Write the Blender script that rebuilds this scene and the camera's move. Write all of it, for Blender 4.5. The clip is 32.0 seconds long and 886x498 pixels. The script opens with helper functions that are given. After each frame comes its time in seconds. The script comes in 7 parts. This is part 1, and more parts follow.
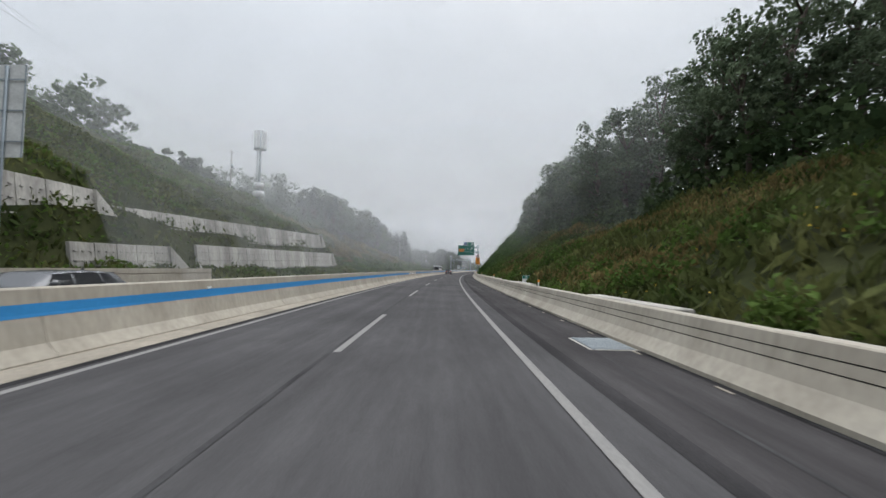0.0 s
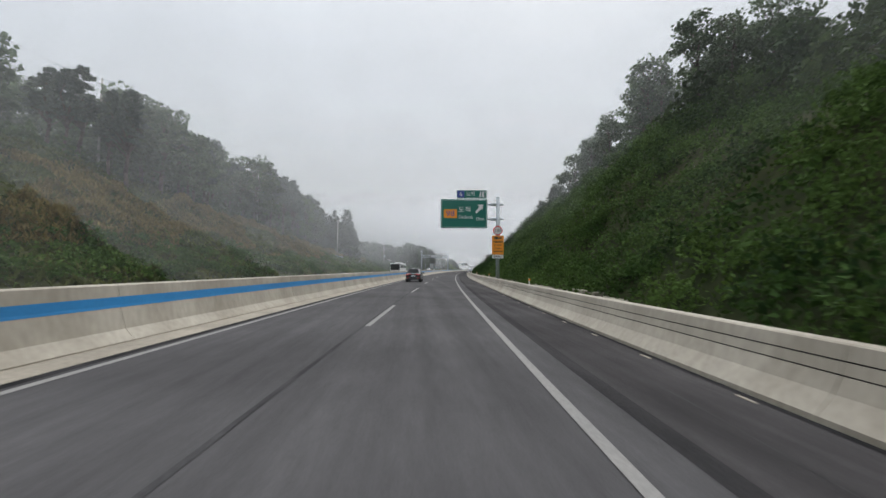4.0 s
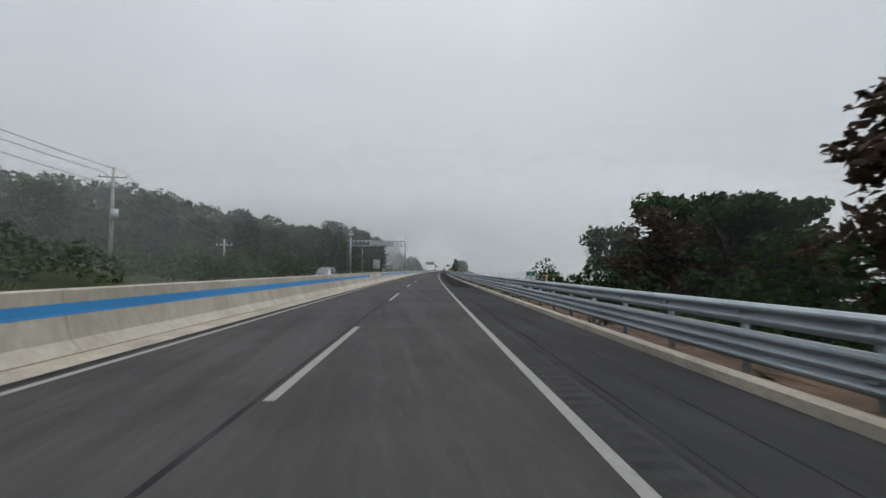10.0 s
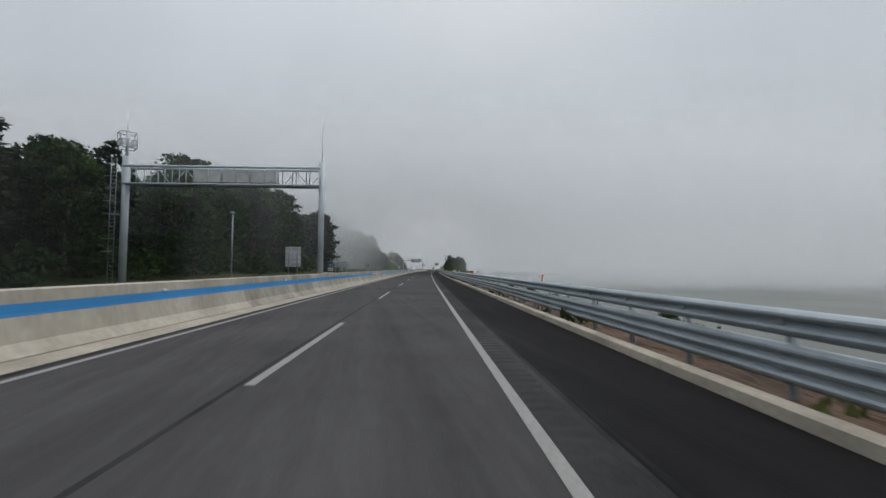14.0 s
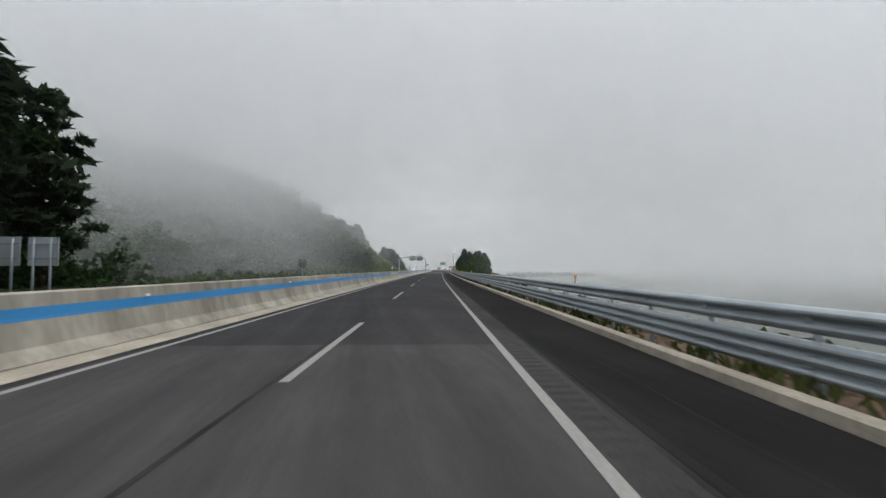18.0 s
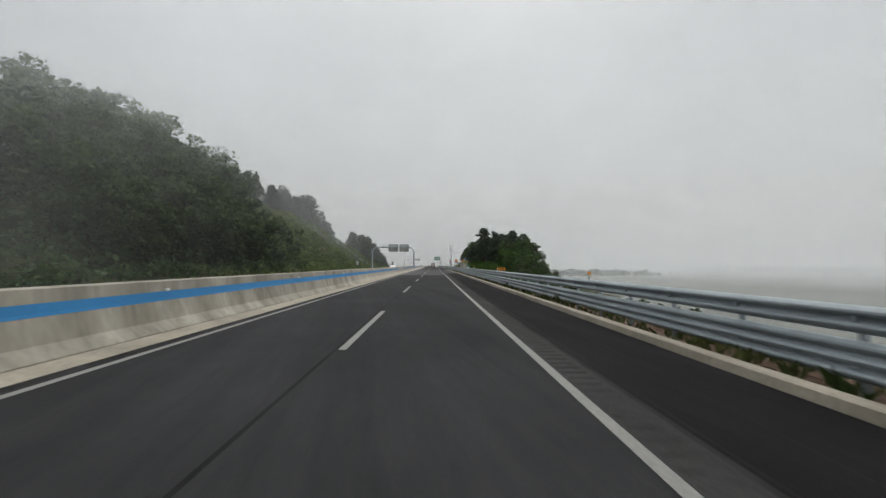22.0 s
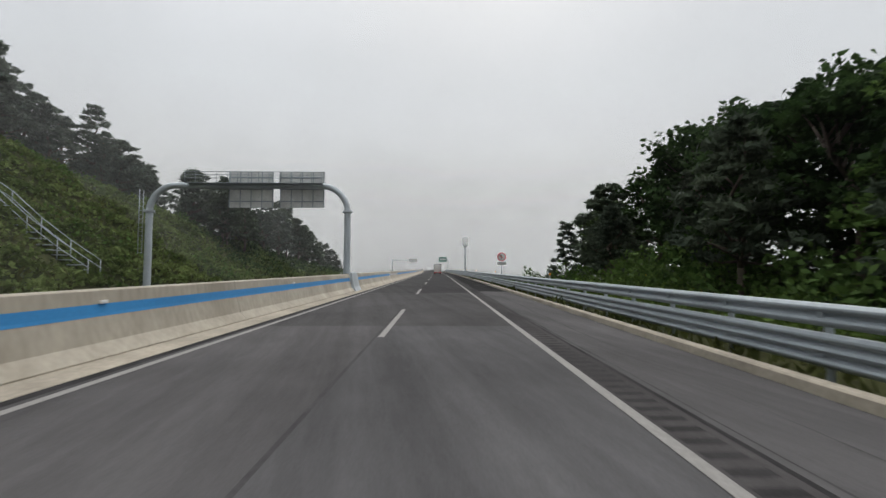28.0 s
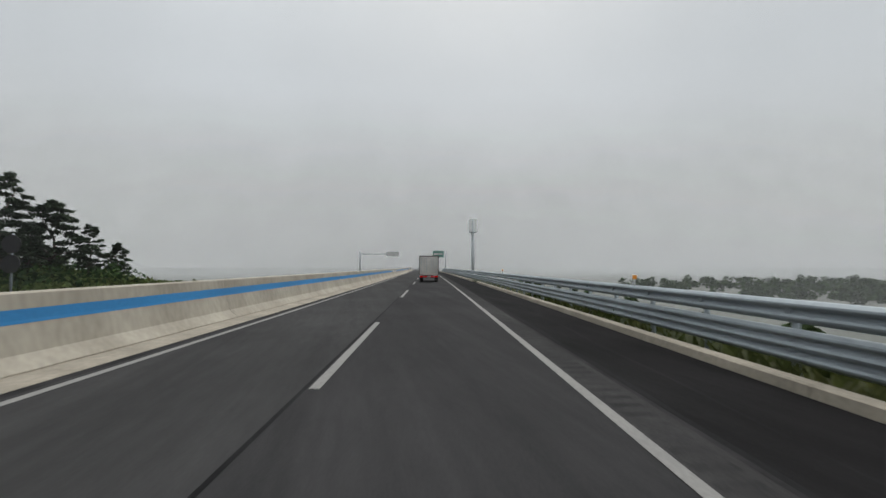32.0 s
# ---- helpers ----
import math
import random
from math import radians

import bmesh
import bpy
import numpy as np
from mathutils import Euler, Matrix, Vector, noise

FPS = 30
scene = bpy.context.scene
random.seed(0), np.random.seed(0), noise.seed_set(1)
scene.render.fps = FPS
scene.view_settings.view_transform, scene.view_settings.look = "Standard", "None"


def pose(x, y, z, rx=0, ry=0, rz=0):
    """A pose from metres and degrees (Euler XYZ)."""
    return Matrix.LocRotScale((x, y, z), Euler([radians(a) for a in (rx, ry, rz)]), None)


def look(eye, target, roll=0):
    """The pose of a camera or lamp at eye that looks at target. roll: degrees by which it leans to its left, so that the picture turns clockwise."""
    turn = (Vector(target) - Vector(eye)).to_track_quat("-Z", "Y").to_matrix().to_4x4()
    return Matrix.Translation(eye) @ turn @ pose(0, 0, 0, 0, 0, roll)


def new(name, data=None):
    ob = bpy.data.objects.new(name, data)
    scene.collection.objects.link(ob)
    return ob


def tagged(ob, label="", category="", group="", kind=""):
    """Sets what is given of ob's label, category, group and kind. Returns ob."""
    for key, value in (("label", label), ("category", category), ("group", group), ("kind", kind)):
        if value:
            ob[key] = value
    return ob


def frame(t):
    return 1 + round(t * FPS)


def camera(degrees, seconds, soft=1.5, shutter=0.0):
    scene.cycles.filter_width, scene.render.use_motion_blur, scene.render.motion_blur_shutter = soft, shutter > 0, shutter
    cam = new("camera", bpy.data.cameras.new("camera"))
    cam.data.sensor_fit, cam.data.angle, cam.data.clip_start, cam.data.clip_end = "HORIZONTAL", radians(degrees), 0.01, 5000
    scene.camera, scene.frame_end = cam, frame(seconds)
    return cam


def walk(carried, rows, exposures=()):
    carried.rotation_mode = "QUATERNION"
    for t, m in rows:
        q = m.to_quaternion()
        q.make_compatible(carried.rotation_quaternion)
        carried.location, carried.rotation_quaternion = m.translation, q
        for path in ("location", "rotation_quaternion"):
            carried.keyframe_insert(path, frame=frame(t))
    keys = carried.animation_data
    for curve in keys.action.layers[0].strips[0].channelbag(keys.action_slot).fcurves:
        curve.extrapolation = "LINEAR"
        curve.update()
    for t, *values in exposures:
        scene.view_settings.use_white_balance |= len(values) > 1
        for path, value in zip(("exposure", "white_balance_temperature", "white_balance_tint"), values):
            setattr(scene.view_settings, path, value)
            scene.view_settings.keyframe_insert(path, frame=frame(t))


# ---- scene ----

# ---------- road alignment: stations s along the right edge line, u to the right, z up ----------
BENDS = [-8.46, -7.97, -6.56, -4.64, -3.2, -3.47, -1.66, -1.18, -2.61, -1.88, 0.47, -0.32, 0.49, 2.32, 1.74, 1.31, 1.0, 0.78, 0.63, 0.54, 0.49]
GRID = np.arange(-50, 1300, 1.0)
_bend = np.interp(GRID, np.arange(0, 1001, 50.0), np.array(BENDS) * 1e-4)
TURN = np.cumsum(_bend)
TURN -= np.interp(0, GRID, TURN)
ROAD_X, ROAD_Y = np.cumsum(-np.sin(TURN)), np.cumsum(np.cos(TURN))
ROAD_X -= np.interp(0, GRID, ROAD_X)
ROAD_Y -= np.interp(0, GRID, ROAD_Y)


def turn(s):
    return np.interp(s, GRID, TURN)


def put(s, u, z):
    """World places of stations, offsets and heights (numbers or arrays)."""
    s, u = np.asarray(s, float), np.asarray(u, float)
    a = turn(s)
    over = np.where(s > GRID[-1], s - GRID[-1], np.where(s < GRID[0], s - GRID[0], 0))
    x = np.interp(s, GRID, ROAD_X) - np.sin(a) * over
    y = np.interp(s, GRID, ROAD_Y) + np.cos(a) * over
    near = np.clip(u, -220, 220)
    far = u - near
    x = x + np.cos(a) * near + far * math.cos(-0.14)
    y = y + np.sin(a) * near + far * math.sin(-0.14)
    return np.stack([x, y, np.broadcast_to(np.asarray(z, float), x.shape)], -1)


def at(s, u, z, spin=0.0):
    """A pose that stands at a station, its y axis along the road."""
    p = put(s, u, z)
    return pose(float(p[0]), float(p[1]), float(p[2]), 0, 0, math.degrees(float(turn(s))) + spin)


# ---------- camera and walk: seconds, station, offset, turn off the road, tilt, lean ----------
EYE = 1.62
WALK = [
    (0.0, -8.01, -1.547, -0.59, 2.76, -0.7),
    (0.5, 1.68, -1.547, -0.57, 2.79, -0.75),
    (1.0, 11.38, -1.548, -0.6, 2.8, -0.74),
    (1.5, 21.09, -1.548, -0.63, 2.84, -0.8),
    (2.0, 30.86, -1.548, -0.67, 2.88, -0.91),
    (2.5, 40.71, -1.551, -0.8, 2.97, -0.8),
    (3.5, 60.51, -1.557, -0.89, 2.81, -0.64),
    (4.5, 80.4, -1.566, -0.96, 2.66, -0.49),
    (5.0, 90.37, -1.572, -1.1, 2.59, -0.43),
    (5.5, 100.38, -1.578, -1.18, 2.58, -0.25),
    (6.0, 110.46, -1.584, -1.22, 2.56, -0.17),
    (6.5, 120.59, -1.61, -1.24, 2.7, -0.13),
    (7.0, 130.75, -1.637, -1.27, 2.57, -0.12),
    (7.5, 140.9, -1.663, -1.71, 2.53, -0.2),
    (8.0, 151.05, -1.689, -2.17, 2.54, -0.27),
    (8.5, 161.22, -1.669, -2.65, 2.72, -0.29),
    (9.0, 171.38, -1.648, -3.15, 2.8, -0.37),
    (9.5, 181.56, -1.627, -3.03, 2.82, -0.27),
    (10.0, 191.74, -1.607, -2.44, 2.81, -0.23),
    (10.5, 201.94, -1.56, -2.37, 2.77, -0.24),
    (11.0, 212.13, -1.514, -2.35, 2.78, -0.3),
    (11.5, 222.31, -1.467, -2.19, 2.91, -0.22),
    (12.0, 232.42, -1.421, -2.08, 2.93, -0.19),
    (12.5, 242.56, -1.342, -2.23, 2.75, -0.27),
    (13.0, 252.77, -1.262, -2.61, 2.87, -0.14),
    (13.5, 262.97, -1.182, -2.9, 2.67, -0.27),
    (14.5, 283.32, -1.142, -2.62, 2.72, -0.24),
    (15.5, 303.67, -1.221, -2.38, 2.76, -0.23),
    (16.0, 313.89, -1.26, -2.43, 2.79, -0.23),
    (16.5, 324.13, -1.293, -2.22, 2.78, -0.18),
    (17.0, 334.46, -1.327, -2.03, 2.72, -0.07),
    (17.5, 344.76, -1.36, -1.72, 2.76, 0.05),
    (18.0, 355.04, -1.393, -1.48, 2.73, 0.06),
    (18.5, 365.31, -1.45, -1.15, 2.64, 0.0),
    (19.0, 375.53, -1.508, -1.05, 2.78, -0.01),
    (19.5, 385.65, -1.565, -1.23, 2.82, -0.03),
    (20.0, 395.68, -1.623, -1.94, 2.67, -0.11),
    (20.5, 405.72, -1.671, -1.82, 2.74, -0.07),
    (21.0, 415.66, -1.718, -1.54, 2.62, -0.11),
    (21.5, 425.5, -1.766, -1.57, 2.17, -0.16),
    (22.0, 435.22, -1.814, -1.54, 2.17, -0.15),
    (22.5, 444.84, -1.776, -1.51, 2.21, -0.11),
    (23.0, 454.43, -1.738, -1.48, 2.36, -0.01),
    (23.5, 464.0, -1.699, -1.51, 2.59, 0.1),
    (24.0, 473.53, -1.661, -1.54, 2.65, 0.13),
    (24.5, 483.03, -1.726, -1.69, 2.63, 0.27),
    (25.5, 502.08, -1.856, -1.28, 2.69, 0.24),
    (26.5, 520.91, -1.984, -0.85, 2.74, 0.22),
    (27.0, 530.08, -2.046, -0.7, 2.75, 0.11),
    (27.5, 539.19, -2.109, -0.65, 2.72, -0.01),
    (28.0, 548.22, -2.171, -0.68, 2.69, -0.14),
    (28.5, 557.15, -2.181, -0.8, 2.77, -0.27),
    (29.0, 565.95, -2.19, -0.97, 2.86, -0.36),
    (29.5, 574.65, -2.199, -1.07, 2.94, -0.42),
    (30.0, 583.32, -2.209, -1.26, 2.79, -0.4),
    (30.5, 591.99, -2.149, -1.38, 2.47, -0.27),
    (31.0, 600.68, -2.088, -1.49, 2.51, -0.16),
    (31.5, 609.38, -2.028, -1.64, 2.49, -0.11),
    (32.0, 618.11, -1.968, -1.61, 2.44, -0.01),
]
cam = camera(93.5, 32.0, soft=1.5, shutter=0.12)
rows = []
for t, s, u, yaw, tilt, lean in WALK:
    p = put(s, u, EYE)
    rows.append((t, pose(float(p[0]), float(p[1]), EYE, 90 + tilt, lean, math.degrees(float(turn(s))) + yaw)))
walk(cam, rows, [(0, 0.16, 6300, 10), (6, 0.18, 6400, 10), (9, -0.05, 6350, 8), (13, -0.33, 6250, 9), (16, -0.13, 6450, 9), (18, 0.02, 6500, 9), (21, -0.06, 6600, 8),
                 (24, -0.04, 6700, 9), (27, 0.0, 6650, 10), (29, 0.02, 6600, 10), (30, -0.24, 6550, 9), (32, -0.22, 6550, 8)])

# ---------- light ----------
scene.cycles.transparent_max_bounces = 64
world = bpy.data.worlds.new("overcast_sky")
scene.world = world
world.use_nodes = True
wn, wl = world.node_tree.nodes, world.node_tree.links
wn.clear()
w_out, w_bg = wn.new("ShaderNodeOutputWorld"), wn.new("ShaderNodeBackground")
w_sky = wn.new("ShaderNodeTexSky")
w_sky.sky_type, w_sky.sun_disc = "NISHITA", False
w_sky.sun_elevation, w_sky.sun_rotation = radians(48), radians(20)
w_sky.dust_density, w_sky.air_density = 6.0, 1.0
w_co, w_sep = wn.new("ShaderNodeTexCoord"), wn.new("ShaderNodeSeparateXYZ")
wl.new(w_co.outputs["Generated"], w_sep.inputs[0])
w_ramp = wn.new("ShaderNodeValToRGB")
w_ramp.color_ramp.interpolation = "EASE"
els = w_ramp.color_ramp.elements
els[0].position, els[0].color = 0.0, (0.54, 0.55, 0.555, 1)
els[1].position, els[1].color = 1.0, (2.3, 2.35, 2.45, 1)
for pos_, col_ in ((0.10, (0.59, 0.605, 0.615, 1)), (0.40, (0.71, 0.75, 0.80, 1)), (0.58, (0.80, 0.84, 0.89, 1)), (0.75, (1.3, 1.35, 1.42, 1))):
    e_ = els.new(pos_)
    e_.color = col_
wl.new(w_sep.outputs["Z"], w_ramp.inputs[0])
w_noise = wn.new("ShaderNodeTexNoise")
w_noise.inputs["Scale"].default_value, w_noise.inputs["Detail"].default_value = 2.2, 3
wl.new(w_co.outputs["Generated"], w_noise.inputs["Vector"])
w_map = wn.new("ShaderNodeMapRange")
w_map.inputs["To Min"].default_value, w_map.inputs["To Max"].default_value = 0.86, 1.14
wl.new(w_noise.outputs["Fac"], w_map.inputs["Value"])
w_mul = wn.new("ShaderNodeMix")
w_mul.data_type, w_mul.blend_type = "RGBA", "MULTIPLY"
w_mul.inputs[0].default_value = 1.0
wl.new(w_ramp.outputs[0], w_mul.inputs[6])
w_even = wn.new("ShaderNodeMapRange")
w_even.inputs["From Min"].default_value, w_even.inputs["From Max"].default_value = 0.04, 0.30
wl.new(w_sep.outputs["Z"], w_even.inputs["Value"])
w_part = wn.new("ShaderNodeMix")
w_part.data_type = "FLOAT"
w_part.inputs[2].default_value = 1.0
wl.new(w_even.outputs[0], w_part.inputs[0])
wl.new(w_map.outputs[0], w_part.inputs[3])
wl.new(w_part.outputs[0], w_mul.inputs[7])
w_dim = wn.new("ShaderNodeMix")
w_dim.data_type, w_dim.blend_type = "RGBA", "MULTIPLY"
w_dim.inputs[0].default_value = 1.0
w_dim.inputs[7].default_value = (0.06, 0.06, 0.06, 1)
wl.new(w_sky.outputs[0], w_dim.inputs[6])
w_mix = wn.new("ShaderNodeMix")
w_mix.data_type = "RGBA"
w_mix.inputs[0].default_value = 0.94
wl.new(w_dim.outputs[2], w_mix.inputs[6])
wl.new(w_mul.outputs[2], w_mix.inputs[7])
wl.new(w_mix.outputs[2], w_bg.inputs[0])
w_bg.inputs[1].default_value = 1.0
wl.new(w_bg.outputs[0], w_out.inputs[0])
sun = new("sun", bpy.data.lights.new("sun", "SUN"))
sun.data.energy, sun.data.angle, sun.data.color = 1.2, radians(40), (1.0, 0.97, 0.93)
sun.matrix_world = look((0, 0, 50), (-20, -25, 0))


# ---------- materials ----------
def mat(name, base, rough=0.8, metal=0.0, vary=0.25, scale=6.0, fine=60.0, bump=0.15, tint=None, island=0.0, stretch=(1, 1, 1), gloss=0.5, piece=0.0):
    """A surface with grain at two scales; tint: a second colour for stains; island/piece: change from island to island or object to object."""
    m = bpy.data.materials.new(name)
    m.use_nodes = True
    n, l = m.node_tree.nodes, m.node_tree.links
    b = n["Principled BSDF"]
    b.inputs["Roughness"].default_value, b.inputs["Metallic"].default_value = rough, metal
    b.inputs["Specular IOR Level"].default_value = gloss
    co = n.new("ShaderNodeTexCoord")
    mp = n.new("ShaderNodeMapping")
    mp.inputs["Scale"].default_value = stretch
    geo = n.new("ShaderNodeNewGeometry")
    l.new(geo.outputs["Position"], mp.inputs["Vector"])
    big, small = n.new("ShaderNodeTexNoise"), n.new("ShaderNodeTexNoise")
    for tex, sc in ((big, 1.0 / scale), (small, fine)):
        tex.inputs["Scale"].default_value, tex.inputs["Detail"].default_value = sc, 4
        l.new(mp.outputs[0], tex.inputs["Vector"])
    lo = tuple(c * (1 - vary) for c in base)
    hi = tint or tuple(min(1, c * (1 + vary)) for c in base)
    ramp = n.new("ShaderNodeValToRGB")
    ramp.color_ramp.elements[0].position, ramp.color_ramp.elements[0].color = 0.32, (*lo, 1)
    ramp.color_ramp.elements[1].position, ramp.color_ramp.elements[1].color = 0.68, (*hi, 1)
    l.new(big.outputs["Fac"], ramp.inputs[0])
    mr = n.new("ShaderNodeMapRange")
    mr.inputs["From Min"].default_value, mr.inputs["From Max"].default_value = 0.3, 0.7
    mr.inputs["To Min"].default_value, mr.inputs["To Max"].default_value = 1 - vary * 0.7, 1 + vary * 0.7
    l.new(small.outputs["Fac"], mr.inputs["Value"])
    last = mr.outputs[0]
    for amount, sock in ((island, geo.outputs["Random Per Island"]), (piece, None)):
        if amount:
            if sock is None:
                sock = n.new("ShaderNodeObjectInfo").outputs["Random"]
            r = n.new("ShaderNodeMapRange")
            r.inputs["To Min"].default_value, r.inputs["To Max"].default_value = 1 - amount, 1 + amount
            l.new(sock, r.inputs["Value"])
            mm = n.new("ShaderNodeMath")
            mm.operation = "MULTIPLY"
            l.new(last, mm.inputs[0])
            l.new(r.outputs[0], mm.inputs[1])
            last = mm.outputs[0]
    mix = n.new("ShaderNodeMix")
    mix.data_type, mix.blend_type = "RGBA", "MULTIPLY"
    mix.inputs[0].default_value = 1.0
    l.new(ramp.outputs[0], mix.inputs[6])
    l.new(last, mix.inputs[7])
    l.new(mix.outputs[2], b.inputs["Base Color"])
    if bump:
        bp = n.new("ShaderNodeBump")
        bp.inputs["Strength"].default_value, bp.inputs["Distance"].default_value = bump, 0.02
        l.new(small.outputs["Fac"], bp.inputs["Height"])
        l.new(bp.outputs[0], b.inputs["Normal"])
    return m


def leafy(name, base, warm, rough=0.85):
    """Foliage: each clump has its own green, with a little light passing through."""
    m = mat(name, base, rough, vary=0.3, scale=3.0, fine=9.0, bump=0, tint=warm, island=0.30, gloss=0.08, piece=0.12)
    n, l = m.node_tree.nodes, m.node_tree.links
    b, out = n["Principled BSDF"], n["Material Output"]
    tr, mx = n.new("ShaderNodeBsdfTranslucent"), n.new("ShaderNodeMixShader")
    mx.inputs[0].default_value = 0.36
    l.new(b.inputs["Base Color"].links[0].from_socket, tr.inputs["Color"])
    l.new(b.outputs[0], mx.inputs[1])
    l.new(tr.outputs[0], mx.inputs[2])
    l.new(mx.outputs[0], out.inputs["Surface"])
    return m


def pavement(name, base, vary=0.15, streak=0.16):
    """Asphalt: stone grain, blotches, and long worn streaks along the lanes."""
    m = mat(name, base, 0.95, vary=vary, scale=4.0, fine=45, bump=0.35, gloss=0.06)
    n, l = m.node_tree.nodes, m.node_tree.links
    bsdf = n["Principled BSDF"]
    old = bsdf.inputs["Base Color"].links[0].from_socket
    geo, mp, tex, mr, mx = n.new("ShaderNodeNewGeometry"), n.new("ShaderNodeMapping"), n.new("ShaderNodeTexNoise"), n.new("ShaderNodeMapRange"), n.new("ShaderNodeMix")
    mp.inputs["Rotation"].default_value = (0, 0, 0.16)
    mp.inputs["Scale"].default_value = (1.6, 0.035, 1)
    tex.inputs["Scale"].default_value, tex.inputs["Detail"].default_value = 1.0, 5
    mr.inputs["From Min"].default_value, mr.inputs["From Max"].default_value = 0.3, 0.7
    mr.inputs["To Min"].default_value, mr.inputs["To Max"].default_value = 1 - streak, 1 + streak
    mx.data_type, mx.blend_type = "RGBA", "MULTIPLY"
    mx.inputs[0].default_value = 1.0
    l.new(geo.outputs["Position"], mp.inputs["Vector"])
    l.new(mp.outputs[0], tex.inputs["Vector"])
    l.new(tex.outputs["Fac"], mr.inputs["Value"])
    l.new(old, mx.inputs[6])
    l.new(mr.outputs[0], mx.inputs[7])
    mp2, tex2, mr2, mx2 = n.new("ShaderNodeMapping"), n.new("ShaderNodeTexNoise"), n.new("ShaderNodeMapRange"), n.new("ShaderNodeMix")
    mp2.inputs["Scale"].default_value = (7.0, 1.1, 1)
    tex2.inputs["Scale"].default_value, tex2.inputs["Detail"].default_value = 1.0, 6
    mr2.inputs["From Min"].default_value, mr2.inputs["From Max"].default_value = 0.3, 0.7
    mr2.inputs["To Min"].default_value, mr2.inputs["To Max"].default_value = 0.92, 1.08
    mx2.data_type, mx2.blend_type = "RGBA", "MULTIPLY"
    mx2.inputs[0].default_value = 1.0
    l.new(geo.outputs["Position"], mp2.inputs["Vector"])
    l.new(mp2.outputs[0], tex2.inputs["Vector"])
    l.new(tex2.outputs["Fac"], mr2.inputs["Value"])
    l.new(mx.outputs[2], mx2.inputs[6])
    l.new(mr2.outputs[0], mx2.inputs[7])
    l.new(mx2.outputs[2], bsdf.inputs["Base Color"])
    return m


ASPHALT = pavement("worn_asphalt", (0.073, 0.0708, 0.071))
ASPHALT_MID = pavement("grey_asphalt", (0.055, 0.053, 0.052))
ASPHALT_AGED = pavement("older_dark_asphalt", (0.035, 0.0342, 0.0345))
RUMBLE = mat("milled_grooves", (0.031, 0.030, 0.030), 0.9, vary=0.3, scale=0.8, fine=30, gloss=0.08)
ASPHALT_DARK = pavement("newer_asphalt", (0.031, 0.031, 0.032))
ASPHALT_EDGE = pavement("shoulder_asphalt", (0.052, 0.049, 0.049), 0.22, 0.3)
ASPHALT_EDGE_DARK = pavement("newer_shoulder_asphalt", (0.0135, 0.0128, 0.0130), 0.2, 0.3)
ASPHALT_PALE = pavement("polished_asphalt", (0.074, 0.073, 0.074))
LANE_JOINT = mat("old_lane_joint", (0.047, 0.046, 0.0465), 0.9, vary=0.3, scale=1.5, fine=30, gloss=0.08)
SEAM = mat("faded_tar", (0.026, 0.025, 0.0255), 0.9, vary=0.35, scale=1.0, fine=30, gloss=0.08)
ASPHALT_WORN = pavement("streaked_dark_asphalt", (0.049, 0.047, 0.047))
ASPHALT_PATCH = pavement("patched_asphalt", (0.058, 0.0565, 0.0565))
ASPHALT_LATE = pavement("dusty_dark_asphalt", (0.044, 0.0435, 0.0430))
ASPHALT_STRIP = pavement("milled_asphalt", (0.042, 0.041, 0.0405), 0.3, 0.2)
SEAM_BAND = pavement("stained_asphalt_band", (0.036, 0.0345, 0.035), 0.3, 0.35)
JOINT = mat("tarred_joint", (0.014, 0.0135, 0.014), 0.9, vary=0.3, scale=2.0, fine=30, gloss=0.08)
PAINT = mat("road_paint", (0.29, 0.28, 0.262), 0.75, vary=0.2, scale=1.2, fine=25, tint=(0.21, 0.205, 0.195), gloss=0.15)
CONCRETE = mat("cast_concrete", (0.35, 0.312, 0.25), 0.88, vary=0.17, scale=1.6, fine=9, bump=0.25, piece=0.06, tint=(0.40, 0.365, 0.30), stretch=(1, 1, 0.3))
# stain streaks on a darker CONCRETE copy; the stretch's dimness is in its colour
CONCRETE_STAINED_DIM = mat("stained_dimmed_concrete", (0.25, 0.226, 0.183), 0.9, vary=0.22, scale=1.1, fine=7, bump=0.3, piece=0.1, tint=(0.365, 0.337, 0.282), stretch=(1, 1, 0.22))
KERB = mat("dusty_kerb_concrete", (0.28, 0.248, 0.198), 0.9, vary=0.2, scale=1.2, fine=12, bump=0.3, piece=0.08)
CONCRETE_GREY = mat("weathered_concrete", (0.36, 0.34, 0.30), 0.88, vary=0.3, scale=2.0, fine=14, bump=0.3, piece=0.08)
WALL_CONCRETE = mat("stained_wall_panels", (0.40, 0.38, 0.345), 0.88, vary=0.34, scale=2.5, fine=6, bump=0.3, piece=0.1, stretch=(1, 1, 0.25))
BLUE = mat("blue_band_paint", (0.020, 0.20, 0.46), 0.6, vary=0.10, scale=3.0, fine=15)
BLACK_PAINT = mat("black_paint", (0.02, 0.022, 0.025), 0.5, vary=0.2)
WHITE_PAINT = mat("white_paint", (0.74, 0.74, 0.73), 0.5, vary=0.08)
STEEL = mat("galvanised_steel", (0.27, 0.305, 0.325), 0.5, 0.35, vary=0.12, scale=1.2, fine=12, bump=0.05, piece=0.06)
STEEL_PAINT = mat("grey_painted_steel", (0.40, 0.44, 0.46), 0.5, 0.2, vary=0.12, scale=1.5, fine=20, bump=0.05)
PLATE = mat("dull_aluminium_sheet", (0.56, 0.565, 0.55), 0.55, 0.15, vary=0.15, scale=0.8, fine=9, bump=0.05)
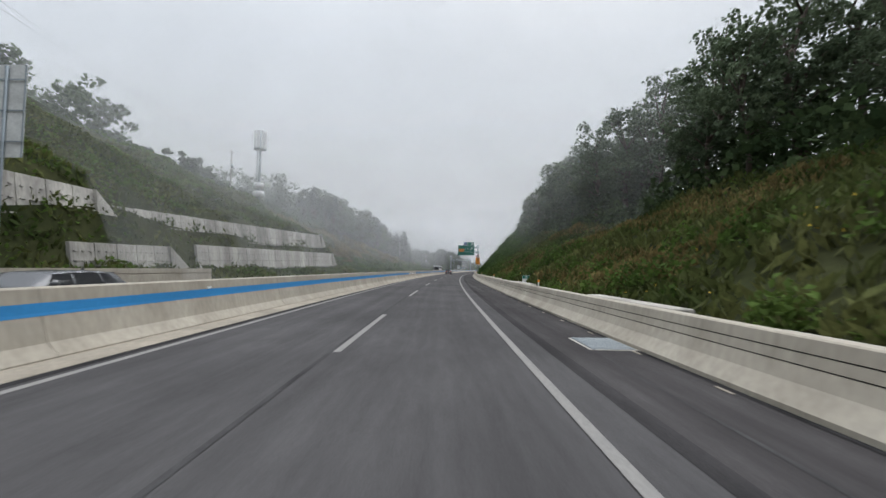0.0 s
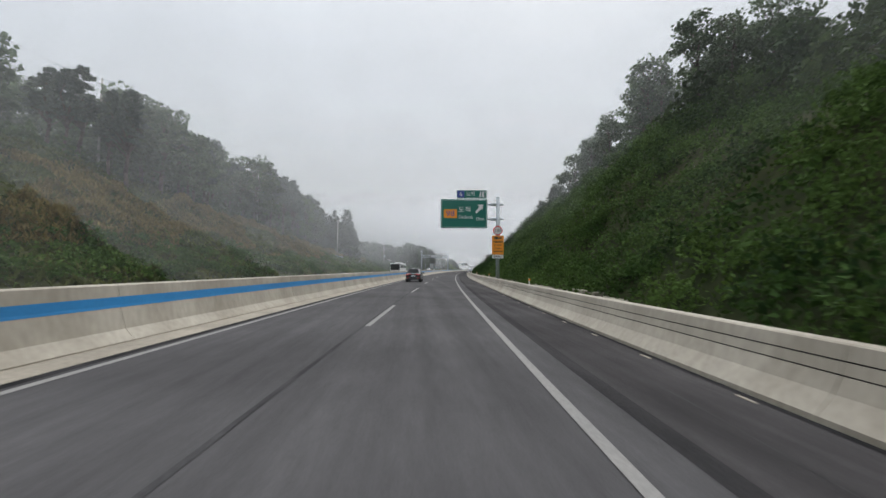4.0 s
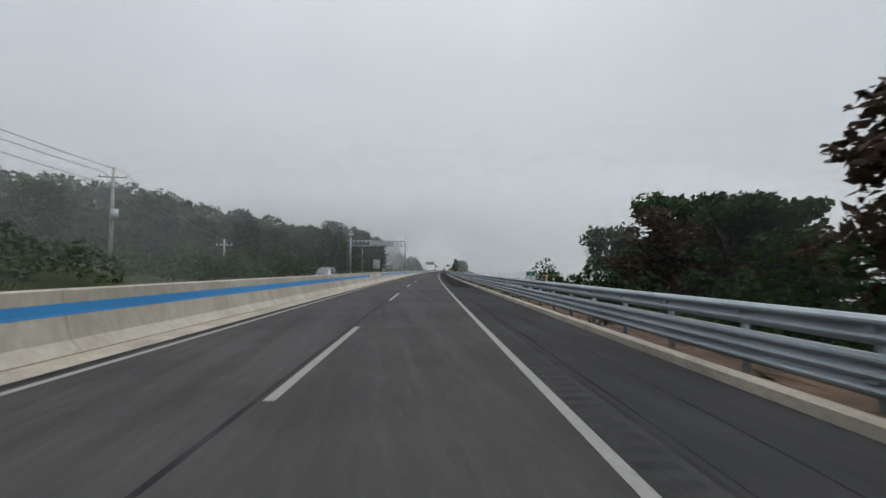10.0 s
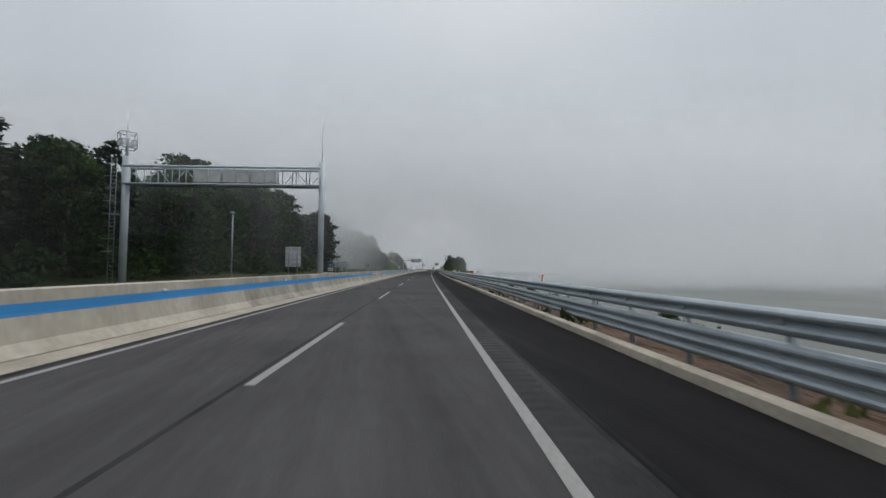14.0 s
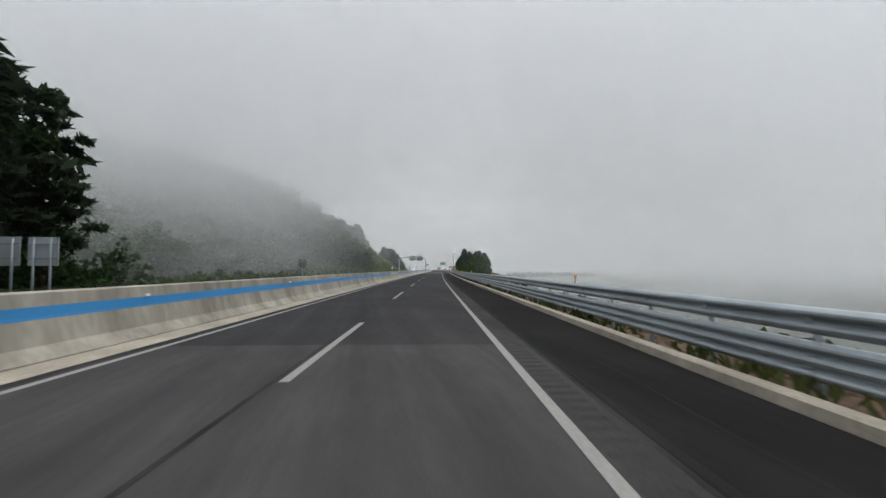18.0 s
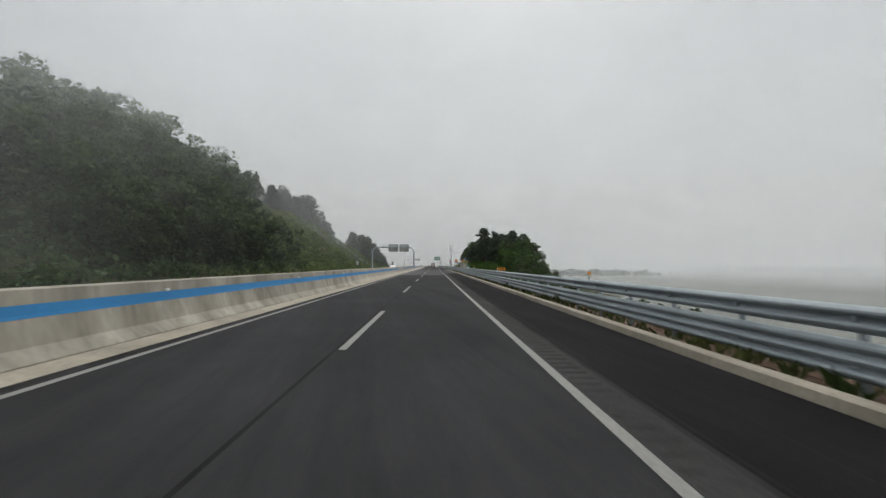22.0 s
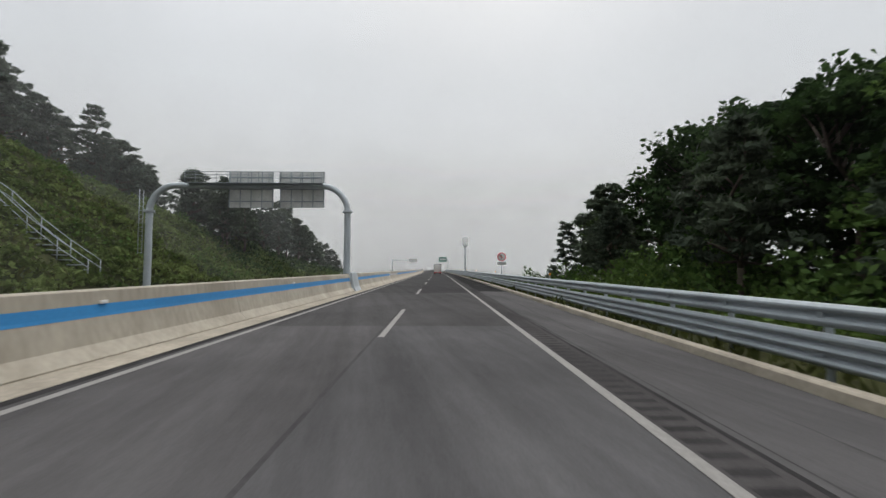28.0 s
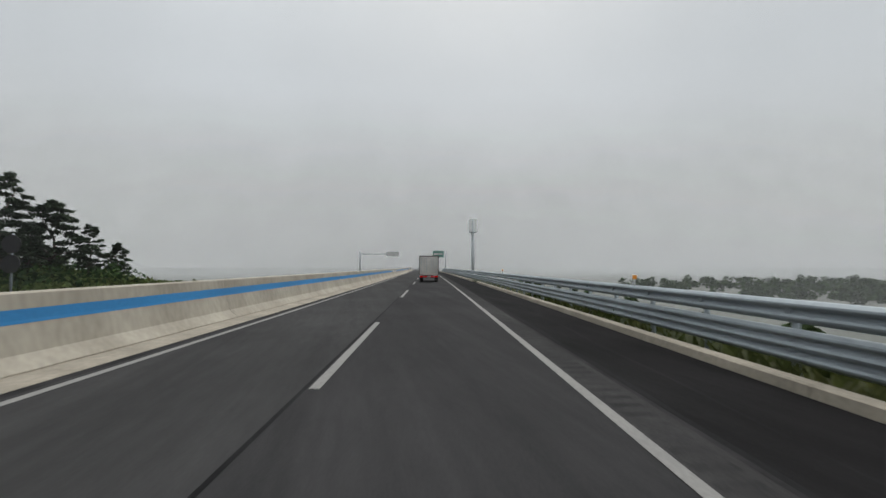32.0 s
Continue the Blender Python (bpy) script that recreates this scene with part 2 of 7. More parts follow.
GRASS = mat("slope_grass", (0.024, 0.038, 0.012), 0.95, vary=0.45, scale=5.0, fine=2.2, bump=0.6, tint=(0.044, 0.047, 0.018), gloss=0.1)
DRY = leafy("dry_grass", (0.150, 0.118, 0.046), (0.200, 0.160, 0.066))
SOIL = mat("bare_soil", (0.085, 0.050, 0.029), 0.95, vary=0.35, scale=1.5, fine=9, bump=0.5)
BARK = mat("bark", (0.085, 0.066, 0.052), 0.9, vary=0.35, scale=0.6, fine=9, bump=0.6)
LEAF = leafy("broad_leaves", (0.050, 0.100, 0.026), (0.090, 0.145, 0.038))
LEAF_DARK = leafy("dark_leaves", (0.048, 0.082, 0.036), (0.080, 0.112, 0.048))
# paled leaf colour: distance haze is put into it
LEAF_HAZED = leafy("hazed_leaves", (0.090, 0.128, 0.076), (0.130, 0.165, 0.098))
NEEDLES = leafy("pine_needles", (0.062, 0.086, 0.062), (0.092, 0.116, 0.078))
VINES = leafy("slope_creepers", (0.056, 0.104, 0.022), (0.105, 0.160, 0.038))
REEDS = leafy("tall_grass", (0.056, 0.084, 0.024), (0.105, 0.112, 0.040))
# darkened needles: the dense wood's own shade is put into the colour
NEEDLES_SHADED = leafy("shaded_pine_needles", (0.026, 0.042, 0.024), (0.044, 0.064, 0.036))
RUSTY = leafy("reddish_leaves", (0.052, 0.040, 0.028), (0.080, 0.052, 0.034))
# deep green of dark shrubs; in dense woods it also carries the crowns' shade
DEEP = leafy("deep_green_shade_leaves", (0.022, 0.048, 0.015), (0.042, 0.076, 0.024))
# lighter copy of the pine needles, with haze mixed into the colour
NEEDLES_HAZED = leafy("hazed_pine_needles", (0.092, 0.120, 0.098), (0.130, 0.156, 0.122))
GRASSY = leafy("lush_slope_grass", (0.085, 0.128, 0.036), (0.140, 0.178, 0.062))
FLOWERS = mat("yellow_flowers", (0.62, 0.42, 0.03), 0.7, vary=0.2)
GREEN_SIGN = mat("green_sign_sheeting", (0.0, 0.145, 0.105), 0.4, vary=0.06, scale=2.0, fine=4, bump=0)
ORANGE = mat("orange_sign_sheeting", (0.86, 0.31, 0.02), 0.4, vary=0.06, bump=0)
RED = mat("red_sign_sheeting", (0.58, 0.03, 0.03), 0.4, vary=0.06, bump=0)
YELLOW = mat("yellow_sheet", (0.85, 0.62, 0.04), 0.45, vary=0.08, bump=0)
NAVY = mat("dark_blue_print", (0.03, 0.06, 0.28), 0.45, vary=0.08, bump=0)
DARK_CAR = mat("dark_grey_car_paint", (0.085, 0.088, 0.093), 0.24, 0.55, vary=0.05, bump=0, gloss=0.8)
WHITE_CAR = mat("white_vehicle_paint", (0.62, 0.62, 0.60), 0.35, vary=0.08, bump=0)
GLASS_DARK = mat("tinted_glass", (0.010, 0.011, 0.012), 0.10, vary=0.05, bump=0, gloss=0.14)
RUBBER = mat("tyre_rubber", (0.022, 0.022, 0.023), 0.8, vary=0.2)
PLASTIC = mat("black_plastic", (0.028, 0.028, 0.03), 0.6, vary=0.15)
CHROME = mat("bright_metal", (0.62, 0.63, 0.64), 0.22, 0.9, vary=0.05, bump=0)
BOX_PANEL = mat("truck_box_panel", (0.55, 0.53, 0.49), 0.55, vary=0.14, scale=1.0, fine=8, bump=0.05)
LAMP_RED = mat("red_lamp_lens", (0.34, 0.012, 0.010), 0.2, vary=0.05, bump=0)
_n = LAMP_RED.node_tree.nodes["Principled BSDF"]
_n.inputs["Emission Color"].default_value, _n.inputs["Emission Strength"].default_value = (1.0, 0.03, 0.02, 1), 0.18


LAMP_CLEAR = mat("pale_lamp_lens", (0.42, 0.34, 0.33), 0.2, vary=0.08, bump=0)


# ---------- mesh helpers ----------
def mesh(name, verts, faces, material, smooth=False):
    me = bpy.data.meshes.new(name)
    if isinstance(faces, np.ndarray):
        k = faces.shape[1]
        me.vertices.add(len(verts))
        me.vertices.foreach_set("co", np.asarray(verts, np.float32).ravel())
        me.loops.add(faces.size)
        me.loops.foreach_set("vertex_index", faces.astype(np.int32).ravel())
        me.polygons.add(len(faces))
        me.polygons.foreach_set("loop_start", np.arange(0, faces.size, k, dtype=np.int32))
        me.update(calc_edges=True)
    else:
        me.from_pydata([tuple(map(float, v)) for v in verts], [], faces)
        me.update()
    for m in material if isinstance(material, (list, tuple)) else [material]:
        me.materials.append(m)
    if smooth:
        me.polygons.foreach_set("use_smooth", np.ones(len(me.polygons), bool))
    return me


def child(ob, parent):
    ob.parent = parent
    return ob


def part(name, data, parent, label=""):
    """Links mesh data as one part under a thing or part."""
    return tagged(child(new(name, data), parent), label)


def strip(name, profile, stations, material, closed=False, smooth=False):
    """Draws a cross-section (u, z) along the road through the stations."""
    st = np.asarray(stations, float)
    k = len(profile)
    pr = np.array(profile, float)
    v = put(np.repeat(st, k), np.tile(pr[:, 0], len(st)), np.tile(pr[:, 1], len(st)))
    f = []
    m = k if closed else k - 1
    for i in range(len(st) - 1):
        for j in range(m):
            a, b = i * k + j, i * k + (j + 1) % k
            f.append((a, b, b + k, a + k))
    if closed:
        f.append(tuple(range(k - 1, -1, -1)))
        f.append(tuple((len(st) - 1) * k + j for j in range(k)))
    return mesh(name, v, f, material, smooth)


def box_bm(bm, size, centre=(0, 0, 0), bevel=0.0, taper=1.0, index=0):
    r = bmesh.ops.create_cube(bm, size=1.0)
    for v in r["verts"]:
        q = taper if v.co.z > 0 else 1.0
        v.co = Vector((v.co.x * size[0] * q + centre[0], v.co.y * size[1] * q + centre[1], v.co.z * size[2] + centre[2]))
    fs = {f for v in r["verts"] for f in v.link_faces}
    for f in fs:
        f.material_index = index
    if bevel:
        es = list({e for v in r["verts"] for e in v.link_edges})
        out = bmesh.ops.bevel(bm, geom=es, offset=bevel, segments=2, affect="EDGES", profile=0.5)
        for f in out["faces"]:
            f.material_index = index


def rod_bm(bm, a, b, r0, r1=None, seg=10, index=0):
    a, b = Vector(a), Vector(b)
    d = b - a
    m = Matrix.Translation((a + b) / 2) @ d.to_track_quat("Z", "Y").to_matrix().to_4x4()
    r = bmesh.ops.create_cone(bm, cap_ends=True, segments=seg, radius1=r0, radius2=r0 if r1 is None else r1, depth=d.length, matrix=m)
    for f in {f for v in r["verts"] for f in v.link_faces}:
        f.material_index = index
        f.smooth = len(f.verts) == 4


def done(name, bm, material):
    me = bpy.data.meshes.new(name)
    bm.to_mesh(me)
    bm.free()
    for m in material if isinstance(material, (list, tuple)) else [material]:
        me.materials.append(m)
    return me


def box(name, size, material, centre=(0, 0, 0), bevel=0.01, taper=1.0):
    bm = bmesh.new()
    box_bm(bm, size, centre, bevel, taper)
    return done(name, bm, material)


def rod(name, a, b, r0, material, r1=None, seg=12):
    bm = bmesh.new()
    rod_bm(bm, a, b, r0, r1, seg)
    return done(name, bm, material)


def prism(name, outline, depth, material, centre=(0, 0, 0), bevel=0.0):
    """An outline in x, z pushed out along y."""
    bm = bmesh.new()
    vs = [bm.verts.new((x + centre[0], centre[1] - depth / 2, z + centre[2])) for x, z in outline]
    f = bm.faces.new(vs)
    r = bmesh.ops.extrude_face_region(bm, geom=[f])
    bmesh.ops.translate(bm, verts=[v for v in r["geom"] if isinstance(v, bmesh.types.BMVert)], vec=(0, depth, 0))
    bmesh.ops.recalc_face_normals(bm, faces=bm.faces)
    if bevel:
        bmesh.ops.bevel(bm, geom=list(bm.edges), offset=bevel, segments=2, affect="EDGES", profile=0.5)
    return done(name, bm, material)


def disc(r, n=28):
    return [(r * math.cos(2 * math.pi * i / n), r * math.sin(2 * math.pi * i / n)) for i in range(n)]


def words(name, text, size, material, place, parent, width=None, turned=0.0):
    """Flat lettering that faces -y, turned into a mesh."""
    cu = bpy.data.curves.new(name, "FONT")
    cu.body, cu.size, cu.align_x, cu.align_y, cu.extrude, cu.resolution_u = text, size, "CENTER", "CENTER", 0.002, 2
    tmp = new(name, cu)
    me = bpy.data.meshes.new_from_object(tmp.evaluated_get(bpy.context.evaluated_depsgraph_get()))
    bpy.data.objects.remove(tmp)
    me.materials.clear()
    me.materials.append(material)
    if width and len(me.vertices):
        xs = [v.co.x for v in me.vertices]
        k = width / max(1e-3, max(xs) - min(xs))
        for v in me.vertices:
            v.co.x *= k
    ob = part(name, me, parent)
    ob.matrix_basis = pose(*place, 90, 0, 0) @ pose(0, 0, 0, 0, 0, turned)
    return ob


# ---------- terrain ----------
# cross profiles: station -> heights at fixed offsets
LEFT_U = [-9, -22, -24, -27, -30, -35, -45, -60, -85, -120, -220]
LEFT = {
    -60: [0, 0, 0.6, 1.2, 8.6, 11.5, 18, 27, 34, 40, 50],
    20: [0, 0, 0.6, 1.2, 8.2, 11, 17.5, 26, 33, 40, 50],
    78: [0, 0, 0.7, 1.6, 8.0, 10, 15.5, 22, 26, 30, 36],
    86: [0, 0, 0.7, 1.8, 3.6, 7.0, 14, 20.5, 25, 30, 36],
    130: [0, 0, 0.8, 2.0, 3.6, 6.6, 12.8, 18, 21, 25, 30],
    165: [0, 0, 0.8, 2.2, 3.8, 6.5, 11.2, 14.5, 17, 20, 24],
    190: [0, 0, 0.8, 2.0, 3.3, 5.0, 7.5, 9, 11, 14, 18],
    215: [0, 0, 0.6, 1.6, 2.8, 3.2, 3.6, 5, 8, 12, 18],
    240: [0, 0, 0.2, 0.4, 0.6, 0.8, 1.5, 4, 9, 16, 26],
    300: [0, 0, 0.3, 0.8, 1.2, 2.2, 5, 9, 14, 20, 28],
    370: [0, 0, 0.4, 1.2, 2.0, 3.0, 6, 9, 12, 16, 22],
    392: [0, 0, 0.0, -0.3, -0.6, -1.0, -1, 0, 2, 8, 16],
    440: [0, 0, -0.2, -0.6, -1.0, -1, 0, 3, 9, 20, 34],
    475: [0, 0, 0.2, 0.8, 2.0, 4.5, 9, 13, 22, 32, 44],
    505: [0, 0, 0.5, 2.0, 4.0, 8.0, 14, 21, 33, 42, 50],
    545: [0, 0, 0.6, 2.6, 5.0, 8.8, 16, 24, 35, 42, 48],
    585: [0, 0, 0.6, 2.8, 5.2, 9.0, 15.6, 19, 22, 24, 26],
    608: [0, 0, 0.5, 2.4, 4.4, 6.6, 8.4, 9, 9, 9, 8],
    640: [0, 0, 0.3, 1.3, 2.2, 2.6, 2.4, 1.5, 0, -3, -6],
    665: [0, 0, -0.2, -0.8, -1.6, -3, -5, -7, -8, -9, -9],
    1200: [0, 0, -0.2, -0.8, -1.6, -3, -5, -7, -8, -9, -9],
}
RIGHT_U = [2.6, 3.3, 4.6, 7, 10, 13, 18, 25, 40, 80, 220]
RIGHT = {
    -60: [0, 0, 0.7, 2.3, 4.3, 5.8, 7.4, 9.2, 13, 20, 30],
    40: [0, 0, 0.7, 2.3, 4.2, 5.6, 7.2, 9.2, 13, 18, 26],
    75: [0, 0, 0.7, 2.6, 5.0, 7.2, 10, 12, 14, 17, 24],
    100: [0, 0, 0.6, 3.2, 6.8, 10, 14.2, 16, 17, 17, 20],
    140: [0, 0, 0.6, 3.0, 6.2, 9.2, 13.2, 15, 16, 15, 12],
    158: [0, 0, 0.6, 2.5, 5.0, 6.8, 8.8, 9.4, 9, 7, 5],
    178: [0, 0, 0.3, 1.0, 2.0, 2.6, 2.8, 2.2, 0, -4, -8],
    205: [0, 0, -0.05, -0.6, -1.5, -2.4, -4, -5, -6.5, -8, -9],
    260: [0, 0, -0.05, -0.7, -1.7, -3.0, -6.0, -8.4, -8.8, -9, -9],
    470: [0, 0, -0.05, -0.7, -1.7, -3.0, -6.0, -8.2, -8.8, -9, -9],
    500: [0, 0, -0.05, -0.4, -0.9, -1.2, -2.5, -5, -8, -9, -9],
    525: [0, 0, 0.1, 0.3, 0.7, 1.2, 1.2, -1, -6, -9, -9],
    570: [0, 0, 0.1, 0.3, 0.7, 1.2, 1.2, -1, -6, -9, -9],
    592: [0, 0, -0.05, -0.6, -1.4, -2.2, -4, -5, -7, -9, -9],
    610: [0, 0, -0.05, -0.7, -1.7, -3.0, -6.0, -8.4, -8.8, -9, -9],
    1200: [0, 0, -0.05, -0.7, -1.7, -3.0, -6.0, -8.4, -8.8, -9, -9],
}


def table(rows_):
    ks = np.array(sorted(rows_), float)
    return ks, np.array([rows_[int(k)] for k in ks])


TAB_L, TAB_R = table(LEFT), table(RIGHT)


def height(s, u):
    """Height of the ground, on both sides of the road."""
    s, u = np.broadcast_arrays(np.asarray(s, float), np.asarray(u, float))
    out = np.zeros(s.shape)
    for (ks, tab), us, side in ((TAB_L, LEFT_U, u < -9), (TAB_R, RIGHT_U, u > 2.6)):
        cols = np.stack([np.interp(s, ks, tab[:, j]) for j in range(len(us))], -1)
        a = np.array(us, float)
        uu = np.clip(u, a.min(), a.max())
        if a[0] > a[-1]:
            a, cols = a[::-1], cols[..., ::-1]
        i = np.clip(np.searchsorted(a, uu) - 1, 0, len(a) - 2)
        w = (uu - a[i]) / (a[i + 1] - a[i])
        z = np.take_along_axis(cols, i[..., None], -1)[..., 0] * (1 - w) + np.take_along_axis(cols, (i + 1)[..., None], -1)[..., 0] * w
        out = np.where(side, z, out)
    away = np.minimum(np.clip(-23 - u, 0, 8), 8) + np.clip(u - 4, 0, 8)
    return out + away * 0.05 * (np.sin(s * 0.31 + u * 0.2) + np.sin(s * 0.13 - u * 0.37) + 0.6 * np.sin(u * 0.9 + s * 0.05))


def build_ground():
    st = np.concatenate([[-3000, -800, -200], np.arange(-70, 700, 3.0), np.arange(700, 1000, 15), [1000, 1300, 1900, 3800]])
    us = np.concatenate([[-3000, -900, -400, -220, -170, -140], np.arange(-120, -60, 5.0), np.arange(-60, -22, 1.5), [-22, -15, -8.8, -3, 2.9, 3.3, 4.0], np.arange(4.6, 26, 1.2), np.arange(26, 80, 5.0), [80, 120, 170, 220, 400, 900, 3000]])
    S, U = np.meshgrid(st, us, indexing="ij")
    Z = height(S, U)
    Z = np.where((U >= -22) & (U <= 3.0), -0.12, Z - 0.03)
    V = put(S.ravel(), U.ravel(), Z.ravel())
    n, k = len(st), len(us)
    i, j = np.meshgrid(np.arange(n - 1), np.arange(k - 1), indexing="ij")
    a = (i * k + j).ravel()
    tagged(new("ground", mesh("ground", V, np.stack([a, a + 1, a + k + 1, a + k], -1), GRASS, True)), "grassy cut slopes and embankments beside a dual carriageway", "ground", kind="structure")


build_ground()

# ---------- pavement ----------
ST = np.concatenate([np.arange(-120, 760, 4.0), np.arange(760, 1240, 20.0)])


def span(a, b, step=2.0):
    n = max(1, int(math.ceil((b - a) / step)))
    return np.linspace(a, b, n + 1)


road = tagged(new("road", strip("road", [(-8.9, -0.10), (-8.9, 0.0), (-3.62, 0.012), (0.9, 0.0), (3.02, -0.02), (3.02, -0.10)], ST, ASPHALT)), "two-lane carriageway of worn grey asphalt with a shoulder", "road", kind="structure")
far_road = tagged(new("road_far_side", strip("road_far_side", [(-21.6, -0.10), (-21.6, 0.0), (-15, 0.012), (-9.3, 0.0), (-9.3, -0.10)], ST, ASPHALT)), "opposite carriageway of grey asphalt", "road", kind="structure")
for a_, b_, m_ in ((-120, 168, ASPHALT_EDGE), (168, 230, ASPHALT_AGED), (230, 515, ASPHALT_EDGE_DARK), (515, 578, ASPHALT), (578, 1200, ASPHALT_EDGE_DARK)):
    part("shoulder", strip("shoulder", [(0.66, 0.0125), (0.95, 0.0068), (3.0, -0.014)], span(a_, b_, 5), m_), road, "patched darker shoulder asphalt")
for a_, b_, m_, n_ in ((192, 342, ASPHALT_MID, ASPHALT_MID), (342, 364, ASPHALT_WORN, ASPHALT_WORN), (364, 409.5, ASPHALT_AGED, ASPHALT_DARK), (409.5, 500, ASPHALT_DARK, ASPHALT_DARK), (500, 560, ASPHALT_PALE, ASPHALT), (560, 576, ASPHALT_PATCH, ASPHALT_PATCH), (576, 1200, ASPHALT_AGED, ASPHALT_LATE)):
    part("lane_surface", strip("lane_surface", [(-3.60, 0.0165), (0.95, 0.006)], span(a_, b_, 5), m_), road, "newer dark asphalt of the driving lane")
    part("lane_surface", strip("lane_surface", [(-7.5, 0.007), (-3.60, 0.0165)], span(a_, b_, 5), n_), road, "asphalt of the passing lane")
part("joint", strip("joint", [(-3.66, 0.0185), (-3.58, 0.0185)], span(-120, 192, 5), LANE_JOINT), road, "darker old joint between the lanes")
part("joint", strip("joint", [(-3.70, 0.0185), (-3.62, 0.0185)], span(192, 409, 5), SEAM), road, "dark tarred joint between the lanes")
part("joint", strip("joint", [(-3.66, 0.0185), (-3.60, 0.0185)], span(409, 500, 5), JOINT), road, "thin dark joint between the lanes")
part("joint", strip("joint", [(-3.66, 0.0185), (-3.60, 0.0185)], span(500, 588, 5), LANE_JOINT), road, "thin faded joint between the lanes")
part("joint", strip("joint", [(-3.66, 0.0185), (-3.60, 0.0185)], span(588, 1000, 5), JOINT), road, "thin dark joint between the lanes")
part("joint", strip("joint", [(0.60, 0.0138), (0.67, 0.0136)], ST, SEAM), road, "dark joint at the shoulder")
for a_, b_, m_ in ((-120, 172, ASPHALT), (172, 500, ASPHALT_STRIP), (500, 576, ASPHALT_EDGE), (576, 1000, ASPHALT_STRIP)):
    part("edge_strip", strip("edge_strip", [(0.08, 0.0125), (0.66, 0.0105)], span(a_, b_, 5), m_), road, "paler milled strip beside the edge line")
part("dark_band", strip("dark_band", [(0.60, 0.0145), (0.86, 0.0125)], span(-120, 172, 5), SEAM_BAND), road, "darker worn band beside the pale strip")
part("edge_line", strip("edge_line", [(-0.075, 0.016), (0.075, 0.014)], ST, PAINT), road, "continuous white edge line")
part("edge_line", strip("edge_line", [(-7.075, 0.012), (-6.925, 0.012)], ST, PAINT), road, "continuous white edge line along the median")
part("gutter", strip("gutter", [(-7.95, 0.06), (-7.42, 0.022), (-7.40, 0.0)], ST, KERB), road, "pale concrete gutter strip")
part("wet_edge", strip("wet_edge", [(-7.40, 0.009), (-7.20, 0.009)], ST, SEAM), road, "dark dirty strip beside the gutter")
part("dirt_line", strip("dirt_line", [(2.47, 0.0), (2.58, 0.0)], span(-120, 176, 5), SEAM), road, "dark dirt along the foot of the verge barrier")
for u_ in (-12.6, -16.2, -19.9):
    part("edge_line", strip("edge_line", [(u_ - 0.07, 0.022), (u_ + 0.07, 0.022)], ST, PAINT), far_road, "white line of the opposite lanes")
PERIOD, DASH = 16.413, 6.56
for k_ in range(-3, 56):
    a_ = k_ * PERIOD
    part("lane_dash", strip("lane_dash", [(-3.575, 0.022), (-3.425, 0.021)], span(a_, a_ + DASH, 1.7), PAINT), road)


def tar_seam(s0, s1, u0, w, wob, seed, material, label):
    """A hand-poured tar seam that wanders and changes its width."""
    st = np.arange(s0, s1, 0.9)
    rng = np.random.default_rng(seed)
    mid = u0 + wob * (np.sin(st * 0.13) + 0.6 * np.sin(st * 0.41 + 1) + 0.4 * np.sin(st * 1.1))
    wid = w * (0.55 + 0.45 * np.sin(st * 0.21 + 2) + 0.35 * rng.uniform(-1, 1, len(st))).clip(0.12, 1.5)
    z = 0.0105 - (mid - 0.95) * 0.0101
    v = put(np.concatenate([st, st]), np.concatenate([mid - wid / 2, mid + wid / 2]), np.concatenate([z, z]))
    n = len(st)
    part("tar_seam", mesh("tar_seam", v, [(i, n + i, n + i + 1, i + 1) for i in range(n - 1)], material), road, label)


for a_, b_, m_ in ((-60, 168, LANE_JOINT), (168, 515, JOINT), (515, 592, LANE_JOINT), (592, 760, JOINT)):
    tar_seam(a_, b_, 0.76, 0.10, 0.03, 3, m_, "wandering dark tar seam on the shoulder")
    tar_seam(a_, b_, 1.55, 0.05, 0.09, 4, m_, "thin dark crack seal on the shoulder")


def build_rumble():
    s = np.arange(178, 700, 0.30)
    v, f = [], []
    for i, a in enumerate(s):
        q = put([a, a, a + 0.14, a + 0.14], [0.12, 0.50, 0.50, 0.12], 0.0135)
        v.append(q)
    v = np.concatenate(v)
    f = np.arange(len(v)).reshape(-1, 4)
    tagged(part("rumble_strip", mesh("rumble_strip", v, f, RUMBLE), road, "dark milled rumble grooves"), kind="stuff")


build_rumble()

# ---------- median barrier in cast lengths, with a blue band and striped warning stretches ----------
M_PROFILE = [(-7.93, 0.0), (-7.93, 0.085), (-8.14, 0.30), (-8.28, 0.80), (-8.34, 1.20), (-8.37, 1.225), (-8.63, 1.225), (-8.66, 1.20), (-8.72, 0.80), (-8.86, 0.30), (-9.1, 0.085), (-9.1, 0.0)]


def on_face(z):
    return -8.28 - (z - 0.80) * 0.15 + 0.004 if z > 0.8 else -8.14 - (z - 0.30) * 0.28 + 0.004


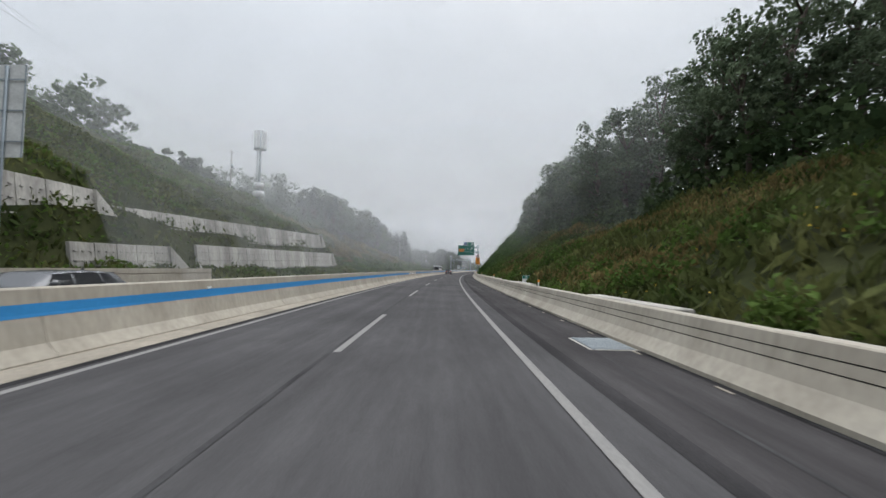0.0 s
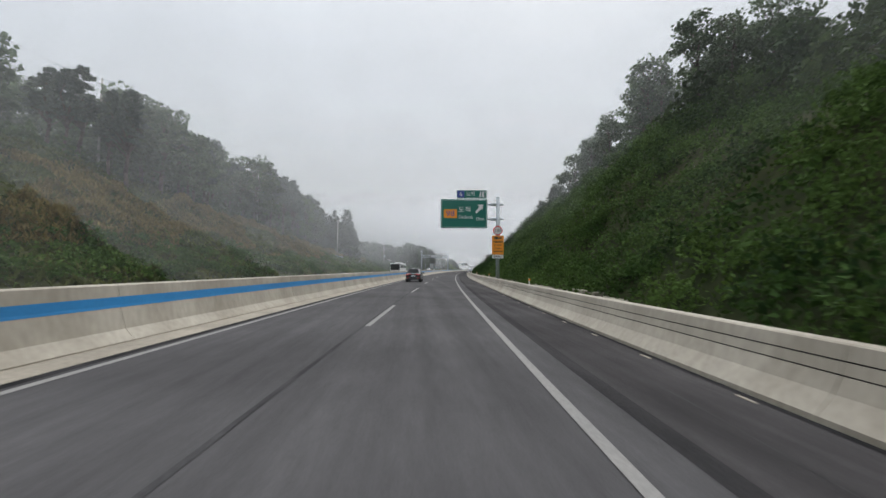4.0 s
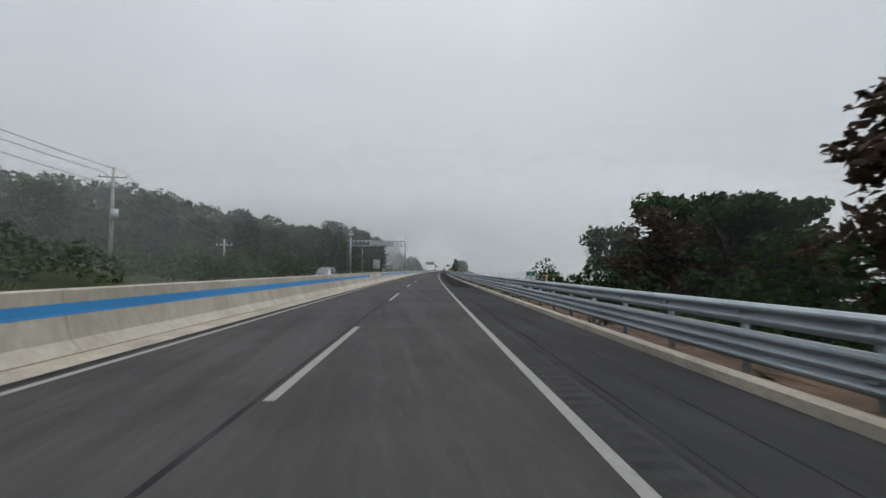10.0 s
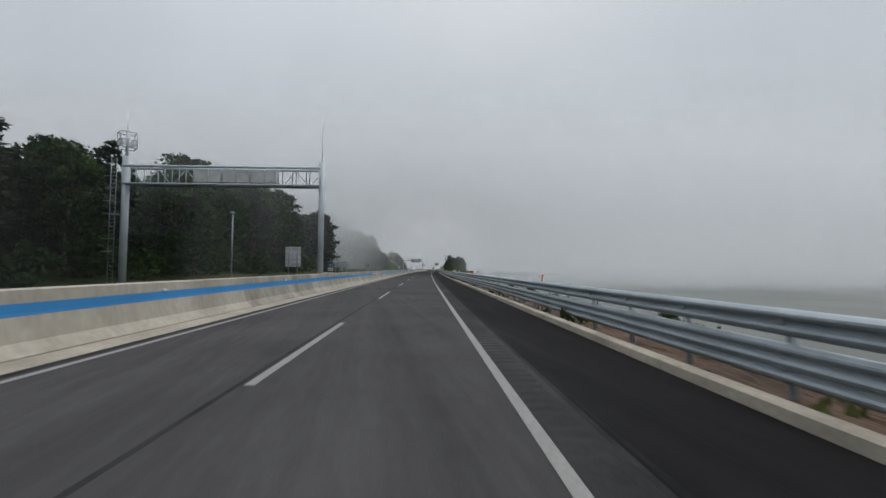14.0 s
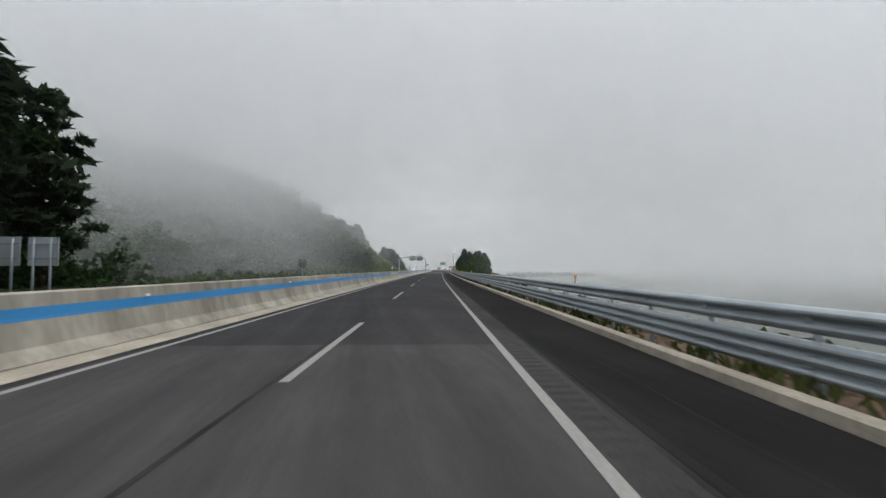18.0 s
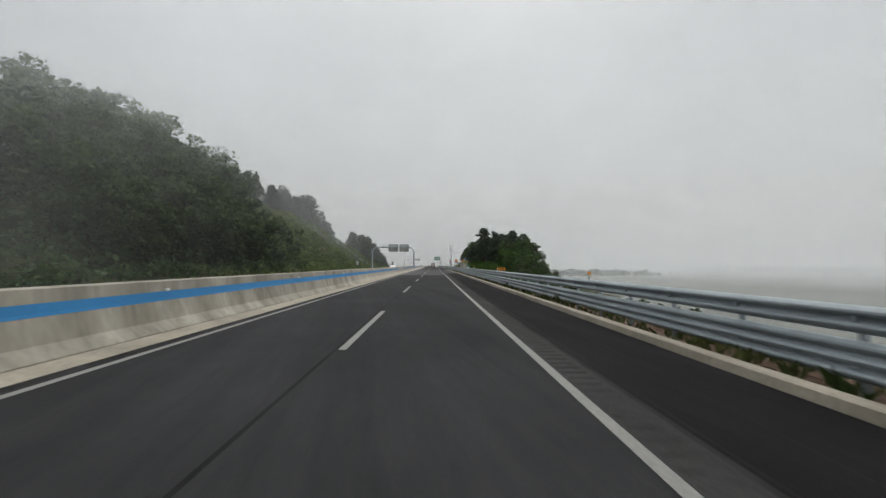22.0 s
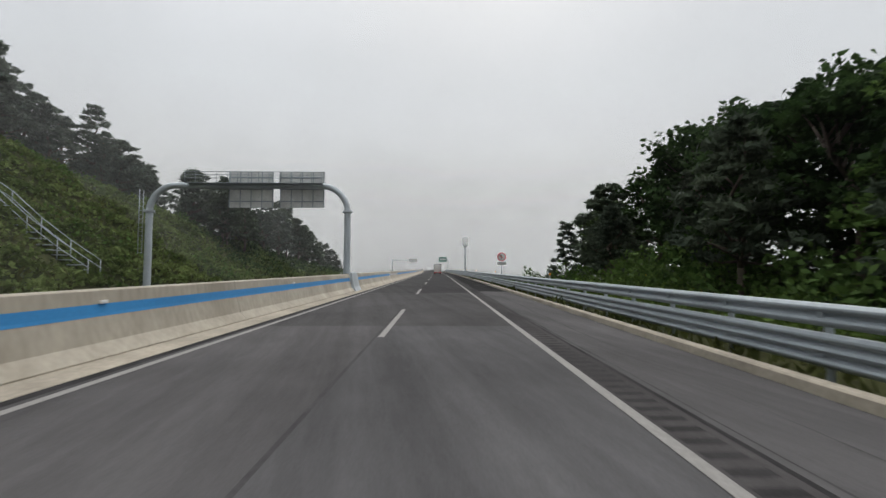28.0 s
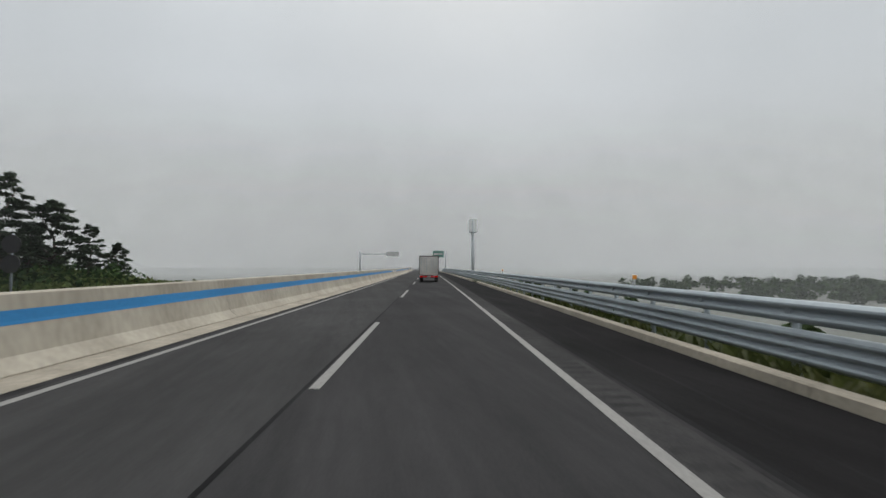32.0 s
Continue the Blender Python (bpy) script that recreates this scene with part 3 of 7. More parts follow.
def median(a, b, striped):
    body = tagged(new("median_barrier", strip("median_barrier", M_PROFILE, span(a, b - 0.015, 2.5), CONCRETE_STAINED_DIM if 285 < a < 470 else CONCRETE, closed=True)), "pale cast-concrete median barrier with a %s" % ("black and white striped warning band" if striped else "bright blue painted band"), "barrier", "median barrier")
    z0, z1 = 0.745, 0.965
    if not striped:
        part("painted_band", strip("painted_band", [(on_face(z0), z0), (on_face(0.8), 0.8), (on_face(z1), z1)], span(a, b, 2.5), BLUE), body, "bright blue painted band")
    else:
        part("painted_band", strip("painted_band", [(on_face(z0), z0), (on_face(0.8), 0.8), (on_face(z1), z1)], span(a, b, 2.5), WHITE_PAINT), body, "white band")
        n = 15
        for i in range(n):
            c = a + (i + 0.25) * (b - a) / n
            w = (b - a) / n * 0.5
            q = put([c, c + w, c + w + 0.32, c + 0.32], [on_face(z0) + 0.004, on_face(z0) + 0.004, on_face(z1) + 0.005, on_face(z1) + 0.005], [z0, z0, z1, z1])
            part("black_stripe", mesh("black_stripe", q, [(0, 1, 2, 3)], BLACK_PAINT), body)
    if int(a) % 2 == 0:
        # white block in place of a small white mark; no reflector is known here
        q = box("reflector", (0.04, 0.16, 0.06), WHITE_PAINT, (on_face(1.0) + 0.03, 0, 1.0), 0.01)
        part("reflector", q, body, "small white mark on the barrier").matrix_basis = at((a + b) / 2, 0, 0)
    return body


UNIT = 90.3 / 9
for k_ in range(-15, 78):
    a_ = 59.3 + k_ * UNIT
    median(a_, a_ + UNIT, k_ % 9 == 0)

# ---------- concrete barrier on the verge, with two grooves ----------
R_PROFILE = [(2.56, 0.0), (2.56, 0.07), (2.76, 0.30), (2.846, 0.492), (2.875, 0.494), (2.875, 0.511), (2.850, 0.513), (2.886, 0.642), (2.915, 0.644), (2.915, 0.661), (2.889, 0.663), (2.93, 0.83), (2.96, 0.85), (3.16, 0.85), (3.19, 0.82), (3.22, 0.0)]


def verge(a, b):
    body = tagged(new("verge_barrier", strip("verge_barrier", R_PROFILE, span(a, b - 0.012, 2.5), CONCRETE, closed=True)), "pale concrete verge barrier with two dark horizontal grooves", "barrier", "verge barrier")
    for z0, z1, u0 in ((0.494, 0.511, 2.868), (0.644, 0.661, 2.908)):
        part("groove", strip("groove", [(u0, z0), (u0, z1)], span(a, b, 5), SEAM), body, "dark groove")


SLIT = box("drain_slit", (0.05, 0.34, 0.012), KERB, (0, 0, 0), 0.003)
for k_ in range(-2, 64):
    part("drain_slit", SLIT, road, "small pale drain slit").matrix_basis = at(k_ * 2.6 + 0.4, 2.40, -0.002)
for k_ in range(-6, 9):
    verge(k_ * 20 - 5.0, k_ * 20 + 15.0)


# ---------- plants ----------
RNG = np.random.default_rng(7)


def cards(pts, size, rng, flat=0.0, aspect=1.6, droop=None):
    """Small leaf-shaped quads round the given points: vertices and faces."""
    n = len(pts)
    d = rng.normal(size=(n, 3))
    d[:, 2] *= 1 - flat
    d /= np.linalg.norm(d, axis=1)[:, None] + 1e-9
    if droop is not None:
        d = d + droop
        d /= np.linalg.norm(d, axis=1)[:, None] + 1e-9
    e = np.cross(d, rng.normal(size=(n, 3)))
    e /= np.linalg.norm(e, axis=1)[:, None] + 1e-9
    sz = (np.asarray(size) * rng.uniform(0.6, 1.3, n))[:, None]
    a, b = d * sz * aspect * 0.5, e * sz * 0.5
    k = np.cross(d, e) * sz * 0.18
    v = np.stack([pts - a, pts + b * 0.9 + k, pts + a, pts - b * 0.9 + k], 1).reshape(-1, 3)
    return v, np.arange(4 * n).reshape(-1, 4)


def blob(rng, centre, radii, n, shell=0.55):
    p = rng.normal(size=(n, 3))
    p /= np.linalg.norm(p, axis=1)[:, None]
    r = shell + (1 - shell) * rng.uniform(0, 1, n) ** 0.6
    p = p * r[:, None]
    p[:, 2] = np.where(p[:, 2] < 0, p[:, 2] * 0.75, p[:, 2])
    return np.array(centre) + p * np.array(radii)


def trunk_mesh(name, rng, h, r, limbs, lean=0.06):
    bm = bmesh.new()
    pts = [Vector((0, 0, -0.4))]
    for i in range(1, 6):
        pts.append(Vector((rng.normal() * lean * h * i / 5, rng.normal() * lean * h * i / 5, h * i / 5)))
    for i in range(5):
        rod_bm(bm, pts[i], pts[i + 1], r * (1 - i * 0.17), r * (1 - (i + 1) * 0.17), 7)
    for c in limbs:
        c = Vector(c)
        t = min(4.8, max(1.2, 5 * (c.z * 0.72) / h))
        i = int(t)
        root = pts[i].lerp(pts[min(5, i + 1)], t - i)
        mid = root.lerp(c, 0.55) + Vector((0, 0, 0.05 * h * rng.uniform(-0.5, 1)))
        rod_bm(bm, root, mid, r * 0.42, r * 0.25, 5)
        rod_bm(bm, mid, c, r * 0.25, r * 0.08, 5)
    return done(name, bm, BARK)


def make_tree(kind, seed, h, spread, dens, leaf, size, low=0.22):
    """One tree: an empty with a trunk and a crown; h is its height."""
    rng = np.random.default_rng(seed)
    tops, limbs = [], []
    if kind == "broadleaf_tree":
        n = 48
        for i in range(n):
            z = h * rng.uniform(0.20, 0.94)
            w = spread * (1 - abs(z / h - 0.5) * 1.2) * rng.uniform(0.35, 1.0)
            a = rng.uniform(0, 6.283)
            c = (w * math.cos(a), w * math.sin(a), z)
            limbs.append(c)
            rr = spread * rng.uniform(0.20, 0.38)
            tops.append(blob(rng, c, (rr, rr, rr * 0.70), int(dens / n), 0.3))
    elif kind == "pine_tree":
        n = 46
        for i in range(n):
            f = i / (n - 1)
            z = h * (low + (0.97 - low) * f)
            w = spread * (1.0 - f * f * 0.78) * rng.uniform(0.3, 1.0)
            a = i * 2.4 + rng.uniform(-0.5, 0.5)
            c = (w * math.cos(a), w * math.sin(a), z + rng.uniform(-0.2, 0.2))
            limbs.append(c)
            rr = spread * rng.uniform(0.16, 0.38) * (1.1 - 0.45 * f)
            tops.append(blob(rng, c, (rr, rr, rr * 0.36), int(dens / n), 0.2))
    else:
        n = 26
        for i in range(n):
            f = i / (n - 1)
            z = h * (0.16 + 0.82 * f)
            w = spread * (1.0 - f) ** 0.85 + 0.12
            for j in range(3 if f < 0.8 else 1):
                a = rng.uniform(0, 6.283)
                k = rng.uniform(0.5, 1.0)
                c = (w * k * math.cos(a), w * k * math.sin(a), z - 0.12 * w * k)
                if j == 0 and i % 2 == 0:
                    limbs.append(c)
                tops.append(blob(rng, (c[0] * 0.92, c[1] * 0.92, c[2]), (0.22 * w + 0.2, 0.22 * w + 0.2, 0.09 * spread + 0.1), max(4, int(dens / n / 2.6)), 0.2))
    pts = np.concatenate(tops)
    v, f = cards(pts, size, rng, 0.25, 3.0 if kind != "broadleaf_tree" else 1.5)
    top = new(kind)
    part("trunk", trunk_mesh("trunk", rng, h * 0.88, 0.016 * h + 0.05, limbs[:14]), top)
    part("crown", mesh("crown", v, f, leaf), top)
    return top


TREES = {}


def template(kind, i):
    key = (kind, i)
    if key not in TREES:
        if kind == "broadleaf_tree":
            ob = make_tree(kind, 100 + i, 9.0 + i % 3, 3.1 + 0.3 * (i % 2), 2900, LEAF_DARK if i % 2 else LEAF, 0.28)
        elif kind == "dark_tree":
            ob = make_tree("broadleaf_tree", 700 + i, 9.0, 3.2, 2900, DEEP, 0.29)
        elif kind == "pine_tree":
            ob = make_tree(kind, 200 + i, 8.0 + i % 3, 2.5 + 0.3 * (i % 2), 2700, NEEDLES, 0.21)
        elif kind == "dark_pine":
            ob = make_tree("pine_tree", 900 + i, 8.0 + i % 3, 2.7, 2700, NEEDLES_SHADED, 0.23)
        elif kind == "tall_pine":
            ob = make_tree("pine_tree", 800 + i, 13.0, 2.3 + 0.3 * (i % 2), 2300, NEEDLES_HAZED, 0.25, 0.46)
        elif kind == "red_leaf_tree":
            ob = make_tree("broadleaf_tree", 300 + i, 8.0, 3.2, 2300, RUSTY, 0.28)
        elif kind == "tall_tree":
            ob = make_tree("broadleaf_tree", 500 + i, 12.0, 2.7 + 0.4 * (i % 2), 2500, LEAF_HAZED, 0.23)
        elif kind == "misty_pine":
            ob = make_tree("pine_tree", 200 + i, 8.0 + i % 3, 2.5 + 0.3 * (i % 2), 2500, NEEDLES_HAZED, 0.21)
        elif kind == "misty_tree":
            ob = make_tree("broadleaf_tree", 600 + i, 10.0, 3.2, 2200, LEAF_HAZED, 0.28)
        else:
            ob = make_tree(kind, 400 + i, 15.0 + i % 3, 4.3, 3200, NEEDLES, 0.36)
        TREES[key] = [ob, False]
    return TREES[key]


TALL = {"misty_pine": 8.0, "tall_tree": 12.0, "misty_tree": 10.0, "dark_tree": 9.0, "dark_pine": 8.0, "tall_pine": 13.0, "broadleaf_tree": 9.0, "pine_tree": 8.0, "red_leaf_tree": 8.0, "conifer_tree": 15.0}
LABELS = {
    "misty_pine": "pine tree with needle clumps paled to look hazy",
    "tall_tree": "tall slender broadleaf tree with an airy crown",
    "misty_tree": "leafy broadleaf tree with leaves paled to look hazy",
    "broadleaf_tree": "leafy broadleaf tree with a dense dark green crown",
    "dark_pine": "pine tree with dense needle clumps darkened like wood shade",
    "tall_pine": "tall haze-paled pine with a bare trunk and high crown",
    "dark_tree": "broadleaf tree with a dense deep green, shade-darkened crown",
    "pine_tree": "pine tree with layered dark needle clumps",
    "red_leaf_tree": "small broadleaf tree with dull reddish leaves",
    "conifer_tree": "tall narrow conifer with feathery drooping branches",
}


def plant(kind, s, u, h, group, base=None):
    i = int(RNG.integers(0, 4))
    slot = template(kind, i)
    k = h / (TALL[kind] + (i % 3 if kind in ("broadleaf_tree", "pine_tree", "conifer_tree", "misty_pine", "dark_pine") else 0))
    z = float(height(s, u)) if base is None else base
    m = at(s, u, z - 0.05, float(RNG.uniform(0, 360))) @ Matrix.Diagonal((k * float(RNG.uniform(0.9, 1.15)), k * float(RNG.uniform(0.9, 1.15)), k, 1))
    if not slot[1]:
        slot[1] = True
        ob = slot[0]
        ob.matrix_basis = m
    else:
        src = slot[0]
        ob = src.copy()
        scene.collection.objects.link(ob)
        for c in src.children:
            d = c.copy()
            scene.collection.objects.link(d)
            d.parent = ob
        ob.matrix_basis = m
    ob.name = "pine_tree" if "pine" in kind else kind if kind == "conifer_tree" else "broadleaf_tree"
    return tagged(ob, LABELS[kind], "tree", group)


def grove(kinds, s0, s1, u0, u1, n, h0, h1, group):
    global RNG
    RNG = np.random.default_rng(int(s0 * 7 + s1 * 13 - u0 * 31 + n * 101) % 99991)
    for _ in range(n):
        plant(kinds[int(RNG.integers(0, len(kinds)))], float(RNG.uniform(s0, s1)), float(RNG.uniform(u0, u1)), float(RNG.uniform(h0, h1)), group)


def woods(name, boxes, leaf, label, size=0.75, per=240):
    """Far woods: many crowns joined into one mesh."""
    rng = np.random.default_rng(len(boxes) + 11)
    V = []
    for s0, s1, u0, u1, n, h0, h1 in boxes:
        for _ in range(n):
            s, u, h = rng.uniform(s0, s1), rng.uniform(u0, u1), rng.uniform(h0, h1)
            z = float(height(s, u))
            p0 = put(s, u, z)
            r = h * rng.uniform(0.24, 0.36)
            k = 7
            for _ in range(k):
                a, w, f = rng.uniform(0, 6.283), r * rng.uniform(0.1, 0.8), rng.uniform(0.15, 0.9)
                c = p0 + np.array([w * math.cos(a), w * math.sin(a), h * f])
                rr = r * rng.uniform(0.4, 0.62)
                V.append(blob(rng, c, (rr, rr, rr * 0.7), per // k, 0.5))
    pts = np.concatenate(V)
    v, f = cards(pts, size, rng, 0.2, 1.5)
    return tagged(new(name, mesh(name, v, f, leaf)), label, "woods", kind="stuff")


def cover(name, s0, s1, u0, u1, n, size, leaf, label, lift=0.5, seed=1, aspect=1.5, up=0.0, clump=0.35, keep=None):
    """Low plants strewn over the ground as one mesh."""
    rng = np.random.default_rng(seed)
    s, u = rng.uniform(s0, s1, n), rng.uniform(u0, u1, n)
    lump = 0.5 + 0.25 * (np.sin(s * 1.1 + 2 * np.sin(u * 0.9)) + np.sin(u * 1.7 + 2 * np.sin(s * 0.6)))
    ok = rng.uniform(0, 1, n) < (0.35 + lump * clump * 2)
    if keep is not None:
        ok &= keep(s, u)
    s, u, lump = s[ok], u[ok], lump[ok]
    z = height(s, u) + lift * lump * rng.uniform(0, 1, len(s)) ** 0.5
    p = put(s, u, z)
    v, f = cards(p, size, rng, 0.0, aspect, np.array([0, 0, up]) if up else None)
    return tagged(new(name, mesh(name, v, f, leaf)), label, "plants", kind="stuff")


def clumps(name, s0, s1, u0, u1, n, r0, r1, per, size, leaf, label, seed, keep=None, tall=0.8):
    """Rounded shrubs of many leaves crowding a slope, as one mesh."""
    rng = np.random.default_rng(seed)
    s, u, r = rng.uniform(s0, s1, n), rng.uniform(u0, u1, n), rng.uniform(r0, r1, n)
    if keep is not None:
        ok = keep(s, u)
        s, u, r = s[ok], u[ok], r[ok]
    n = len(s)
    c = put(s, u, height(s, u))
    d = rng.normal(size=(n, per, 3))
    d /= np.linalg.norm(d, axis=2)[..., None]
    d[..., 2] = abs(d[..., 2])
    k = rng.uniform(0.72, 1.0, (n, per)) * (1 + 0.25 * np.sin(3 * np.arctan2(d[..., 1], d[..., 0]) + s[:, None]))
    stretch = np.stack([r, r, r * tall * rng.uniform(0.7, 1.4, n)], -1)[:, None, :]
    pts = (c[:, None, :] + d * k[..., None] * stretch).reshape(-1, 3)
    v, f = cards(pts, size, rng, 0.1, 1.7)
    return tagged(new(name, mesh(name, v, f, leaf)), label, "plants", kind="stuff")


# right-hand cutting: grass bank, trees above, creepers further on
grove(["tall_tree"], 10, 38, 15, 23, 10, 10.5, 13, "trees above the cut slope")
grove(["misty_tree", "tall_tree"], 4, 46, 14.5, 22, 14, 6, 8.5, "trees above the cut slope")
plant("tall_tree", 40, 15.6, 13.2, "trees above the cut slope")
plant("tall_tree", 34, 16.5, 12.2, "trees above the cut slope")
grove(["misty_tree"], 44, 78, 15, 24, 26, 9, 12.2, "trees above the cut slope")
grove(["misty_tree"], 76, 104, 16, 24, 12, 4.5, 7, "trees above the cut slope")
grove(["misty_tree"], 108, 147, 19, 26, 20, 6.5, 9.0, "trees above the creeper slope")
for s_, u_, h_ in ((146, 17.5, 6.0), (149, 18.5, 6.5), (153, 17.0, 5.5), (157, 17.5, 5.0), (151, 20, 6.5)):
    plant("pine_tree", s_, u_, h_, "pines above the creeper slope")
grove(["dark_tree"], 158, 180, 10, 20, 14, 3.0, 4.5, "trees at the end of the cutting")
cover("slope_weeds", -25, 75, 4.2, 14, 30000, 0.20, REEDS, "tall yellow-green grass and weeds on the bank", 0.55, 2, 3.2, 1.2)
cover("slope_shrubs", -25, 80, 3.8, 15, 34000, 0.12, VINES, "low green shrubs on the bank", 0.7, 3, keep=lambda s, u: np.sin(s * 0.35 + u * 0.8) > 0.1)
cover("slope_creepers", 62, 182, 3.9, 19, 90000, 0.12, LEAF, "thick green creepers covering the cut slope", 0.6, 4)
clumps("slope_shrubs", 64, 142, 4.4, 19, 800, 0.5, 1.3, 160, 0.105, LEAF, "rounded leafy shrubs crowding the cut slope", 71)
clumps("slope_shrubs", 136, 184, 4.4, 18, 560, 0.6, 1.5, 170, 0.105, DEEP, "dark leafy shrubs crowding the end of the cutting", 72, tall=1.1)
clumps("slope_shrubs", 72, 182, 4.3, 15, 420, 0.35, 0.9, 120, 0.09, LEAF, "green weeds behind the verge barrier", 73, tall=1.0)
cover("slope_bushes", 70, 182, 4.2, 18, 70000, 0.14, DEEP, "dark leafy bushes on the cut slope", 1.6, 5, keep=lambda s, u: np.sin(s * 0.5 + u * 0.4) + np.sin(s * 0.23 - u * 0.7) > 0.2)
cover("slope_bushes", 138, 184, 4.2, 18, 56000, 0.12, DEEP, "dark leafy bushes at the end of the cutting", 2.0, 55)
clumps("slope_shrubs", -12, 64, 4.3, 8.5, 70, 0.4, 0.9, 120, 0.13, VINES, "green shrubs at the foot of the grass bank", 74, tall=1.1)
clumps("slope_shrubs", 84, 212, -31, -23.5, 420, 0.5, 1.2, 90, 0.2, LEAF, "rounded green shrubs at the foot of the slope", 76, tall=0.8)
clumps("verge_shrubs", 498, 578, 4.7, 7.5, 170, 0.3, 0.7, 110, 0.09, VINES, "bright green weeds in front of the pines", 77, tall=1.0)
clumps("slope_shrubs", 500, 650, -46, -23, 900, 0.5, 1.3, 60, 0.24, GRASSY, "rounded shrubs crowding the cut slope", 75, tall=0.6)
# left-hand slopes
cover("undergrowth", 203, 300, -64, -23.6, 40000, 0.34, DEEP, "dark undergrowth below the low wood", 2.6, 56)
cover("dry_grass", 5, 56, 4.6, 13, 26000, 0.15, DRY, "dry brown grass on the bank", 0.7, 52, 3.0, 1.4, keep=lambda s, u: np.sin(s * 0.25 + u * 0.9) > 0.0)
cover("dry_grass", 84, 214, -44, -29.5, 70000, 0.20, DRY, "dry brown grass on the terrace slope", 1.1, 51, 3.0, 1.4, keep=lambda s, u: np.sin(s * 0.11 + u * 0.5) + np.sin(s * 0.3 + u * 0.2) > -0.9)
cover("slope_weeds", -55, 215, -50, -23, 60000, 0.32, REEDS, "grass and weeds on the terraced slope", 0.55, 6, 2.6, 1.0)
cover("slope_shrubs", -55, 215, -58, -23, 90000, 0.26, VINES, "green shrubs and creepers on the slope", 0.9, 7, keep=lambda s, u: (np.sin(s * 0.17 + u * 0.3) + np.sin(s * 0.4 - u * 0.21) > -0.1) & ((s < 82) | (u > -31 + 1.5 * np.sin(s * 0.2))))
cover("slope_shrubs", 478, 655, -48, -23, 90000, 0.27, GRASSY, "green shrubs and creepers on the cut slope", 0.8, 8)
cover("slope_bushes", 520, 650, -46, -23, 22000, 0.27, LEAF, "darker bushes on the grass slope", 1.3, 58, keep=lambda s, u: np.sin(s * 0.45 + u * 0.3) + np.sin(s * 0.2 - u * 0.6) > 0.5)
cover("slope_weeds", 478, 665, -47, -23, 26000, 0.26, REEDS, "grass on the cut slope", 0.5, 9, 2.6, 1.0)
woods("far_woods", [(46, 74, -90, -68, 16, 10, 13), (75, 122, -84, -62, 60, 4, 7), (122, 215, -110, -50, 180, 12, 16)], LEAF_HAZED, "woods above the slope, leaves paled like haze")
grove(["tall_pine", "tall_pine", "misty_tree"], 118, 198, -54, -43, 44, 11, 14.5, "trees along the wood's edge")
grove(["pine_tree", "conifer_tree"], 196, 210, -47, -39.5, 6, 13, 16, "conifers beside the access road")
for s_, u_, h_ in ((211, -38, 17.2), (206, -37.5, 16.5), (217.5, -38, 9.8), (203, -40, 16), (214.5, -43, 13), (208.5, -35.5, 12)):
    plant("conifer_tree", s_, u_, h_, "conifers beside the access road")
for s_, u_, h_ in ((196, -47, 17.5), (192, -49, 18), (199, -45, 17), (203, -46, 16), (187, -50, 17), (182, -51, 16)):
    plant("pine_tree", s_, u_, h_, "conifers beside the access road")
grove(["tall_pine", "tall_pine", "broadleaf_tree"], 160, 206, -56, -42, 30, 13, 17, "conifers beside the access road")
grove(["dark_tree", "dark_pine"], 236, 300, -48, -34, 26, 7, 10.5, "trees of the low wood")
grove(["dark_tree", "dark_pine", "dark_tree"], 296, 336, -40, -27.5, 24, 9.5, 12.2, "trees of the wood beside the road")
grove(["dark_tree", "dark_pine", "dark_pine"], 336, 386, -40, -27.5, 30, 12, 15.5, "trees of the wood beside the road")
woods("far_woods", [(230, 388, -110, -40, 260, 8, 11.5)], DEEP, "dark mixed woods behind the roadside trees")
woods("far_woods", [(395, 560, -140, -55, 420, 8, 12)], LEAF_HAZED, "wooded hillside fading into low cloud", 0.6, 220)
woods("hillside_woods", [(406, 474, -75, -40, 200, 6, 9)], LEAF_HAZED, "dense haze-pale woods at the foot of the hill", 0.46, 250)
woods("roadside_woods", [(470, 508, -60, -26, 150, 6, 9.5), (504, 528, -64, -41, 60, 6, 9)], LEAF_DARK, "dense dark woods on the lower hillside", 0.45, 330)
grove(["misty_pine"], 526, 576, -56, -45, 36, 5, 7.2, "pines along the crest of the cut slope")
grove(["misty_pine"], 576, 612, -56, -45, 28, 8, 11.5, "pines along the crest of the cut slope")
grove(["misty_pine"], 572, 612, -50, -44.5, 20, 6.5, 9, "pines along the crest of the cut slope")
grove(["pine_tree", "misty_pine"], 602, 634, -38, -28, 20, 7, 9.5, "pines along the crest of the cut slope")
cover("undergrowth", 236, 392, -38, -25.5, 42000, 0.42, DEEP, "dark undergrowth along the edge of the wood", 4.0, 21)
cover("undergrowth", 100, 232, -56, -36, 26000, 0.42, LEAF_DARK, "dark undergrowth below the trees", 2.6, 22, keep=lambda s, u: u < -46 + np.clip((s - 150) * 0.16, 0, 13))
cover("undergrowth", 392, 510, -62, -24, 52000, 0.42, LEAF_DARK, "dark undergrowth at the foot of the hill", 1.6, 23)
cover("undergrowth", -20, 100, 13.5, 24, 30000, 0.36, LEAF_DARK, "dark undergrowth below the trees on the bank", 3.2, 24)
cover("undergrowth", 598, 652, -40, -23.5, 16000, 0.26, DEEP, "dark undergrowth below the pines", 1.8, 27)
cover("undergrowth", 494, 588, 5.5, 18, 50000, 0.18, LEAF, "green undergrowth below the roadside trees", 2.2, 25)
cover("undergrowth", 180, 230, 6.5, 18, 36000, 0.18, DEEP, "dark bushes on the embankment", 3.2, 26)


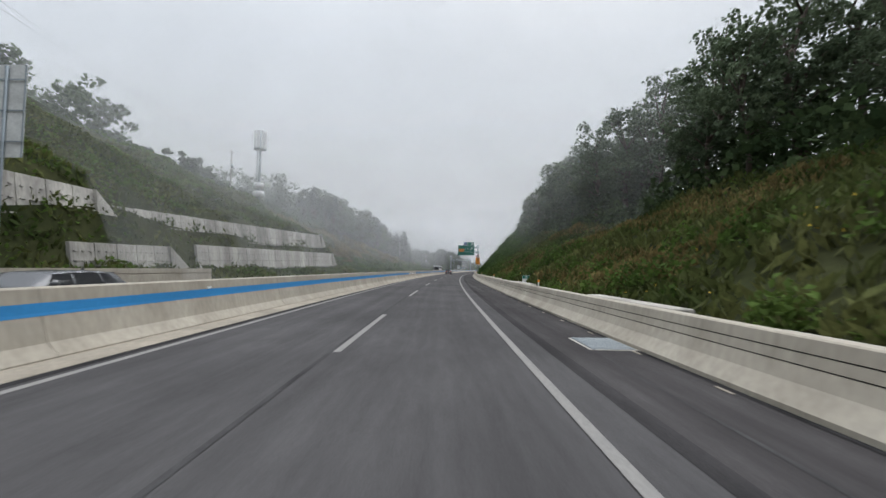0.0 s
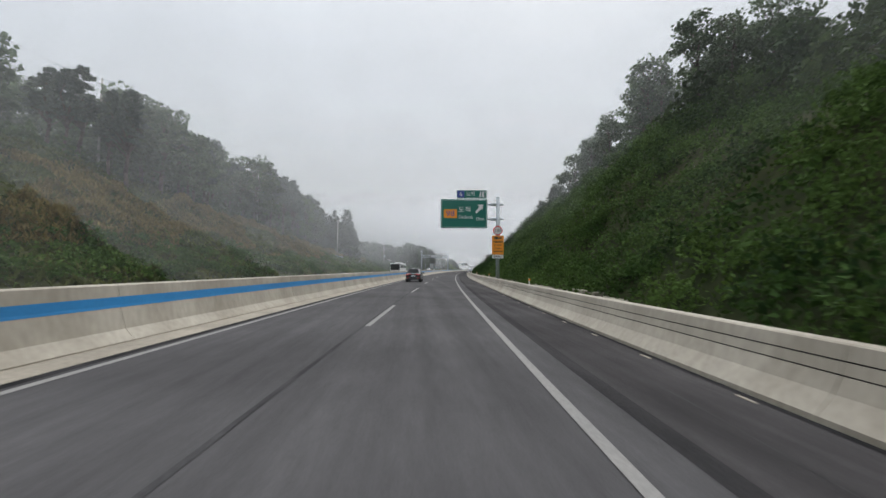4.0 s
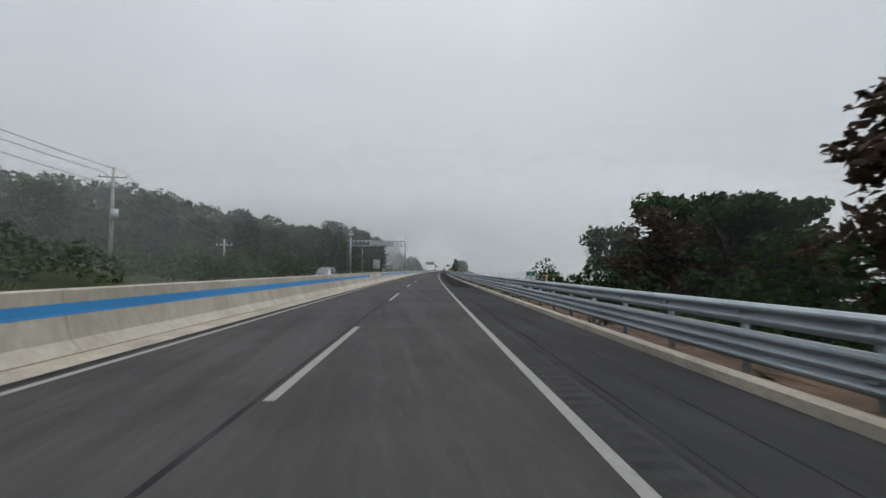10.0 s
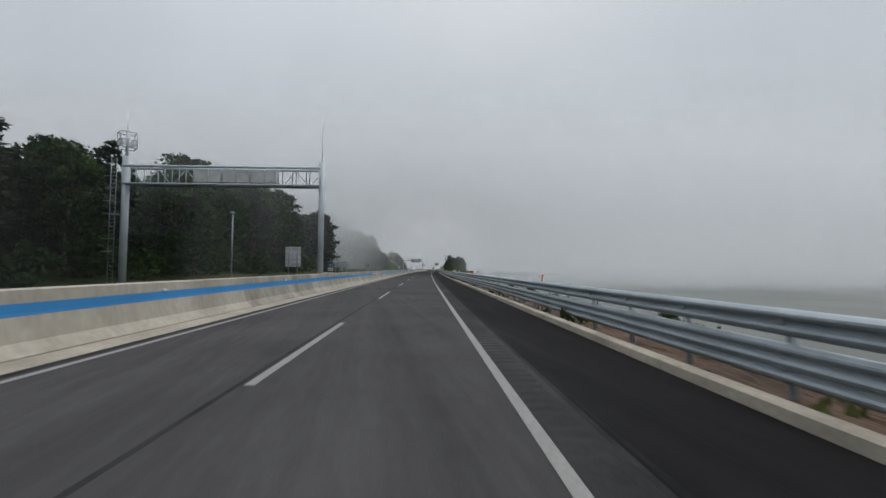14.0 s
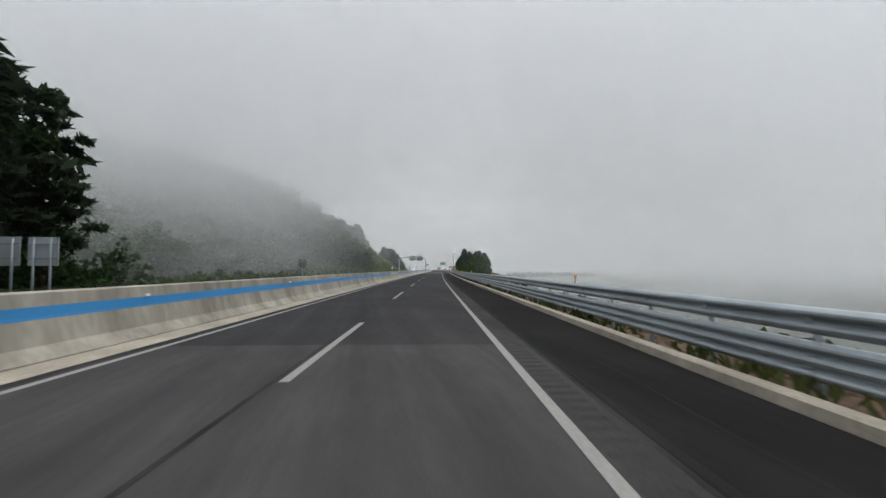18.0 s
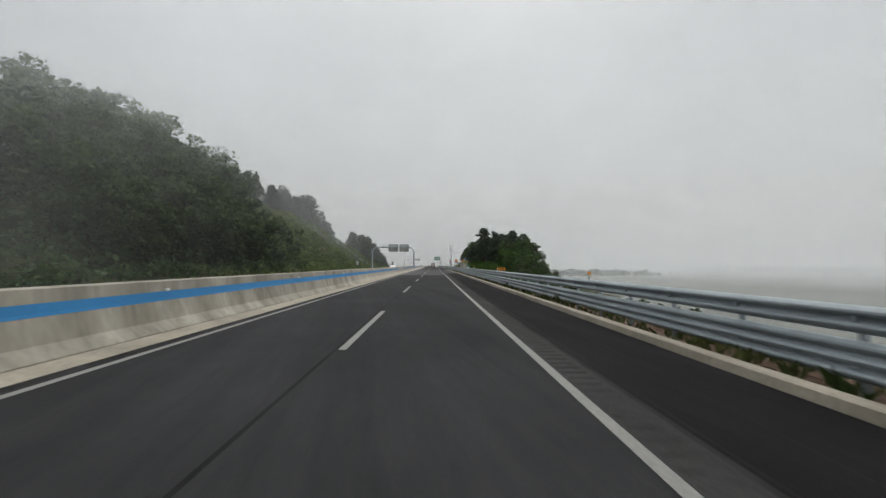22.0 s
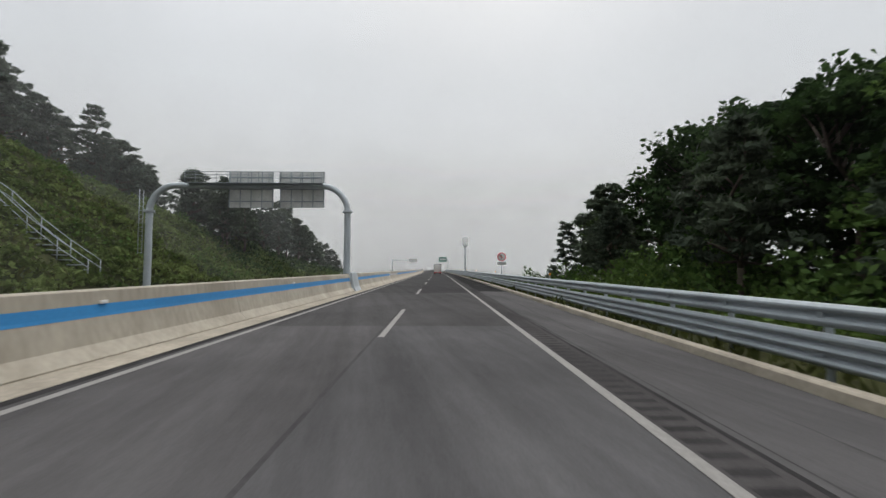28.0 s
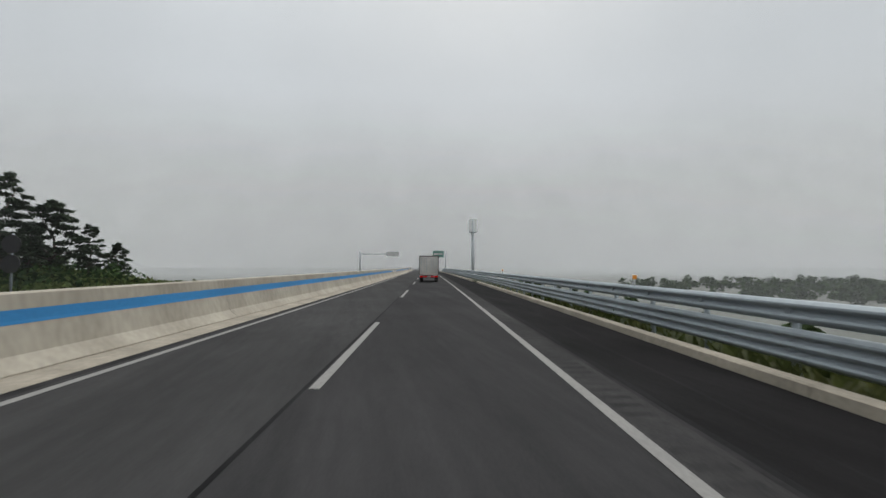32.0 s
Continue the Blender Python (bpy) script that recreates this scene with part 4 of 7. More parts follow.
def soil_patch(s0, u0, rs, ru, seed, label, material=SOIL):
    """A scraped patch of bare earth with a ragged outline, lying on the slope."""
    rng = np.random.default_rng(seed)
    n, rings = 40, 6
    a = np.linspace(0, 2 * math.pi, n, endpoint=False)
    edge = 1 + 0.22 * np.sin(3 * a + seed) + 0.15 * np.sin(7 * a + 2 * seed) + rng.uniform(-0.14, 0.14, n)
    v = [put(s0, u0, float(height(s0, u0)) + 0.05)]
    for k in range(1, rings + 1):
        s, u = s0 + rs * edge * np.cos(a) * k / rings, u0 + ru * edge * np.sin(a) * k / rings
        v.extend(put(s, u, height(s, u) + 0.06 * (1 - k / rings) + rng.uniform(0, 0.05, n) - 0.01))
    f = [(0, 1 + i, 1 + (i + 1) % n) for i in range(n)]
    for k in range(rings - 1):
        b = 1 + k * n
        f += [(b + i, b + n + i, b + n + (i + 1) % n, b + (i + 1) % n) for i in range(n)]
    tagged(new("soil_patch", mesh("soil_patch", v, f, material)), label, "soil", kind="structure")


soil_patch(62, 10.5, 4.5, 1.3, 1, "bare reddish earth scraped on the grass bank")
soil_patch(38, 12.2, 9, 0.6, 3, "strip of bare earth below the trees")
soil_patch(172, -27.5, 14, 2.0, 4, "bare red-brown earth on the terrace slope")
soil_patch(196, -26.5, 12, 1.8, 5, "bare red-brown earth on the terrace slope")
soil_patch(545, -31, 5, 2.0, 6, "bare brown earth on the cut slope")
for k_ in range(60):
    soil_patch(180 + k_ * 5.0, 3.9, 3.4, 0.7, 20 + k_, "strip of bare brown earth under the guardrail")
cover("slope_flowers", 500, 575, 4.2, 8, 900, 0.09, FLOWERS, "small yellow flowers among the verge weeds", 0.9, 41, 1.0, keep=lambda s, u: np.sin(s * 0.9) + np.sin(u * 2.2) > 0.6)
cover("slope_flowers", 0, 70, 4.4, 9, 700, 0.09, FLOWERS, "small yellow flowers on the grass bank", 0.7, 42, 1.0, keep=lambda s, u: np.sin(s * 0.5) + np.sin(u * 1.9) > 0.7)
# right-hand trees on the embankment
grove(["dark_tree", "red_leaf_tree", "red_leaf_tree"], 196, 214, 10, 16, 11, 6.2, 7.8, "trees below the embankment")
grove(["dark_tree"], 215, 228, 14, 20, 11, 9.0, 10.6, "trees below the embankment")
grove(["pine_tree"], 512, 584, 7.5, 17, 52, 5, 8, "pines and trees beside the guardrail")
for k_ in range(30):
    s_, u_ = 497 + k_ * 1.0, 11.5 + 5.5 * math.sin(k_ * 2.3) ** 2
    top_ = min(7.0, 0.6 + 0.30 * (s_ - 497)) + 0.5 * math.sin(k_ * 1.9)
    plant("broadleaf_tree", s_, u_, max(2.4, top_ - float(height(s_, u_))), "young trees beside the guardrail")
for s_, u_, top_ in ((494.5, 13.2, 1.3), (497, 14.5, 1.5), (490.5, 13.6, 0.6), (486.5, 13.8, 0.3), (478, 13.0, 0.2), (441.5, 10.5, 0.9)):
    plant("broadleaf_tree", s_, u_, top_ - float(height(s_, u_)), "young trees beside the guardrail")
plant("pine_tree", 531, 9.5, 9.6, "pines and trees beside the guardrail")
plant("dark_tree", 185.5, 12.8, 7.4, "trees below the embankment")
plant("dark_tree", 188.5, 15.5, 7.6, "trees below the embankment")
plant("dark_tree", 181.5, 14.0, 7.4, "trees below the embankment")
plant("dark_tree", 192.0, 12.5, 5.4, "trees below the embankment")
grove(["dark_pine"], 346, 374, -40, -30, 9, 13, 15.5, "tall pines of the wood beside the road")
for s_, u_, h_ in ((561, 10.8, 7.0), (563.5, 12.6, 8.0), (566, 11.0, 7.6), (568, 13.2, 8.2), (570, 11.4, 7.8), (572.5, 12.8, 7.8), (575, 12.0, 7.2), (558, 12.4, 7.8)):
    plant("dark_tree", s_, u_, h_, "pines and trees beside the guardrail")
plant("pine_tree", 525, 9.1, 8.6, "pines and trees beside the guardrail")
plant("broadleaf_tree", 584.8, 11.4, 6.6, "pines and trees beside the guardrail")
plant("broadleaf_tree", 580, 11.4, 7.2, "pines and trees beside the guardrail")
for s_, u_, h_ in ((541, 10.2, 7.2), (544, 9.6, 7.3), (547, 9.3, 7.4), (550, 9.6, 7.0), (553.5, 9.2, 6.8), (557, 9.0, 6.4)):
    plant("pine_tree" if s_ < 546 else "broadleaf_tree", s_, u_, h_, "pines and trees beside the guardrail")
for s_, u_, h_ in ((644, -27.6, 6.4), (646.5, -27, 5.2), (649, -26.6, 4.0), (651.5, -26.4, 3.0)):
    plant("dark_pine", s_, u_, h_, "pines along the crest of the cut slope")
for s_, u_, h_ in ((640, -28, 6.2), (638.5, -29.5, 7.5), (643, -28, 4.4), (645.5, -27.5, 3.6), (636, -30, 8.5), (634.5, -31.5, 8.8), (631, -32, 10.5), (629, -33, 11), (633, -28.5, 7.2), (637, -27.5, 5.5)):
    plant("pine_tree", s_, u_, h_, "pines along the crest of the cut slope")
woods("embankment_woods", [(244, 470, 12, 17, 110, 1.4, 2.4), (600, 790, 8.5, 12, 90, 1.0, 1.5), (600, 790, 12, 17, 90, 1.6, 2.6)], LEAF_DARK, "low dark trees growing on the embankment", 0.22, 260)
cover("verge_weeds", 235, 660, 5.5, 14, 60000, 0.2, LEAF_DARK, "rough dark scrub on the embankment", 0.6, 14)
cover("verge_weeds", 176, 640, 3.1, 6.5, 44000, 0.13, REEDS, "rough grass under the guardrail", 0.30, 12, 3.0, 1.5, keep=lambda s, u: (s > 330) | (u > 4.1) | (np.sin(s * 1.7) + np.sin(s * 0.53) > 1.1))
cover("verge_shrubs", 500, 600, 4.5, 9, 26000, 0.12, VINES, "green weeds beside the guardrail", 0.8, 13)
woods("far_woods", [(690, 770, 66, 150, 190, 6.0, 8.0)], DEEP, "low trees in the misty valley", 0.8, 120)

# ---------- kerb and double guardrail on the embankment ----------
GAPS = [(271, 276), (336, 341), (433, 438), (490.2, 493.2), (607, 611), (660, 664)]
K_PROFILE = [(2.74, 0.0), (2.76, 0.13), (2.80, 0.155), (2.97, 0.155), (3.0, 0.13), (3.0, -0.05), (2.74, -0.05)]


CHUTE = mat("dark_chute_concrete", (0.12, 0.11, 0.085), 0.9, vary=0.4, scale=0.8, fine=8, bump=0.4, tint=(0.22, 0.20, 0.16))


def kerbs():
    a = 175.0
    cuts = sorted(GAPS) + [(760, 761)]
    for g0, g1 in cuts:
        n = max(1, int(round((g0 - a) / 4.0)))
        for i in range(n):
            c, d = a + (g0 - a) * i / n, a + (g0 - a) * (i + 1) / n
            tagged(new("kerb", strip("kerb", K_PROFILE, span(c, d - 0.012, 4), KERB, closed=True)), "pale concrete kerb length at the shoulder's edge", "kerb", "verge kerb")
        if g1 < 760:
            m = strip("drain_chute", [(2.98, -0.03), (3.0, -0.02), (3.4, -0.06), (5.2, -0.75), (5.2, -0.95), (2.98, -0.2)], span(g0 + 0.6, g1 - 0.6, 2), CHUTE, closed=True)
            tagged(new("drain_chute", m), "sloping concrete drain chute through the kerb", "drain", "drain chutes")
        a = g1


kerbs()
WAVE = [(0.0, 0.0), (0.028, 0.012), (0.075, 0.055), (0.082, 0.085), (0.068, 0.115), (0.012, 0.15), (0.008, 0.17), (0.012, 0.19), (0.068, 0.225), (0.082, 0.255), (0.075, 0.285), (0.028, 0.328), (0.0, 0.34)]


THRIE = [(0.0, 0.0), (0.028, 0.012), (0.075, 0.055), (0.082, 0.085), (0.066, 0.115), (0.014, 0.145), (0.010, 0.16), (0.014, 0.175), (0.066, 0.215), (0.082, 0.25), (0.066, 0.285), (0.014, 0.325), (0.010, 0.34), (0.014, 0.355), (0.066, 0.385), (0.082, 0.415), (0.075, 0.445), (0.028, 0.488), (0.0, 0.50)]


def beam(u0, z0, st, wave=WAVE):
    front = [(u0 - a, z0 + b) for a, b in wave]
    back = [(u0 - a + 0.006, z0 + b) for a, b in reversed(wave)]
    return strip("beam", front + back, st, STEEL, closed=True, smooth=False)


def guardrail(a, b):
    top = tagged(new("guardrail"), "galvanised steel guardrail with two corrugated beams on posts", "guardrail", "guardrail lengths")
    part("beam", beam(3.38, 0.215, span(a, b, 4), THRIE), top, "taller lower beam with three ridges")
    part("beam", beam(3.38, 0.80, span(a, b, 4)), top, "upper corrugated steel beam")
    n = int(round((b - a) / 2.0))
    for i in range(n):
        o = part("post", POST, top)
        o.matrix_basis = at(a + (i + 0.5) * 2.0, 3.46, 0)
        for z in (0.45, 0.97):
            o = part("spacer", SPACER, top)
            o.matrix_basis = at(a + (i + 0.5) * 2.0, 3.375, z)


POST = rod("post", (0, 0, -0.6), (0, 0, 1.10), 0.055, STEEL, seg=10)
SPACER = box("spacer", (0.10, 0.10, 0.16), STEEL, bevel=0.008)
for k_ in range(48):
    guardrail(177.2 + k_ * 12.0, 189.2 + k_ * 12.0)

# ---------- signs, gantries, masts ----------
def panel(name, w, h, material, centre, parent, label="", depth=0.05, r=0.06):
    o = [(-w / 2 + r, -h / 2), (w / 2 - r, -h / 2), (w / 2, -h / 2 + r), (w / 2, h / 2 - r), (w / 2 - r, h / 2), (-w / 2 + r, h / 2), (-w / 2, h / 2 - r), (-w / 2, -h / 2 + r)]
    return part(name, prism(name, o, depth, material, centre), parent, label)


def bars(name, x0, x1, z, h, n, material, y, parent, gap=0.3):
    """A row of plain bars in place of unreadable writing."""
    w = (x1 - x0) / n
    for i in range(n):
        c = x0 + (i + 0.5) * w
        part(name, box(name, (w * (1 - gap), 0.004, h), material, (c, y, z), 0), parent)


def big_sign(s, u):
    top = tagged(new("direction_sign"), "green motorway direction sign on a thick grey post with speed signs", "road sign")
    top.matrix_basis = at(s, 0, 0)
    post = part("post", rod("post", (u, 0, -0.3), (u, 0, 8.65), 0.19, STEEL_PAINT, seg=20), top, "thick grey steel post")
    part("cap", rod("cap", (u, 0, 8.65), (u, 0, 8.70), 0.20, STEEL_PAINT, seg=20), post)
    for z in (8.0, 6.55):
        arm = part("arm", rod("arm", (2.4, 0, z), (4.35, 0, z), 0.085, STEEL_PAINT), top, "grey pipe arm")
        part("clamp", rod("clamp", (u - 0.55, 0, z), (u + 0.25, 0, z), 0.16, STEEL_PAINT, 0.12, 8), arm)
        part("flange", rod("flange", (u - 0.62, 0, z), (u - 0.56, 0, z), 0.22, STEEL_PAINT), arm)
    cx, cz = 0.49, 7.05
    b = panel("sign_panel", 4.58, 2.85, GREEN_SIGN, (cx, -0.16, cz), top, "green sign panel with white border")
    back = panel("border", 4.46, 2.73, WHITE_PAINT, (cx, -0.188, cz), b, "white border line", 0.004)
    panel("field", 4.38, 2.65, GREEN_SIGN, (cx, -0.192, cz), b, "green field", 0.004)
    panel("route_plate", 1.30, 0.86, ORANGE, (-0.85, -0.197, 7.05), b, "orange route plate", 0.004, 0.03)
    words("route_number", "98", 0.78, NAVY, (-0.85, -0.203, 7.05), b, 0.82)
    words("place_name", "\ub3c4\ucc99", 0.62, WHITE_PAINT, (0.55, -0.197, 7.42), b, 1.15)
    words("place_name", "Docheok", 0.50, WHITE_PAINT, (0.65, -0.197, 6.72), b, 1.38)
    words("distance", "1km", 0.52, WHITE_PAINT, (2.05, -0.197, 6.55), b, 0.74)
    arrow = [(-0.42, -0.32), (-0.28, -0.46), (0.16, 0.0), (0.28, -0.16), (0.36, 0.42), (-0.24, 0.40), (-0.04, 0.22)]
    part("arrow", prism("arrow", arrow, 0.004, WHITE_PAINT, (2.02, -0.197, 7.55)), b, "white arrow pointing up and right")
    t = panel("exit_panel", 2.95, 0.84, GREEN_SIGN, (1.23, -0.14, 8.98), top, "small green exit panel")
    panel("border", 2.87, 0.76, WHITE_PAINT, (1.23, -0.168, 8.98), t, "white border line", 0.004)
    panel("field", 2.80, 0.69, GREEN_SIGN, (1.23, -0.172, 8.98), t, "green field", 0.004)
    panel("number_plate_field", 0.70, 0.66, NAVY, (0.17, -0.176, 8.98), t, "dark exit number field", 0.004, 0.02)
    words("exit_number", "6", 0.62, WHITE_PAINT, (0.17, -0.181, 8.98), t)
    words("place_name", "\ub3c4\ucc99", 0.46, WHITE_PAINT, (1.12, -0.177, 8.98), t, 0.82)
    part("junction_mark", prism("junction_mark", [(-0.26, -0.27), (-0.10, -0.27), (-0.02, 0.27), (-0.16, 0.27)], 0.004, WHITE_PAINT, (2.22, -0.177, 8.98)), t, "white junction symbol")
    part("junction_mark", prism("junction_mark", [(0.0, -0.27), (0.26, -0.27), (0.18, 0.1), (0.30, 0.27), (0.06, 0.27)], 0.004, WHITE_PAINT, (2.22, -0.177, 8.98)), t, "white junction symbol")
    for x in (0.4, 1.2, 2.1):
        part("bracket", box("bracket", (0.06, 0.05, 0.25), STEEL_PAINT, (x, -0.10, 8.53), 0.005), t)
    d = part("speed_limit", prism("speed_limit", disc(0.47), 0.03, RED, (u - 0.03, -0.23, 5.40)), top, "round red and white speed limit sign")
    part("white_disc", prism("white_disc", disc(0.37), 0.004, WHITE_PAINT, (u - 0.03, -0.247, 5.40)), d)
    words("limit_number", "100", 0.44, BLACK_PAINT, (u - 0.03, -0.252, 5.40), d, 0.58)
    o = panel("camera_notice", 1.13, 1.84, ORANGE, (u - 0.02, -0.23, 3.99), top, "orange speed camera notice", 0.04, 0.03)
    part("camera_symbol", box("camera_symbol", (0.40, 0.004, 0.24), BLACK_PAINT, (u - 0.16, -0.253, 4.68), 0), o, "black camera symbol")
    part("camera_symbol", prism("camera_symbol", [(0, -0.06), (0.26, -0.11), (0.26, 0.11), (0, 0.06)], 0.004, BLACK_PAINT, (u + 0.06, -0.253, 4.68)), o)
    bars("notice_bar", u - 0.48, u + 0.46, 4.30, 0.16, 7, BLACK_PAINT, -0.253, o)
    words("notice_word", "\ub2e8\uc18d\uc911", 0.30, BLACK_PAINT, (u - 0.02, -0.253, 3.98), o, 0.72)
    words("notice_word", "Photo", 0.24, BLACK_PAINT, (u - 0.02, -0.253, 3.66), o, 0.60)
    bars("notice_bar", u - 0.46, u + 0.44, 3.38, 0.10, 12, BLACK_PAINT, -0.253, o)
    w = panel("distance_plate", 1.10, 0.36, WHITE_PAINT, (u - 0.02, -0.23, 2.87), top, "white distance plate", 0.03, 0.02)
    words("distance", "450m", 0.28, BLACK_PAINT, (u - 0.02, -0.248, 2.87), w, 0.82)
    return top


big_sign(111.3, 3.83)


def back_panel(cx, cz, w, h, y, parent, cols=4, rails=3, m=PLATE):
    """The back of a sign: sheet with upright and level stiffeners."""
    p = panel("sign_sheet", w, h, m, (cx, y, cz), parent, "weathered grey sheet back of a sign", 0.02, 0.02)
    for i in range(cols + 1):
        x = cx - w / 2 + 0.04 + (w - 0.08) * i / cols
        part("stiffener", box("stiffener", (0.06, 0.05, h), STEEL, (x, y - 0.04, cz), 0.006), p)
    for i in range(rails):
        z = cz - h / 2 + h * (i + 0.5) / rails
        part("rail", box("rail", (w, 0.045, 0.07), STEEL, (cx, y - 0.088, z), 0.006), p)
    return p


def arch_gantry(s):
    g = tagged(new("sign_gantry"), "rounded grey pipe gantry over the far lanes carrying two sign backs", "gantry")
    g.matrix_basis = at(s, 0, 0)
    ul, ur, zt, r = -22.9, -8.72, 7.55, 1.9
    bm = bmesh.new()
    path = [(ul, 0, -0.3), (ul, 0, zt - r)]
    for i in range(1, 15):
        a = math.pi / 2 * i / 14
        path.append((ul + r - r * math.cos(a), 0, zt - r + r * math.sin(a)))
    path.append((ur - r, 0, zt))
    for i in range(1, 15):
        a = math.pi / 2 * i / 14
        path.append((ur - r + r * math.sin(a), 0, zt - r + r * math.cos(a)))
    path.append((ur, 0, 1.1))
    rings = []
    for i, p in enumerate(path):
        a, b = Vector(path[max(0, i - 1)]), Vector(path[min(len(path) - 1, i + 1)])
        d = (b - a).normalized()
        side = Vector((0, 1, 0)).cross(d)
        rad = 0.24 if i in (0, len(path) - 1) else 0.22
        rings.append([bm.verts.new(Vector(p) + rad * (math.cos(q * math.pi / 10) * side + math.sin(q * math.pi / 10) * Vector((0, 1, 0)))) for q in range(20)])
    for a, b in zip(rings, rings[1:]):
        for q in range(20):
            bm.faces.new((a[q], a[(q + 1) % 20], b[(q + 1) % 20], b[q])).smooth = True
    bmesh.ops.recalc_face_normals(bm, faces=bm.faces)
    part("pipe_arch", done("pipe_arch", bm, STEEL_PAINT), g, "thick grey pipe arch")
    for x in (ul, ur):
        part("flange", rod("flange", (x, 0, zt - r - 0.03), (x, 0, zt - r + 0.03), 0.36, STEEL_PAINT, seg=20), g)
        part("flange", rod("flange", (x, 0, zt - r + 0.05), (x, 0, zt - r + 0.11), 0.34, STEEL_PAINT, seg=20), g)
    back_panel(-15.8, 7.35, 3.22, 2.66, 0.34, g, 4, 3)
    back_panel(-12.1, 7.35, 3.22, 2.66, 0.34, g, 4, 3)
    walkway = part("walkway", box("walkway", (9.6, 0.62, 0.05), STEEL, (-15.2, -0.45, 7.62), 0.01), g, "narrow steel walkway")
    for z in (7.95, 8.18, 8.40):
        part("handrail", rod("handrail", (-20.0, -0.75, z), (-10.4, -0.75, z), 0.022, STEEL, seg=8), walkway)
    for i in range(14):
        x = -20.0 + 9.6 * i / 13
        part("upright", rod("upright", (x, -0.75, 7.6), (x, -0.75, 8.42), 0.022, STEEL, seg=8), walkway)
    lad = part("ladder", rod("ladder", (ul - 0.45, 0, 2.6), (ul - 0.45, 0, 7.2), 0.025, STEEL, seg=8), g, "caged access ladder")
    part("stile", rod("stile", (ul - 0.45, -0.4, 2.6), (ul - 0.45, -0.4, 7.2), 0.025, STEEL, seg=8), lad)
    for i in range(15):
        part("rung", rod("rung", (ul - 0.45, -0.4, 2.7 + i * 0.3), (ul - 0.45, 0, 2.7 + i * 0.3), 0.014, STEEL, seg=6), lad)
    bm = bmesh.new()
    pts = [(-7.82, 0.04, 1.05), (-7.98, 0.34, 1.0), (-8.17, 1.30, 0.95)]
    rows_ = [[bm.verts.new((u, sgn * w, z)) for sgn in (-1, 1)] for u, z, w in pts]
    for i in range(2):
        bm.faces.new((rows_[i][0], rows_[i][1], rows_[i + 1][1], rows_[i + 1][0]))
    e = bm.faces.new((rows_[2][0], rows_[2][1], bm.verts.new((-9.2, 0.95, 1.30)), bm.verts.new((-9.2, -0.95, 1.30))))
    for k in (0, 1):
        q = [rows_[i][k] for i in range(3)] + [bm.verts.new((-8.45, (-1, 1)[k] * 0.95, 1.29)), bm.verts.new((-8.3, (-1, 1)[k] * 1.05, 0.04))]
        bm.faces.new(q if k else q[::-1])
    part("cover_plate", done("cover_plate", bm, STEEL_PAINT), g, "bent grey steel cover round the post's foot")


arch_gantry(578.2)


